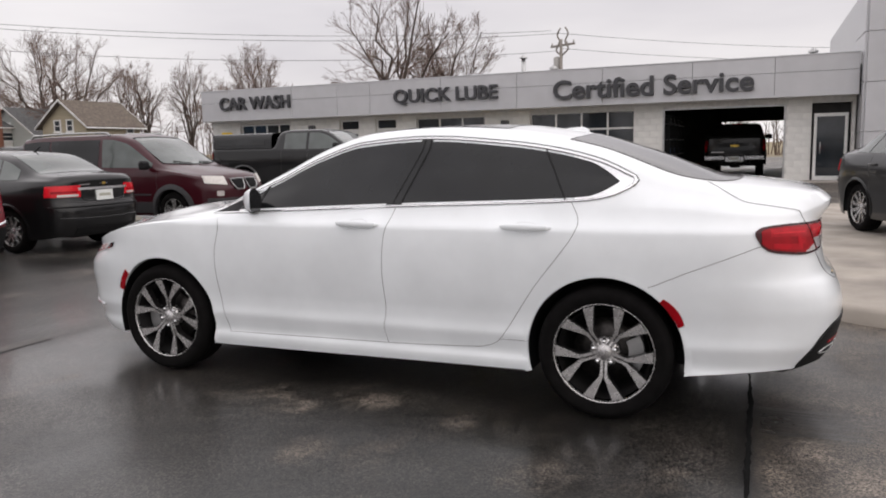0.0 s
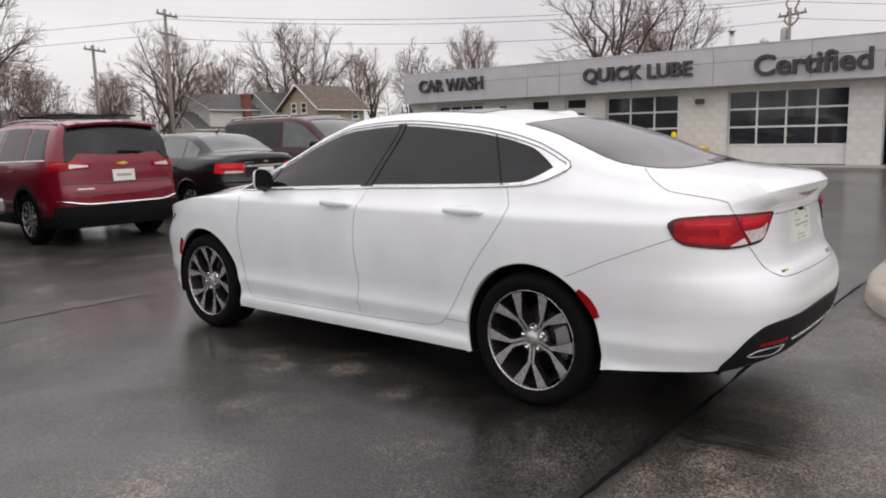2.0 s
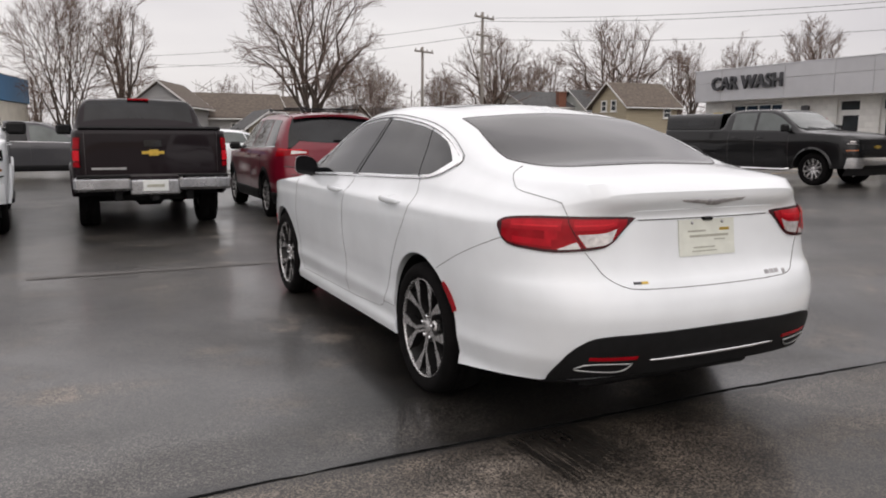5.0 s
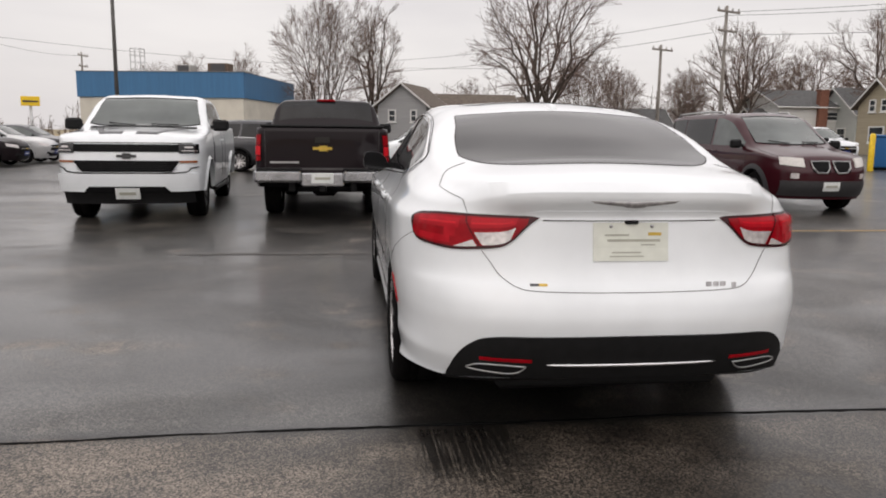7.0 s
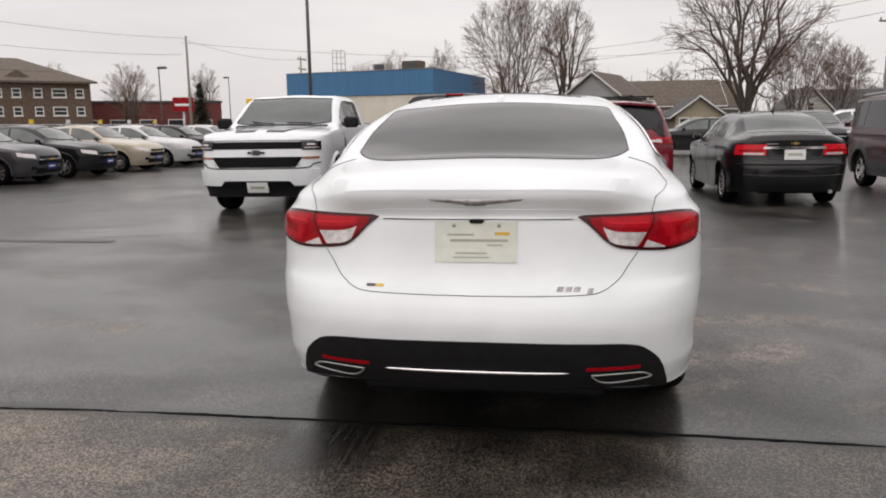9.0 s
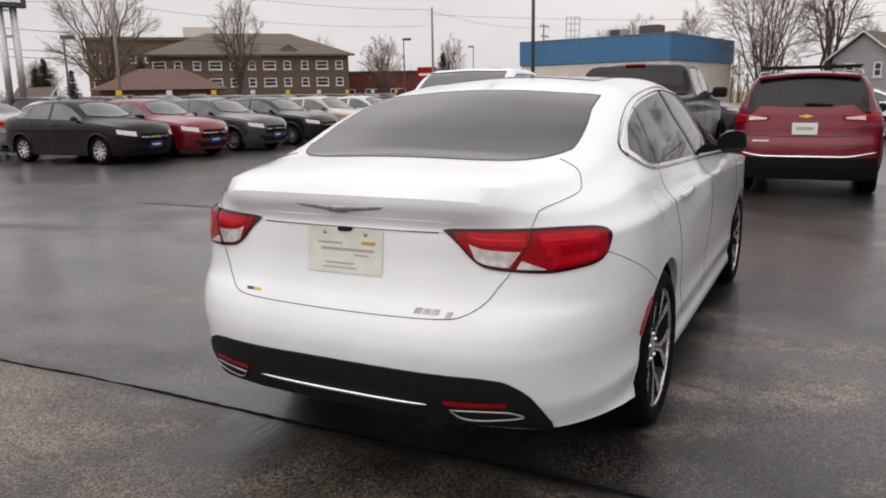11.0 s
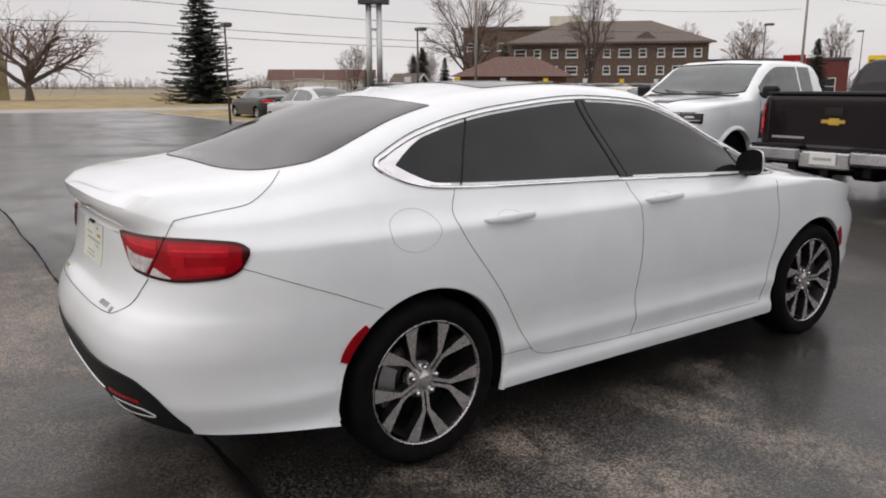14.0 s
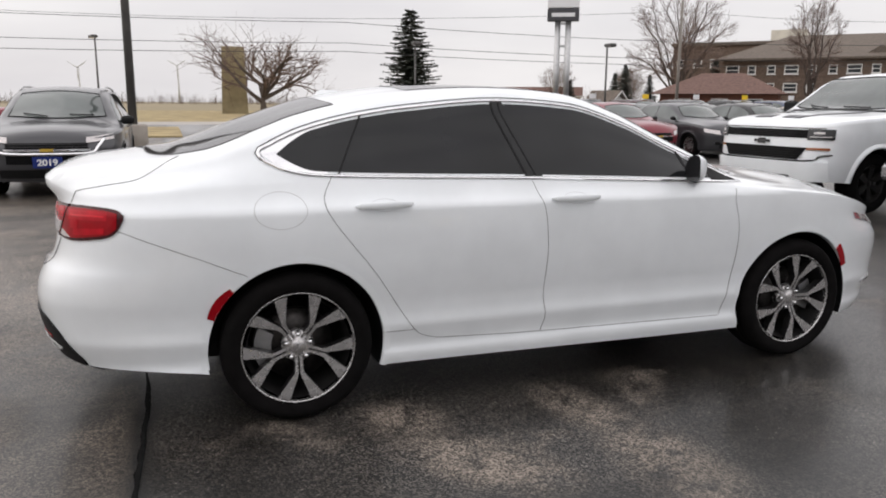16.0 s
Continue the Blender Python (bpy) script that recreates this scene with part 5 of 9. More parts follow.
def flat_band(sh, end, x0, x1, z0, z1, nu=12, nv=4, out=0.006, bow=0.0, narrow=0.0):
    def fn(u, v):
        x, z = (x0 + (x1 - x0) * u) * (1 - narrow * (1 - v)), z0 + (z1 - z0) * v + bow * (2 * u - 1) ** 2
        return (x, sh.back(x, z) if end == "r" else sh.front(x, z), z)
    return skin(fn, nu, nv, out, 0.012)


def vehicle(name, sh, paint_, m, label, category, spec, group=""):
    """A car from its skin and a table of what it carries."""
    car = thing(name, m, label, category, group)
    d = spec.get("detail", 1)
    body = part("body", sh.body("body", paint_, *((70, 16, 18) if d else (44, 10, 10))), car)

    def both(nm, g, material, lab=""):
        for q in (g, mirror(g)):
            part(nm, auto_smooth(q.mesh(nm, material)), car, lab)

    glass = spec.get("glass", GLASS_CLEAR)
    low = lambda y: float(sh.shoulder(y)) + spec.get("belt", 0.03)
    high = lambda y: max(float(sh.rail(y)) - spec.get("header", 0.045), low(y))
    for r_, f_ in spec["panes"]:
        def fn(u, v, r_=r_, f_=f_):
            z = 1.2
            for _ in range(4):
                q = min(1, max(0, (z - 1.05) / 0.35))
                y0, y1 = r_[0] + (r_[1] - r_[0]) * q, f_[0] + (f_[1] - f_[0]) * q
                y = y0 + (y1 - y0) * u
                z = low(y) + (high(y) - low(y)) * v
            return (sh.glass(y, z), y, z)
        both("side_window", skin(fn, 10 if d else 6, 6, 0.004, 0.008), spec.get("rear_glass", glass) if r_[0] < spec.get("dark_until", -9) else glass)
    if spec.get("trim"):
        ys = np.linspace(spec["panes"][0][0][0], spec["panes"][-1][1][0], 30)
        both("window_trim", Geo().tube([(sh.glass(y, low(y)) + 0.004, y, low(y) - 0.008) for y in ys], 0.009, 5), CHROME)

    def screen(yb, yt, wb, wt, bow):
        def fn(u, v):
            x = u * 2 - 1
            y = yb + (yt - yb) * v - bow * x * x * (1 - v)
            w = wb + (wt - wb) * v
            return (x * w, y, sh.top(x * w, y))
        return skin(fn, 16, 12, 0.004, 0.01, (0, 1.2, 0))

    part("windscreen", auto_smooth(screen(*spec["front"], 0.2).mesh("windscreen", GLASS_CLEAR)), car, "windscreen")
    yb, yt, wb, wt = spec["front"]
    on = lambda x, y: (x, y, sh.top(x, y) + 0.004)
    rim_ = [on((u * 2 - 1) * wb, yb - 0.2 * (u * 2 - 1) ** 2) for u in np.linspace(0, 1, 13)] + [on((u * 2 - 1) * wt, yt) for u in np.linspace(1, 0, 13)]
    part("screen_seal", Geo().tube(rim_, 0.011, 5, True).mesh("screen_seal", BLACK_PLASTIC, True), car)
    if d:
        for x0 in (-0.5, 0.12):
            wp = [(lambda x, y: (x, y, sh.top(x, y) + 0.02))(x0 + 0.5 * wb * q, yb - 0.03 - 0.2 * ((x0 + 0.5 * wb * q) / wb) ** 2 - 0.05 * q) for q in np.linspace(0, 1, 6)]
            part("wiper", Geo().tube(wp, 0.009, 5).mesh("wiper", BLACK_PLASTIC, True), car)
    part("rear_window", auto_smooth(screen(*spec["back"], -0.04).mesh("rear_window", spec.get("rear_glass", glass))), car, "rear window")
    # arches, floor
    for cy in (0.0, sh.base):
        a0 = math.asin(max(-1, (max(0.24, min(0.46, max(float(sh.under(cy - sh.arch_r)), float(sh.under(cy + sh.arch_r))))) - sh.wheel_r) / sh.arch_r))
        ang = [a0 + (math.pi - 2 * a0) * i / 24 for i in range(25)]
        n = len(ang)
        flare = spec.get("flare", 0.012)
        rings = [[(sh.side(cy + rr * math.cos(a), sh.wheel_r + rr * math.sin(a)) + off, cy + rr * math.cos(a), sh.wheel_r + rr * math.sin(a)) for a in ang] for rr, off in ((sh.arch_r + spec.get("arch_w", 0.03), 0.001), (sh.arch_r + 0.012, flare), (sh.arch_r - 0.006, flare), (sh.arch_r - 0.01, -0.06))]
        g = Geo().add([p for r in rings for p in r], [(i * n + j, i * n + j + 1, (i + 1) * n + j + 1, (i + 1) * n + j) for i in range(3) for j in range(n - 1)])
        both("arch_lip", g, spec.get("arch", paint_))
        rings = [[(xx, cy + rr * math.cos(a), sh.wheel_r + rr * math.sin(a)) for a in ang] for xx, rr in ((sh.side(cy, 0.6) - 0.04, sh.arch_r - 0.01), (0.45, sh.arch_r - 0.01), (0.45, 0.02))]
        g = Geo().add([p for r in rings for p in r], [(i * n + j, i * n + j + 1, (i + 1) * n + j + 1, (i + 1) * n + j) for i in range(2) for j in range(n - 1)])
        both("wheel_liner", g, BLACK_PLASTIC)
    zf = float(sh.under(sh.base / 2))
    part("floor_pan", Geo().box(-0.75, 0.75, 0.45, sh.base - 0.45, zf, zf + 0.08, 0.02).box(-0.45, 0.45, -0.75, 0.45, zf, zf + 0.1, 0.02).box(-0.45, 0.45, sh.base - 0.45, sh.front_y + 0.8, zf, zf + 0.1, 0.02).mesh("floor_pan", BLACK_PLASTIC), car)
    for y in spec.get("seams", ()):
        pts = [(sh.side(y + 0.015 * math.sin(z * 5), z), y + 0.015 * math.sin(z * 5), z) for z in np.linspace(float(sh.under(y)) + 0.1, float(sh.shoulder(y)), 14)]
        both("door_seam", Geo().tube(pts, 0.003, 4), GAP)
    for y in spec.get("handles", ()):
        z = spec.get("handle_z", 0.93)
        pts = [(sh.side(y + 0.2 * i / 6, z) + 0.008 + 0.022 * math.sin(math.pi * i / 6), y + 0.2 * i / 6, z) for i in range(7)]
        both("door_handle", Geo().tube(pts, 0.012, 6), spec.get("handle_m", paint_))
    for nm, g, material, lab in spec.get("bands", lambda s: ())(sh):
        both(nm, g, material, lab)
    for nm, g, material, lab in spec.get("single", lambda s: ())(sh):
        part(nm, auto_smooth(g.mesh(nm, material)), car, lab)
    # mirrors
    my, mz, mw = spec["mirror"]
    x0 = sh.glass(my, mz) if mz > float(sh.shoulder(my)) else sh.side(my, mz)
    g = Geo().box(x0 + 0.05, x0 + 0.05 + mw, my - 0.05, my + 0.06, mz - mw * 0.36, mz + mw * 0.36, 0.035).tube([(x0 - 0.02, my, mz - 0.03), (x0 + 0.08, my, mz - 0.02)], 0.025, 6)
    both("mirror", g, spec.get("mirror_m", BLACK_PLASTIC), "door mirror")
    # plates
    for end, x, z, w, h, material in spec.get("plates", ()):
        g = flat_band(sh, end, x - w / 2, x + w / 2, z - h / 2, z + h / 2, 2, 2, 0.02 if "pickup" not in name else 0.055)
        pl = part("number_plate", g.mesh("number_plate", material), car, "number plate with dark bars")
        part("print_bar", flat_band(sh, end, x - w * 0.34, x + w * 0.34, z - h * 0.12, z + h * 0.14, 2, 1, 0.0215 if "pickup" not in name else 0.0565).mesh("print_bar", PLATE_INK if material != BLUE_PLATE else LETTER_WHITE), pl)
    w = spec["wheels"]
    for s in (-1, 1):
        for y in (0.0, sh.base):
            wheel(car, s * (sh.side(y, sh.wheel_r + 0.1) - w.get("in", 0.02)), y, sh.wheel_r, w["rim"], w["w"], w["style"], s, detail=0 if not d else spec.get("wheel_detail", 1))
    return car


CRUZE = Shell(
    wide=tab((0.15, 0.83), (0.25, 0.865), (0.4, 0.865), (0.6, 0.888), (0.8, 0.895), (0.9, 0.88), (0.98, 0.85), (1.06, 0.82)),
    rear=tab((0.2, 0.86), (0.35, 0.94), (0.5, 0.975), (0.65, 0.965), (0.72, 0.93), (0.95, 0.92), (1.05, 0.93)),
    nose=tab((0.2, 0.92), (0.4, 1.02), (0.6, 1.04), (0.75, 0.98), (0.9, 0.85)),
    shoulder=tab((-1, 1.06), (-0.9, 1.045), (-0.75, 1.01), (-0.3, 1.02), (0.3, 1.01), (1.9, 0.97), (2.4, 0.94), (3.0, 0.88), (3.4, 0.76), (3.6, 0.72)),
    rail=tab((-1, 1.075), (-0.6, 1.09), (-0.35, 1.12), (-0.1, 1.23), (0.15, 1.34), (0.5, 1.40), (1.0, 1.42), (1.35, 1.40), (1.65, 1.31), (2.0, 1.13), (2.3, 1.0), (2.6, 0.96), (3.2, 0.86), (3.6, 0.73)),
    rail_x=tab((-1, 0.5), (-0.4, 0.62), (0, 0.6), (0.5, 0.57), (1, 0.57), (1.5, 0.6), (2, 0.66), (2.3, 0.69), (3, 0.6)),
    crown=tab((-1, 1.08), (-0.85, 1.105), (-0.5, 1.125), (-0.35, 1.16), (0, 1.33), (0.25, 1.42), (0.6, 1.46), (1, 1.475), (1.4, 1.46), (1.7, 1.39), (2.2, 1.1), (2.35, 1.03), (3, 0.98), (3.3, 0.91), (3.6, 0.75)),
    under=tab((-1, 0.25), (-0.4, 0.2), (3.6, 0.2)), base=2.685, front_y=2.53, wheel_r=0.32, arch_r=0.37, nr=3.6, nf=2.8)


def cruze_bands(s):
    return [("tail_lamp", band(s, "r", 76, 34, 0.79, 0.955, 14, 5, 0.010, 0.0, 0.008), RED_BRIGHT, "red tail lamp"),
            ("lamp_glow", band(s, "r", 73, 42, 0.845, 0.875, 10, 2, 0.013), RED_LENS, "darker red lens"),
            ("lamp_core", band(s, "r", 74, 50, 0.798, 0.828, 8, 3, 0.013), CLEAR_LENS, "clear lamp lens"),
            ("headlamp", band(s, "f", 66, 36, 0.63, 0.73, 12, 4, 0.008, 0.06), CLEAR_LENS, "clear headlamp"),
            ("fog_lamp", band(s, "f", 66, 56, 0.36, 0.44, 5, 3, 0.008), BLACK_PLASTIC, "")]


def cruze_single(s):
    return [("antenna", Geo().tube([(0, 0.42, s.top(0, 0.42) - 0.01), (0, 0.38, s.top(0, 0.38) + 0.03), (0, 0.30, s.top(0, 0.3) + 0.09)], [0.02, 0.012, 0.006], 6), BLACK_PLASTIC, "short black roof antenna"),
            ("boot_lid_seam", Geo().tube([(x, s.back(x, 0.70) - 0.002, 0.70 + 0.03 * (x / 0.6) ** 2) for x in np.linspace(-0.6, 0.6, 17)], 0.004, 4), GAP, ""),
            ("bumper_step", Geo().tube([(x, s.back(x, 0.655) - 0.006, 0.655) for x in np.linspace(-0.8, 0.8, 21)], 0.012, 6), BLACK_PLASTIC, ""),
            ("lid_trim", flat_band(s, "r", -0.44, 0.44, 0.885, 0.92, 12, 2, 0.016), CHROME, "chrome strip on the boot lid"),
            ("upper_grille", flat_band(s, "f", -0.36, 0.36, 0.63, 0.69, 12, 3, 0.008), GRILLE, "black grille"),
            ("lower_grille", flat_band(s, "f", -0.42, 0.42, 0.48, 0.59, 12, 3, 0.008), GRILLE, "black grille"),
            ("grille_bar", flat_band(s, "f", -0.38, 0.38, 0.592, 0.618, 12, 2, 0.014), CHROME, "chrome grille bar"),
            ("bumper_grille", flat_band(s, "f", -0.45, 0.45, 0.27, 0.4, 12, 3, 0.008), BLACK_PLASTIC, ""),
            ("rear_bumper_grille", flat_band(s, "r", -0.5, 0.5, 0.27, 0.36, 12, 3, 0.008), BLACK_PLASTIC, ""),
            ("emblem", flat_band(s, "f", -0.07, 0.07, 0.59, 0.625, 4, 2, 0.022), GOLD, "gold emblem"),
            ("emblem", flat_band(s, "r", -0.065, 0.065, 0.962, 0.978, 4, 2, 0.012), TRUCK_CHROME, "bright emblem"),
            ("emblem", flat_band(s, "r", -0.025, 0.035, 0.952, 0.988, 3, 2, 0.0125), GOLD, "gold emblem")]


def saloon_extra(s):
    """What the near saloon shows besides: a lid recess round the plate, badges and a crease over the bumper."""
    ring = curve_pts([(-0.40, 0.875), (-0.385, 0.80), (-0.33, 0.735), (0.0, 0.725), (0.33, 0.735), (0.385, 0.80), (0.40, 0.875)], 5)
    return [("plate_recess", Geo().tube([(x, s.back(x, z) - 0.004, z) for x, z in ring], 0.006, 5), GLOSS_BLACK, ""),
            ("badge", flat_band(s, "r", -0.40, -0.24, 0.955, 0.968, 3, 1, 0.006), STEEL, "small bright badge mark"),
            ("bumper_crease", Geo().tube([(x, s.back(x, 0.48) - 0.002, 0.48 + 0.02 * (x / 0.7) ** 2) for x in np.linspace(-0.7, 0.7, 21)], 0.006, 5), GLOSS_BLACK, ""),
            ("exhaust_tip", Geo().tube([(0.52, -0.9, 0.25), (0.52, -0.97, 0.25)], 0.03, 12), STEEL, "round exhaust tip")]


CRUZE_SPEC = dict(panes=(((-0.18, 0.02), (0.17, 0.3)), ((0.2, 0.33), (1.02, 0.95)), ((1.1, 1.03), (2.12, 2.12))), front=(2.3, 1.66, 0.63, 0.5), back=(-0.42, 0.3, 0.58, 0.5),
                  seams=(2.2, 1.08, 0.33), handles=(1.18, 0.3), handle_z=0.9, bands=cruze_bands, single=cruze_single, mirror=(2.0, 1.04, 0.15), mirror_m=BLACK_PAINT,
                  plates=(("r", 0, 0.80, 0.3, 0.15, PLATE),), wheels=dict(rim=0.215, w=0.21, style="multi"), trim=False)

SUV = Shell(
    wide=tab((0.2, 0.85), (0.35, 0.90), (0.6, 0.92), (0.9, 0.92), (1.0, 0.905), (1.1, 0.875)),
    rear=tab((0.25, 0.84), (0.4, 0.92), (0.55, 0.95), (0.7, 0.945), (0.8, 0.91), (1.0, 0.895), (1.2, 0.87)),
    nose=tab((0.25, 0.92), (0.5, 1.02), (0.7, 1.03), (0.85, 0.96), (1, 0.85)),
    shoulder=tab((-0.95, 1.1), (-0.8, 1.09), (0, 1.07), (1, 1.045), (2, 1.02), (2.4, 1.01), (2.9, 0.98), (3.3, 0.9), (3.6, 0.82)),
    rail=tab((-0.9, 1.12), (-0.85, 1.18), (-0.74, 1.40), (-0.62, 1.53), (-0.3, 1.575), (0.5, 1.60), (1.2, 1.58), (1.55, 1.49), (1.9, 1.30), (2.25, 1.10), (2.5, 1.04), (3, 1.0), (3.4, 0.9)),
    rail_x=tab((-0.9, 0.72), (-0.6, 0.65), (0, 0.63), (1, 0.62), (1.6, 0.65), (2.2, 0.73), (2.6, 0.68), (3.4, 0.6)),
    crown=tab((-0.9, 1.12), (-0.86, 1.17), (-0.78, 1.38), (-0.66, 1.58), (-0.55, 1.615), (0, 1.645), (0.7, 1.66), (1.3, 1.64), (1.6, 1.56), (2.2, 1.22), (2.4, 1.12), (2.6, 1.09), (3.1, 1.05), (3.4, 0.97), (3.62, 0.85)),
    under=tab((-1, 0.3), (-0.4, 0.24), (3.6, 0.24)), base=2.725, front_y=2.55, wheel_r=0.345, arch_r=0.405, nr=4.5, nf=3.0)


def suv_bands(s):
    return [("tail_lamp", band(s, "r", 28, 79, 0.965, 1.10, 14, 5, 0.012, 0.0, 0.035), RED_LENS, "red wrap-round tail lamp"),
            ("tail_guide", band(s, "r", 34, 72, 1.06, 1.078, 12, 2, 0.016), RED_BRIGHT, "bright red lens"),
            ("lamp_core", band(s, "r", 58, 77, 1.005, 1.06, 8, 3, 0.016, 0.0, 0.016), CLEAR_LENS, "clear lamp lens"),
            ("headlamp", band(s, "f", 68, 34, 0.80, 0.88, 12, 4, 0.008, 0.05), CLEAR_LENS, "clear headlamp"),
            ("reflector", band(s, "r", 66, 50, 0.47, 0.50, 5, 2, 0.008), RED_DARK, "")]


def suv_single(s):
    return [("rear_bumper", flat_band(s, "r", -0.85, 0.85, 0.24, 0.53, 24, 5, 0.012), BLACK_PLASTIC, "black lower bumper"),
            ("bumper_strip", Geo().tube([(x, s.back(x, 0.56) - 0.016, 0.545 + 0.05 * smooth01(0.45, 0.86, abs(x))) for x in np.linspace(-0.84, 0.84, 33)], [0.006 + 0.011 * math.sin(math.pi * k / 32) ** 0.4 for k in range(33)], 8), CHROME, "chrome bumper strip"),
            ("upper_grille", flat_band(s, "f", -0.5, 0.5, 0.72, 0.80, 12, 3, 0.008), GRILLE, "black grille"),
            ("grille_bar", flat_band(s, "f", -0.52, 0.52, 0.685, 0.715, 12, 2, 0.016), CHROME, "chrome grille bar"),
            ("lower_grille", flat_band(s, "f", -0.5, 0.5, 0.5, 0.68, 12, 3, 0.008), GRILLE, "black grille"),
            ("front_bumper", flat_band(s, "f", -0.6, 0.6, 0.3, 0.42, 12, 3, 0.012), BLACK_PLASTIC, ""),
            ("emblem", flat_band(s, "f", -0.08, 0.08, 0.68, 0.72, 4, 2, 0.026), GOLD, "gold emblem"),
            ("emblem", flat_band(s, "r", -0.075, 0.075, 1.048, 1.066, 4, 2, 0.014), GOLD, "gold emblem"),
            ("emblem", flat_band(s, "r", -0.028, 0.04, 1.037, 1.077, 3, 2, 0.0145), GOLD, "gold emblem"),
            ("rear_wiper", Geo().tube([(0.3, -0.885, 1.2), (0.12, -0.875, 1.21), (-0.02, -0.87, 1.215)], 0.014, 6), BLACK_PLASTIC, ""),
            ("tailgate_crease", Geo().tube([(x, s.back(x, 0.80) - 0.001, 0.80 + 0.02 * (x / 0.7) ** 2) for x in np.linspace(-0.78, 0.78, 20)], 0.007, 5), GAP, ""),
            ("tailgate_badge", flat_band(s, "r", -0.62, -0.42, 0.735, 0.752, 3, 1, 0.004), STEEL, "small chrome badge mark"),
            ("tailgate_seam", Geo().tube([(x, s.back(x, 0.66) - 0.002, 0.66 + 0.05 * (x / 0.7) ** 2) for x in np.linspace(-0.7, 0.7, 20)], 0.004, 4), GAP, ""),
            ("roof_spoiler", skin(lambda u, v: ((u * 2 - 1) * 0.6, -0.74 + 0.2 * v, s.top((u * 2 - 1) * 0.6, -0.56) - 0.02 + 0.03 * v), 10, 4, 0.012, 0.02, (0, 0, 0)), None, "")]


SUV_SPEC = dict(panes=(((-0.55, -0.42), (0.0, 0.06)), ((0.06, 0.12), (0.95, 0.9)), ((1.03, 0.98), (2.15, 2.15))), front=(2.36, 1.58, 0.66, 0.54), back=(-0.858, -0.645, 0.735, 0.60), belt=0.04, header=0.06,
                seams=(2.3, 1.0, 0.28), handles=(1.1, 0.25), handle_z=0.97, bands=suv_bands, mirror=(2.12, 1.1, 0.19), rear_glass=GLASS, dark_until=0.5,
                plates=(("r", 0, 0.9, 0.3, 0.15, PLATE),), wheels=dict(rim=0.235, w=0.22, style="multi"), arch=BLACK_PLASTIC, arch_w=0.05, trim=True)


def suv(name, paint_, m, label, racks=False, group="", plate=PLATE, front_plate=False, detail=1):
    spec = dict(SUV_SPEC)
    spec["detail"] = detail
    spec["single"] = lambda s: [(n, g, mt or paint_, lb) for n, g, mt, lb in suv_single(s)]
    if front_plate:
        spec["plates"] = (("f", 0.0, 0.53, 0.36, 0.16, BLUE_PLATE),)
    car = vehicle(name, SUV, paint_, m, label, "car", spec, group)
    for s in (-1, 1):
        pts = [(s * (SUV.glass(y, float(SUV.rail(y))) - 0.02), y, float(SUV.rail(y)) + (0.02 if 0 < i < 9 else -0.01) + 0.03) for i, y in enumerate(np.linspace(-0.5, 1.3, 10))]
        part("roof_rail", Geo().tube(pts, 0.014, 6).mesh("roof_rail", STEEL, True), car, "roof rail")
        if detail:
            for y0, y1 in ((0.40, 2.32), (-0.72, -0.40)):
                clad = skin(lambda u, v: (SUV.side(y0 + (y1 - y0) * u, 0.25 + 0.17 * v), y0 + (y1 - y0) * u, 0.25 + 0.17 * v), 12, 4, 0.008, 0.01)
                part("side_cladding", (clad if s > 0 else mirror(clad)).mesh("side_cladding", BLACK_PLASTIC, True), car, "black lower side cladding")
    if racks:
        for y in (-0.2, 0.75):
            part("cross_bar", Geo().tube([(-0.62, y, 1.70), (0.62, y, 1.70)], 0.013, 8).mesh("cross_bar", BLACK_PLASTIC, True), car, "black roof bar")
        for x in (-0.3, 0.28):
            part("rack_tray", Geo().box(x - 0.014, x + 0.014, -0.4, 0.95, 1.711, 1.728, 0.005).mesh("rack_tray", BLACK_PLASTIC), car, "black roof rack tray")
    return car


VAN = Shell(
    wide=tab((0.2, 0.86), (0.4, 0.90), (0.7, 0.915), (1.0, 0.905), (1.1, 0.88)),
    rear=tab((0.25, 0.92), (0.5, 1.0), (0.8, 0.98), (1.1, 0.96), (1.3, 0.95)),
    nose=tab((0.25, 0.95), (0.5, 1.06), (0.7, 1.06), (0.85, 1.0), (1, 0.9)),
    shoulder=tab((-1, 1.12), (0, 1.12), (2, 1.1), (2.7, 1.08), (3.2, 1.03), (3.6, 0.95), (4.1, 0.84)),
    rail=tab((-1, 1.14), (-0.93, 1.25), (-0.84, 1.6), (-0.75, 1.68), (0, 1.72), (1.5, 1.72), (1.95, 1.64), (2.4, 1.38), (2.85, 1.13), (3.2, 1.06), (3.8, 0.95), (4.1, 0.87)),
    rail_x=tab((-1, 0.74), (-0.75, 0.74), (1.5, 0.73), (2.0, 0.74), (2.8, 0.76), (3.2, 0.68), (4.0, 0.6)),
    crown=tab((-1, 1.14), (-0.95, 1.25), (-0.86, 1.62), (-0.76, 1.74), (-0.5, 1.76), (0.8, 1.79), (1.6, 1.78), (1.95, 1.7), (2.6, 1.34), (2.95, 1.16), (3.2, 1.12), (3.7, 1.03), (4.1, 0.88)),
    under=tab((-1, 0.26), (4, 0.24)), base=3.07, front_y=2.98, wheel_r=0.34, arch_r=0.40, nr=5.0, nf=3.2)


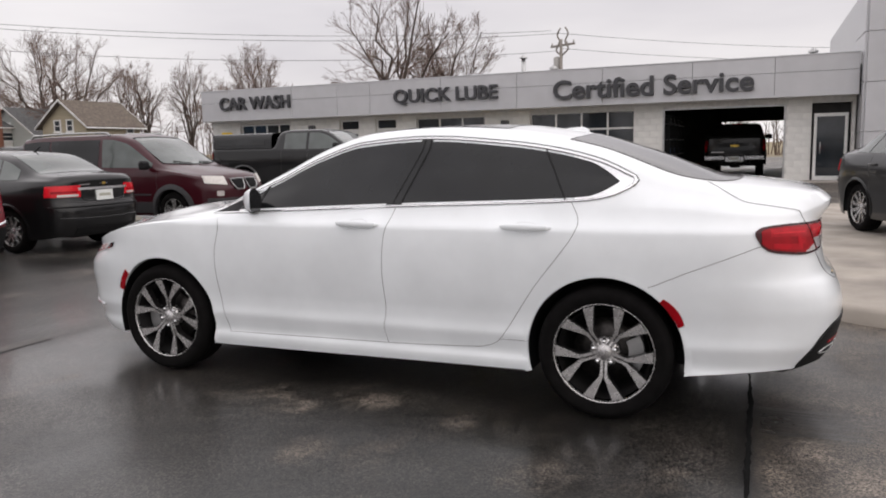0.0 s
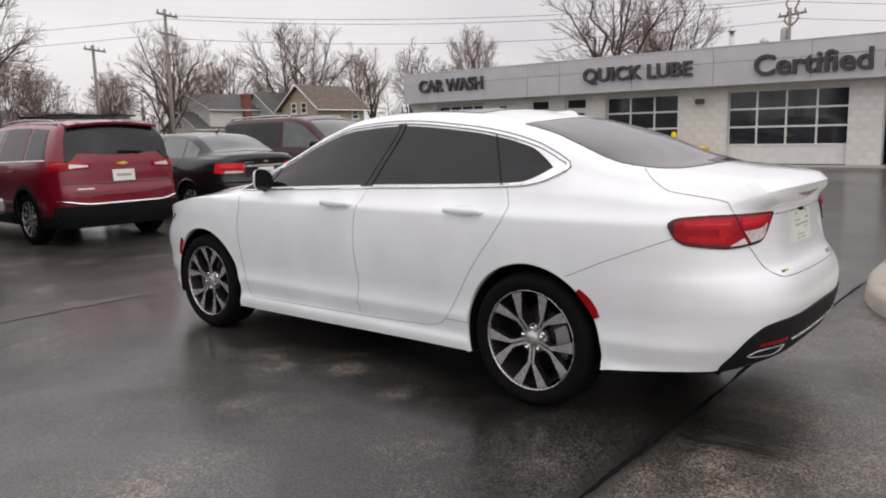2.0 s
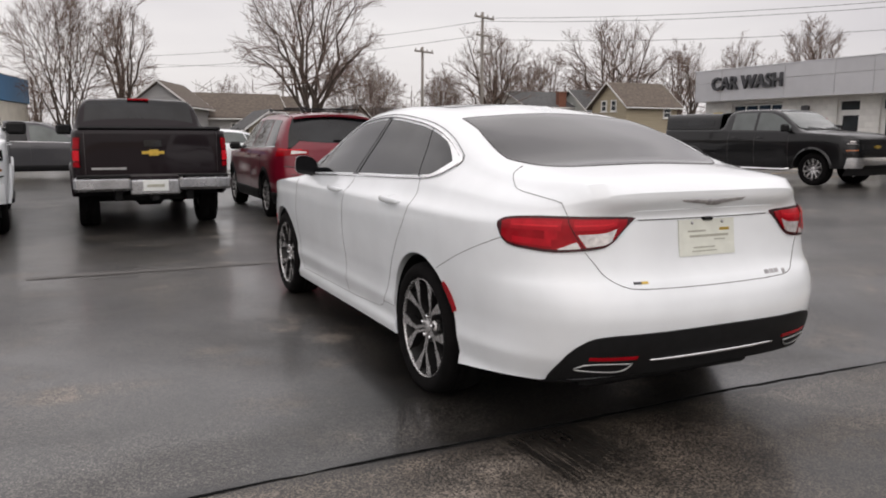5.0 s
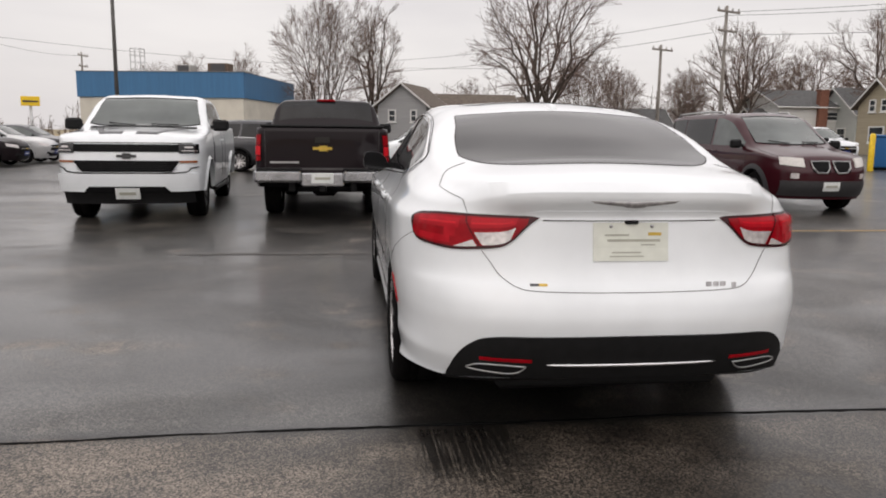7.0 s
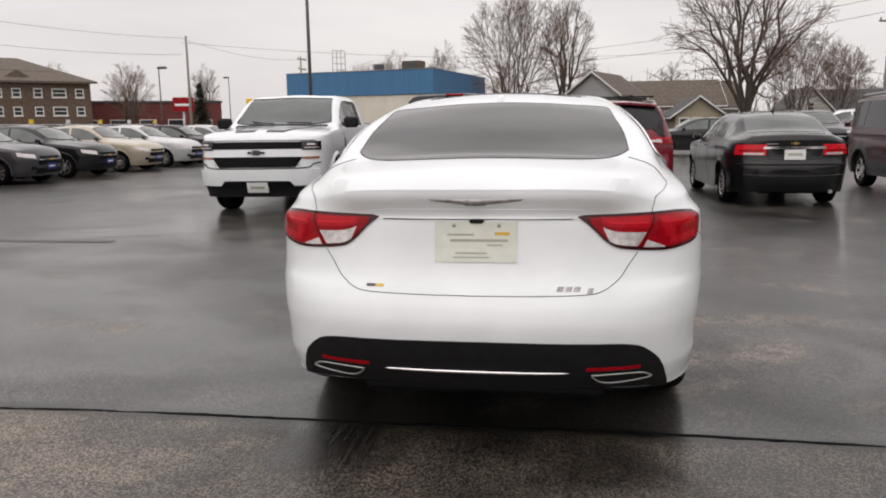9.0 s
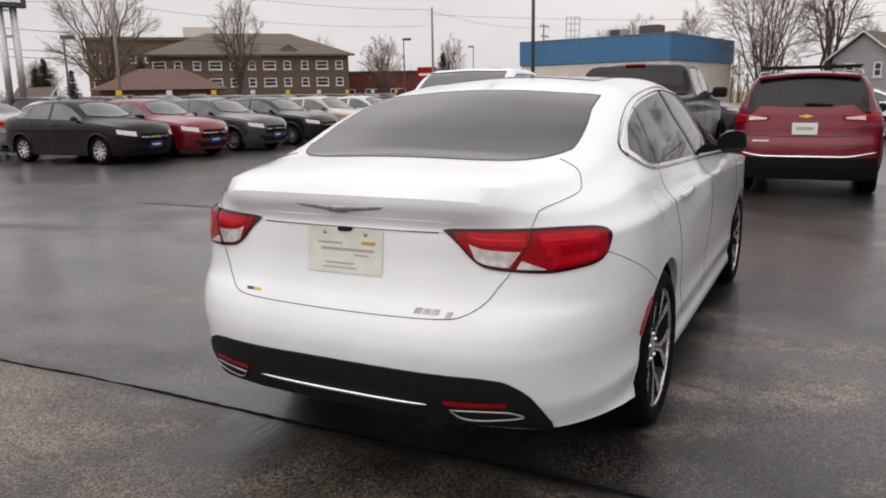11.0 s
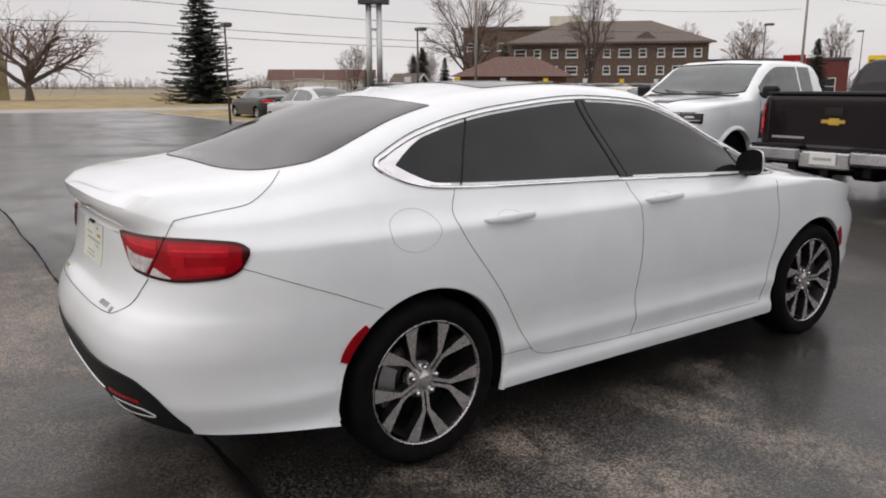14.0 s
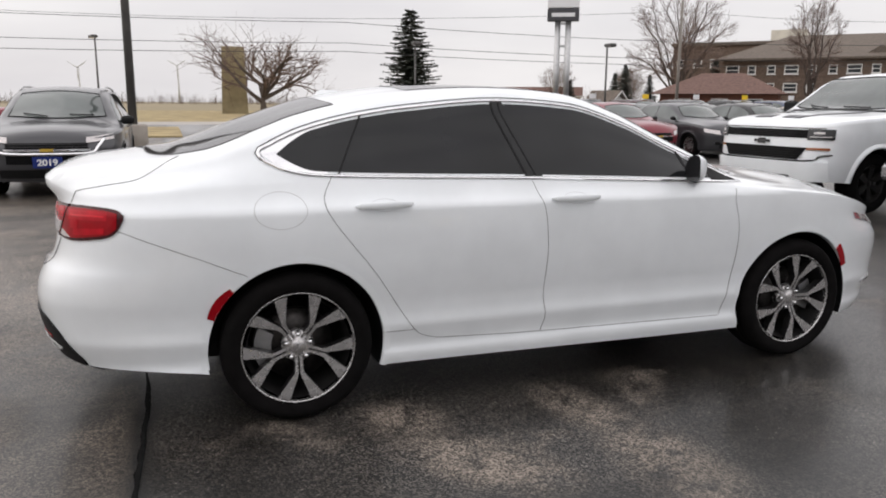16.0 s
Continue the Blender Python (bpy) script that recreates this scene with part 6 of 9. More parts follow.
def van_bands(s):
    return [("tail_lamp", band(s, "r", 52, 38, 0.85, 1.1, 4, 6, 0.008), RED_LENS, "red tail lamp"),
            ("headlamp", band(s, "f", 70, 38, 0.79, 0.945, 12, 4, 0.012, 0.03, 0.012), LAMP_ON, "bright clear headlamp"),
            ("grille_half", flat_band(s, "f", 0.04, 0.34, 0.71, 0.885, 6, 4, 0.012), GRILLE, "black grille half"),
            ("grille_ring", Geo().tube([(x, s.front(x, z) + 0.015, z) for x, z in ((0.03, 0.9), (0.36, 0.895), (0.345, 0.79), (0.27, 0.705), (0.1, 0.7), (0.05, 0.78))], 0.013, 6, True), STEEL, "bright grille ring"),
            ("side_cladding", skin(lambda u, v: (s.side(0.45 + 2.15 * u, 0.3 + 0.2 * v), 0.45 + 2.15 * u, 0.3 + 0.2 * v), 16, 3, 0.012, 0.012), GREY_PLASTIC, "grey lower cladding"),
            ("rub_strip", skin(lambda u, v: (s.side(0.45 + 2.15 * u, 0.62 + 0.03 * v), 0.45 + 2.15 * u, 0.62 + 0.03 * v), 16, 2, 0.014, 0.012), GREY_PLASTIC, ""),
            ("roof_rail", Geo().tube([(s.glass(y, float(s.rail(y))) - 0.03, y, float(s.rail(y)) + h) for y, h in ((-0.6, 0.02), (-0.5, 0.07), (0.5, 0.08), (1.4, 0.07), (1.5, 0.02))], 0.022, 6), STEEL, "pale roof rail"),
            ("fog_lamp", flat_band(s, "f", 0.56, 0.67, 0.6, 0.69, 5, 4, 0.01), CLEAR_LENS, "fog lamp"),
            ("bonnet_seam", Geo().tube([(s.side(y, float(s.shoulder(y)) + 0.01) * 0.9, y, s.top(s.side(y, float(s.shoulder(y)) + 0.01) * 0.9, y) + 0.001) for y in np.linspace(3.0, 3.75, 10)], 0.004, 4), GAP, "")]


def van_single(s):
    return [("front_bumper", flat_band(s, "f", -0.78, 0.78, 0.3, 0.56, 24, 5, 0.014), GREY_PLASTIC, "dark grey lower bumper"),
            ("rear_bumper", flat_band(s, "r", -0.8, 0.8, 0.3, 0.55, 20, 4, 0.014), BLACK_PLASTIC, "")]


VAN_SPEC = dict(panes=(((-0.8, -0.72), (0.0, 0.0)), ((0.05, 0.05), (1.3, 1.3)), ((1.42, 1.38), (2.6, 2.6))), front=(2.93, 1.95, 0.7, 0.6), back=(-0.93, -0.8, 0.62, 0.58), belt=0.03, header=0.06,
                seams=(2.75, 1.36, 0.02), handles=(1.45, 1.15), handle_z=1.02, bands=van_bands, single=van_single, mirror=(2.55, 1.17, 0.22), mirror_m=BLACK_PLASTIC, rear_glass=GLASS, dark_until=1.35,
                plates=(("f", 0, 0.47, 0.3, 0.15, PLATE),), wheels=dict(rim=0.215, w=0.22, style="five"), arch=GREY_PLASTIC, arch_w=0.085, flare=0.025)

PICKUP = Shell(
    wide=tab((0.3, 0.94), (0.45, 0.975), (0.7, 0.995), (1.0, 1.0), (1.2, 0.985), (1.4, 0.965)),
    rear=tab((0.4, 1.04), (0.6, 1.08), (0.9, 1.09), (1.3, 1.09), (1.5, 1.07)),
    nose=tab((0.3, 1.06), (0.5, 1.13), (0.7, 1.15), (0.9, 1.14), (1.05, 1.12), (1.15, 1.09), (1.3, 1.0)),
    shoulder=tab((-1.1, 1.34), (0.9, 1.34), (1.15, 1.31), (1.4, 1.29), (3.0, 1.27), (3.5, 1.25), (4.2, 1.205), (4.5, 1.16), (4.65, 1.11)),
    rail=tab((-1.1, 1.355), (0.86, 1.36), (0.98, 1.45), (1.08, 1.70), (1.2, 1.80), (1.6, 1.825), (2.3, 1.82), (2.6, 1.74), (2.95, 1.52), (3.3, 1.31), (3.5, 1.285), (4.2, 1.245), (4.5, 1.19), (4.65, 1.12)),
    rail_x=tab((-1.1, 0.86), (0.9, 0.86), (1.24, 0.77), (2.3, 0.77), (2.8, 0.82), (3.3, 0.88), (4.5, 0.76)),
    crown=tab((-1.1, 1.36), (0.86, 1.365), (0.98, 1.48), (1.08, 1.75), (1.2, 1.85), (1.6, 1.875), (2.2, 1.875), (2.5, 1.82), (2.9, 1.6), (3.35, 1.35), (3.5, 1.335), (4.2, 1.28), (4.45, 1.232), (4.58, 1.17), (4.66, 1.12)),
    under=tab((-1.1, 0.6), (-0.5, 0.45), (0.5, 0.42), (3.2, 0.38), (4.1, 0.42), (4.6, 0.46)), base=3.645, front_y=3.5, wheel_r=0.395, arch_r=0.475, nr=12.0, nf=5.0)


def pickup_bands(s):
    return [("tail_lamp", band(s, "r", 60, 36, 0.86, 1.26, 6, 8, 0.008), RED_DARK, "tall red tail lamp"),
            ("tail_lens", band(s, "r", 59, 37, 1.10, 1.25, 6, 5, 0.014), RED_LENS, "red lens"),
            ("tail_lens", band(s, "r", 59, 37, 0.95, 1.085, 6, 5, 0.014), RED_BRIGHT, "red lens"),
            ("tail_lens", band(s, "r", 59, 37, 0.87, 0.935, 6, 3, 0.014), RED_LENS, "red lens"),
            ("headlamp", band(s, "f", 67, 34, 0.97, 1.10, 12, 4, 0.014), GLOSS_BLACK, "dark headlamp"),
            ("lamp_core", band(s, "f", 60, 47, 1.04, 1.066, 8, 3, 0.018), CLEAR_LENS, "clear lamp lens"),
            ("turn_lamp", band(s, "f", 66, 38, 0.84, 0.87, 10, 3, 0.014), AMBER, "amber turn lamp"),
            ("lamp_strip", band(s, "f", 64, 38, 1.0, 1.012, 8, 2, 0.018), CLEAR_LENS, "thin clear lamp strip")]


def cap_edge(u):
    """Half round of a bed cap: x and height share along its cross-section."""
    pts = [(-0.9, 0.0), (-0.85, 0.78), (-0.78, 0.94), (-0.4, 1.0), (0.4, 1.0), (0.78, 0.94), (0.85, 0.78), (0.9, 0.0)]
    f = u * (len(pts) - 1)
    i = min(len(pts) - 2, int(f))
    return tuple(pts[i][k] + (pts[i + 1][k] - pts[i][k]) * (f - i) for k in (0, 1))


def pickup(name, paint_, m, label, white, group="", cap=False):
    def single(s):
        out = [("tailgate_seam", Geo().tube([(-0.83, s.back(0.83, 0.8) - 0.003, 1.33), (-0.83, s.back(0.83, 0.8) - 0.003, 0.72), (0.83, s.back(0.83, 0.8) - 0.003, 0.72), (0.83, s.back(0.83, 0.8) - 0.003, 1.33)], 0.005, 4), GAP, ""),
               ("tailgate_handle", flat_band(s, "r", -0.11, 0.11, 1.13, 1.22, 4, 3, 0.012), GLOSS_BLACK, "black tailgate handle"),
               ("emblem", flat_band(s, "r", -0.14, 0.14, 1.035, 1.075, 4, 2, 0.016), GOLD, "gold emblem"),
               ("emblem", flat_band(s, "r", -0.05, 0.07, 1.015, 1.095, 4, 2, 0.015), GOLD, "gold emblem"),
               ("badge_print", flat_band(s, "r", -0.76, -0.34, 0.835, 0.862, 6, 2, 0.006), STEEL, "row of small chrome letters"),
               ("lower_tailgate", flat_band(s, "r", -0.8, 0.8, 0.74, 0.77, 6, 2, 0.004), GAP, ""),
               ("cab_lamp", Geo().box(-0.16, 0.16, 1.10, 1.16, 1.82, 1.855, 0.012), RED_LENS, "red brake lamp on the cab"),
               ("tonneau", Geo().box(-0.9, 0.9, -1.05, 0.84, 1.352, 1.40, 0.03), BLACK_PLASTIC, "black folding bed cover")]
        if white:
            out = [o for o in out if o[0] not in ("tonneau",)] + [("tonneau", Geo().box(-0.84, 0.84, -1.0, 0.84, 1.352, 1.372, 0.01), BLACK_PLASTIC, "black bed cover")]
        out += [("upper_grille", flat_band(s, "f", -0.69, 0.69, 0.99, 1.092, 14, 3, 0.012), GRILLE, "black upper grille"),
                ("lower_grille", flat_band(s, "f", -0.70, 0.70, 0.715, 0.87, 14, 3, 0.012, 0.0, 0.16), GRILLE, "black lower grille"),
                ("emblem", flat_band(s, "f", -0.13, 0.13, 0.915, 0.95, 4, 2, 0.022), GLOSS_BLACK if white else GOLD, "black emblem"),
                ("emblem", flat_band(s, "f", -0.055, 0.055, 0.895, 0.97, 4, 2, 0.02), GLOSS_BLACK if white else GOLD, "black emblem"),
                ("front_bumper", flat_band(s, "f", -0.9, 0.9, 0.45, 0.69, 24, 5, 0.045), paint_ if white else CHROME, "bumper"),
                ("air_intake", flat_band(s, "f", -0.5, 0.5, 0.44, 0.52, 14, 3, 0.049, 0.0, -0.15), GRILLE, "black air intake"),
                ("air_dam", flat_band(s, "f", -0.86, 0.86, 0.27, 0.47, 24, 4, 0.02), BLACK_PLASTIC, "black air dam"),
                ("bumper_gap", Geo().tube([(x, s.front(x, z) + 0.012, z) for x, z in curve_pts([(-0.93, 0.78), (-0.84, 0.76), (-0.72, 0.705), (0.0, 0.695), (0.72, 0.705), (0.84, 0.76), (0.93, 0.78)], 5)], 0.009, 5), GRILLE, ""),
                ("bonnet_gap", Geo().tube([(x, s.front(x, 1.115) + 0.004, 1.115) for x in np.linspace(-0.86, 0.86, 25)], 0.006, 5), GAP, ""),
                ("cowl", skin(lambda u, v: ((u * 2 - 1) * 0.78, 3.36 + 0.1 * v - 0.12 * (u * 2 - 1) ** 2, s.top((u * 2 - 1) * 0.78, 3.36 + 0.1 * v - 0.12 * (u * 2 - 1) ** 2)), 16, 3, 0.006, 0.006, (0, 0, 0)), BLACK_PLASTIC, "black wiper cowl")]
        out += [("grille_slat", flat_band(s, "f", -0.66, 0.66, z - 0.006, z + 0.006, 14, 1, 0.018, 0.0, 0.1), BLACK_PLASTIC, "") for z in (0.745, 0.775, 0.805, 0.835, 1.02, 1.045, 1.07)]
        return out

    spec = dict(panes=(((1.28, 1.33), (1.72, 1.7)), ((1.78, 1.76), (2.95, 2.95))) if white else (((1.25, 1.3), (2.0, 1.97)), ((2.08, 2.05), (3.0, 3.0))), front=(3.36, 2.54, 0.81, 0.70), back=(0.955, 1.16, 0.80, 0.74), rear_glass=GLASS, wheel_detail=1, belt=0.04, header=0.06, seams=(1.22, 1.75 if white else 2.03, 3.0), handles=(1.85, 1.55) if white else (2.1, 1.35), handle_z=1.14,
                bands=pickup_bands, single=single, mirror=(2.95, 1.38, 0.25), mirror_m=BLACK_PLASTIC, plates=(("f", 0.0, 0.43, 0.32, 0.15, PLATE),) if white else (), wheels=dict(rim=0.24, w=0.26, style="dark" if white else "multi", **{"in": 0.05}), flare=0.03, arch_w=0.05)
    if white:
        spec["glass"] = GLASS_CLEAR
    car = vehicle(name, PICKUP, paint_, m, label, "pickup truck", spec, group)
    # rear bumper with its plate recess
    for s in (-1, 1):
        part("rear_bumper", Geo().box(min(s * 0.3, s * 0.99), max(s * 0.3, s * 0.99), -1.27, -1.05, 0.56, 0.74, 0.035).mesh("rear_bumper", TRUCK_CHROME), car, "chrome rear bumper end")
        part("bumper_step", Geo().box(min(s * 0.3, s * 0.95), max(s * 0.3, s * 0.95), -1.26, -1.06, 0.742, 0.765, 0.01).mesh("bumper_step", BLACK_PLASTIC), car)
    part("bumper_centre", Geo().box(-0.31, 0.31, -1.24, -1.05, 0.5, 0.7, 0.02).mesh("bumper_centre", TRUCK_CHROME), car, "chrome bumper centre")
    pl = part("number_plate", Geo().box(-0.16, 0.16, -1.262, -1.245, 0.55, 0.7, 0.006).mesh("number_plate", PLATE), car, "number plate with dark bars")
    part("print_bar", Geo().box(-0.11, 0.11, -1.266, -1.26, 0.605, 0.64).mesh("print_bar", PLATE_INK), pl)
    part("hitch", Geo().box(-0.05, 0.05, -1.2, -0.7, 0.42, 0.5, 0.01).mesh("hitch", BLACK_PLASTIC), car)
    part("chassis", Geo().box(-0.5, -0.4, -1.1, 4.0, 0.42, 0.56, 0.01).box(0.4, 0.5, -1.1, 4.0, 0.42, 0.56, 0.01).tube([(-0.75, 0, 0.4), (0.75, 0, 0.4)], 0.07, 8).box(-0.2, 0.2, -0.2, 0.2, 0.28, 0.5, 0.06).mesh("chassis", BLACK_PLASTIC), car)
    for s in (-1, 1):
        part("side_step", Geo().tube([(s * 0.93, 1.0, 0.4), (s * 0.99, 1.15, 0.36), (s * 0.99, 2.9, 0.36), (s * 0.93, 3.05, 0.4)], 0.035, 8).mesh("side_step", CHROME if not white else BLACK_PLASTIC, True), car, "side step bar")
    if cap:
        shell = skin(lambda u, v: (lambda w, h: (w, -1.04 + 1.9 * v, 1.36 + 0.44 * h))(*cap_edge(u)), 24, 8, 0.0, 0.02, (0, 0, 1.2))
        bed = part("bed_cap", auto_smooth(shell.mesh("bed_cap", paint_), 40), car, "black fibreglass cap over the bed")
        for s in (-1, 1):
            w_ = skin(lambda u, v: (s * (0.895 - 0.06 * v), -0.85 + 1.5 * u, 1.45 + 0.25 * v), 8, 4, 0.006, 0.004)
            part("cap_window", w_.mesh("cap_window", GLASS), bed, "dark side window")
        part("cap_door", Geo().box(-0.84, 0.84, -1.06, -1.03, 1.37, 1.76, 0.01).mesh("cap_door", GLASS), bed, "dark rear window")
    if white:
        for s in (-1, 1):
            def stripe(u, v, s=s):
                y = 3.45 + 0.97 * u
                x = s * (0.64 - 0.26 * u ** 1.3 - 0.09 * v)
                return (x, y, PICKUP.top(x, y))
            part("hood_stripe", skin(stripe, 16, 3, 0.005, 0.004, (0, 0, 0)).mesh("hood_stripe", GRAPHITE, True), car, "graphite bonnet stripe")
            foot = lambda u, v, s=s: (s * (0.09 + 0.30 * u), 4.26 + 0.16 * v, PICKUP.top(0.09 + 0.30 * u, 4.26 + 0.16 * v))
            part("hood_stripe", skin(foot, 8, 4, 0.006, 0.004, (0, 0, 0)).mesh("hood_stripe", GRAPHITE, True), car, "graphite bonnet stripe")
            side_ = skin(lambda u, v: (PICKUP.side(2.88 + 0.13 * u, 0.72 + 0.4 * v), 2.88 + 0.13 * u, 0.72 + 0.4 * v), 3, 6, 0.005, 0.004)
            part("side_stripe", (side_ if s > 0 else mirror(side_)).mesh("side_stripe", GRAPHITE, True), car, "graphite side stripe")
    return car


def at(x, y, rz, z=None):
    return pose(x, y, ground_z(x, y) if z is None else z, 0, 0, rz)


vehicle("car", CRUZE, BLACK_PAINT, at(3.82, 9.15, 0), "glossy black four-door saloon seen parked nose-in", "car", dict(CRUZE_SPEC, single=lambda q: cruze_single(q) + saloon_extra(q)))
suv("car", RED_PAINT, at(1.15, 8.68, 0), "dark red sport utility car with black roof bars", True)
pickup("pickup_truck", BROWN_PAINT, at(-1.5, 8.55, 0), "dark brown pickup truck with chrome bumper and bed cover", False)
pickup("pickup_truck", WHITE, at(-4.45, 11.71, 183.5), "white pickup truck with dark bonnet stripes and black wheels", True)
vehicle("minivan", VAN, MAROON, at(7.1, 12.2, 180), "maroon minivan with dark rear windows and bright headlamps", "minivan", VAN_SPEC)
pickup("pickup_truck", BLACK_PAINT, at(14.1, 12.9, 185), "black pickup truck with a bed cap near the service building", False, cap=True)
pickup("pickup_truck", BLACK_PAINT, at(24.6, 0.15, -90, 0.175), "dark pickup truck inside the open service bay", False)
suv("car", GREY_PAINT, at(-4.6, 21.9, -90), "dark grey sport utility car with roof rails")


# ---------- the service building ----------
PANEL = mat("grey_metal_panel", (0.52, 0.52, 0.535), 0.35, 0.25, vary=0.04, scale=2, rough_vary=0.05, random_tint=0.03)
BLOCK = mat("white_painted_block", (0.66, 0.65, 0.62), 0.7, vary=0.08, scale=4, bump=0.35, bump_scale=40, random_tint=0.04)
MORTAR = mat("block_joint", (0.60, 0.59, 0.565), 0.85, vary=0.1, scale=10)
LETTER = mat("dark_grey_letters", (0.045, 0.045, 0.05), 0.4, vary=0.1, scale=5)
# near-black colour carries the dimness of the unlit rooms
DARK = mat("shaded_interior", (0.03, 0.029, 0.028), 0.8, vary=0.3, scale=2)
DOOR_GLASS = mat("shop_glass", (0.025, 0.03, 0.035), 0.04, vary=0.2, scale=2, spec=0.6)
WHITE_TRIM = mat("white_frame_paint", (0.7, 0.7, 0.68), 0.45, vary=0.06, scale=6)
YELLOW_POST = mat("yellow_post_paint", (0.86, 0.58, 0.02), 0.45, vary=0.12, scale=8)
ROOFING = mat("flat_roof_gravel", (0.25, 0.25, 0.25), 0.9, vary=0.2, scale=4)
BLUE_SIGN = mat("blue_sign", (0.03, 0.14, 0.35), 0.4, vary=0.1)
WX, FX = 20.6, 20.0
Y_END, Y_CORNER = 19.95, -3.2
FZ0, FZ1 = 2.62, 3.78
POST_X = 17.3


def wall_with_holes(x, thick, y0, y1, z0, z1, holes):
    """A wall along y, cut into piers, heads and sills round its openings (y0, y1, z0, z1)."""
    out = []
    y = y0
    for a, b_, c, d in sorted(holes):
        if a > y:
            out.append(("wall_pier", Geo().box(x, x + thick, y, a, z0, z1)))
        if d < z1:
            out.append(("wall_head", Geo().box(x, x + thick, a, b_, d, z1)))
        if c > z0:
            out.append(("wall_sill", Geo().box(x, x + thick, a, b_, z0, c)))
        y = b_
    if y < y1:
        out.append(("wall_pier", Geo().box(x, x + thick, y, y1, z0, z1)))
    return out


OPEN = [(-3.1, -2.05, 0.17, 2.45), (-1.35, 2.22, 0.17, 2.45), (3.12, 6.58, 0.17, 2.45), (8.22, 10.85, 0.17, 2.45), (11.65, 12.5, 0.17, 2.5), (13.2, 14.02, 0.17, 2.5), (16.25, 18.6, 0.17, 2.5)]
bld = thing("service_building", pose(0, 0, 0), "low service building of white block with grey metal fascia", "building")
for nm, gg in wall_with_holes(WX + 0.004, 0.296, Y_CORNER, Y_END, 0.1, 2.75, OPEN):
    wall = part(nm, gg.mesh(nm, MORTAR), bld, "white painted concrete block wall")
part("end_wall", Geo().box(WX, WX + 12, Y_END - 0.3, Y_END, 0.0, 3.3).mesh("end_wall", BLOCK), bld)
part("back_wall", Geo().box(WX + 11.7, WX + 12, -20, -1.6, 0.0, 3.3).box(WX + 11.7, WX + 12, 2.8, Y_END - 0.3, 0.0, 3.3).box(WX + 11.7, WX + 12, -1.6, 2.8, 2.7, 3.3).mesh("back_wall", BLOCK), bld)
part("roof", Geo().box(WX - 0.55, WX + 12, Y_CORNER, Y_END, 3.3, 3.5).mesh("roof", ROOFING), bld)
part("soffit", Geo().box(FX + 0.02, WX + 0.3, Y_CORNER, Y_END, 2.63, 2.7).mesh("soffit", WHITE_TRIM), bld)
part("shop_floor", Geo().box(WX, WX + 11.7, -20, Y_END - 0.3, 0.0, 0.175).mesh("shop_floor", SLAB), bld)
# fascia panels with open joints, two rows
part("fascia_core", Geo().box(FX + 0.03, FX + 0.3, Y_CORNER, Y_END, FZ0 + 0.02, FZ1 - 0.02).mesh("fascia_core", LETTER), bld)
edges = [Y_END, 18.6, 15.7, 13.74, 12.38, 9.6, 6.86, 4.02, 1.3, -1.0, Y_CORNER]
for a, b_ in zip(edges, edges[1:]):
    for z0, z1 in ((FZ0, 3.32), (3.328, FZ1)):
        part("fascia_panel", Geo().box(FX, FX + 0.06, b_ + 0.005, a - 0.005, z0, z1, 0.006).mesh("fascia_panel", PANEL), bld)
part("fascia_end", Geo().box(FX + 0.06, WX + 3, Y_END, Y_END + 0.05, FZ0, FZ1, 0.006).mesh("fascia_end", PANEL), bld)
part("fascia_cap", Geo().box(FX - 0.015, FX + 0.33, Y_CORNER, Y_END + 0.06, FZ1, FZ1 + 0.04, 0.008).mesh("fascia_cap", PANEL), bld)


def sign(text, y_left, y_right, z, height):
    """Raised letters on the fascia; the text runs towards smaller y."""
    cu = bpy.data.curves.new("letters", "FONT")
    cu.body, cu.extrude, cu.bevel_depth, cu.offset = text, 0.05, 0.004, 0.018
    cu.size = 1.0
    tmp = bpy.data.objects.new("letters", cu)
    scene.collection.objects.link(tmp)
    dg = bpy.context.evaluated_depsgraph_get()
    me = bpy.data.meshes.new_from_object(tmp.evaluated_get(dg))
    bpy.data.objects.remove(tmp)
    v = np.array([p.co[:] for p in me.vertices])
    lo, hi = v.min(axis=0), v.max(axis=0)
    sx, sy = (y_left - y_right) / (hi[0] - lo[0]), height / (hi[1] - lo[1])
    for p in me.vertices:
        x, y, q = p.co
        p.co = (FX - 0.06 - q, y_left - (x - lo[0]) * sx, z + (y - lo[1]) * sy)
    me.materials.clear()
    me.materials.append(LETTER)
    ob = part("lettering", me, bld, "raised dark grey letters reading " + text)
    return ob


sign("CAR WASH", 19.0, 15.75, 3.02, 0.50)
sign("QUICK LUBE", 11.38, 7.5, 2.90, 0.56)
sign("Certified Service", 5.6, -0.45, 2.84, 0.62)


def door_frame(parent, name, y0, y1, z0, z1, x, w=0.06, d=0.1, material=WHITE_TRIM):
    g = Geo().box(x, x + d, y0, y0 + w, z0, z1).box(x, x + d, y1 - w, y1, z0, z1).box(x, x + d, y0 + w, y1 - w, z1 - w, z1)
    return part(name, g.mesh(name, material), parent)


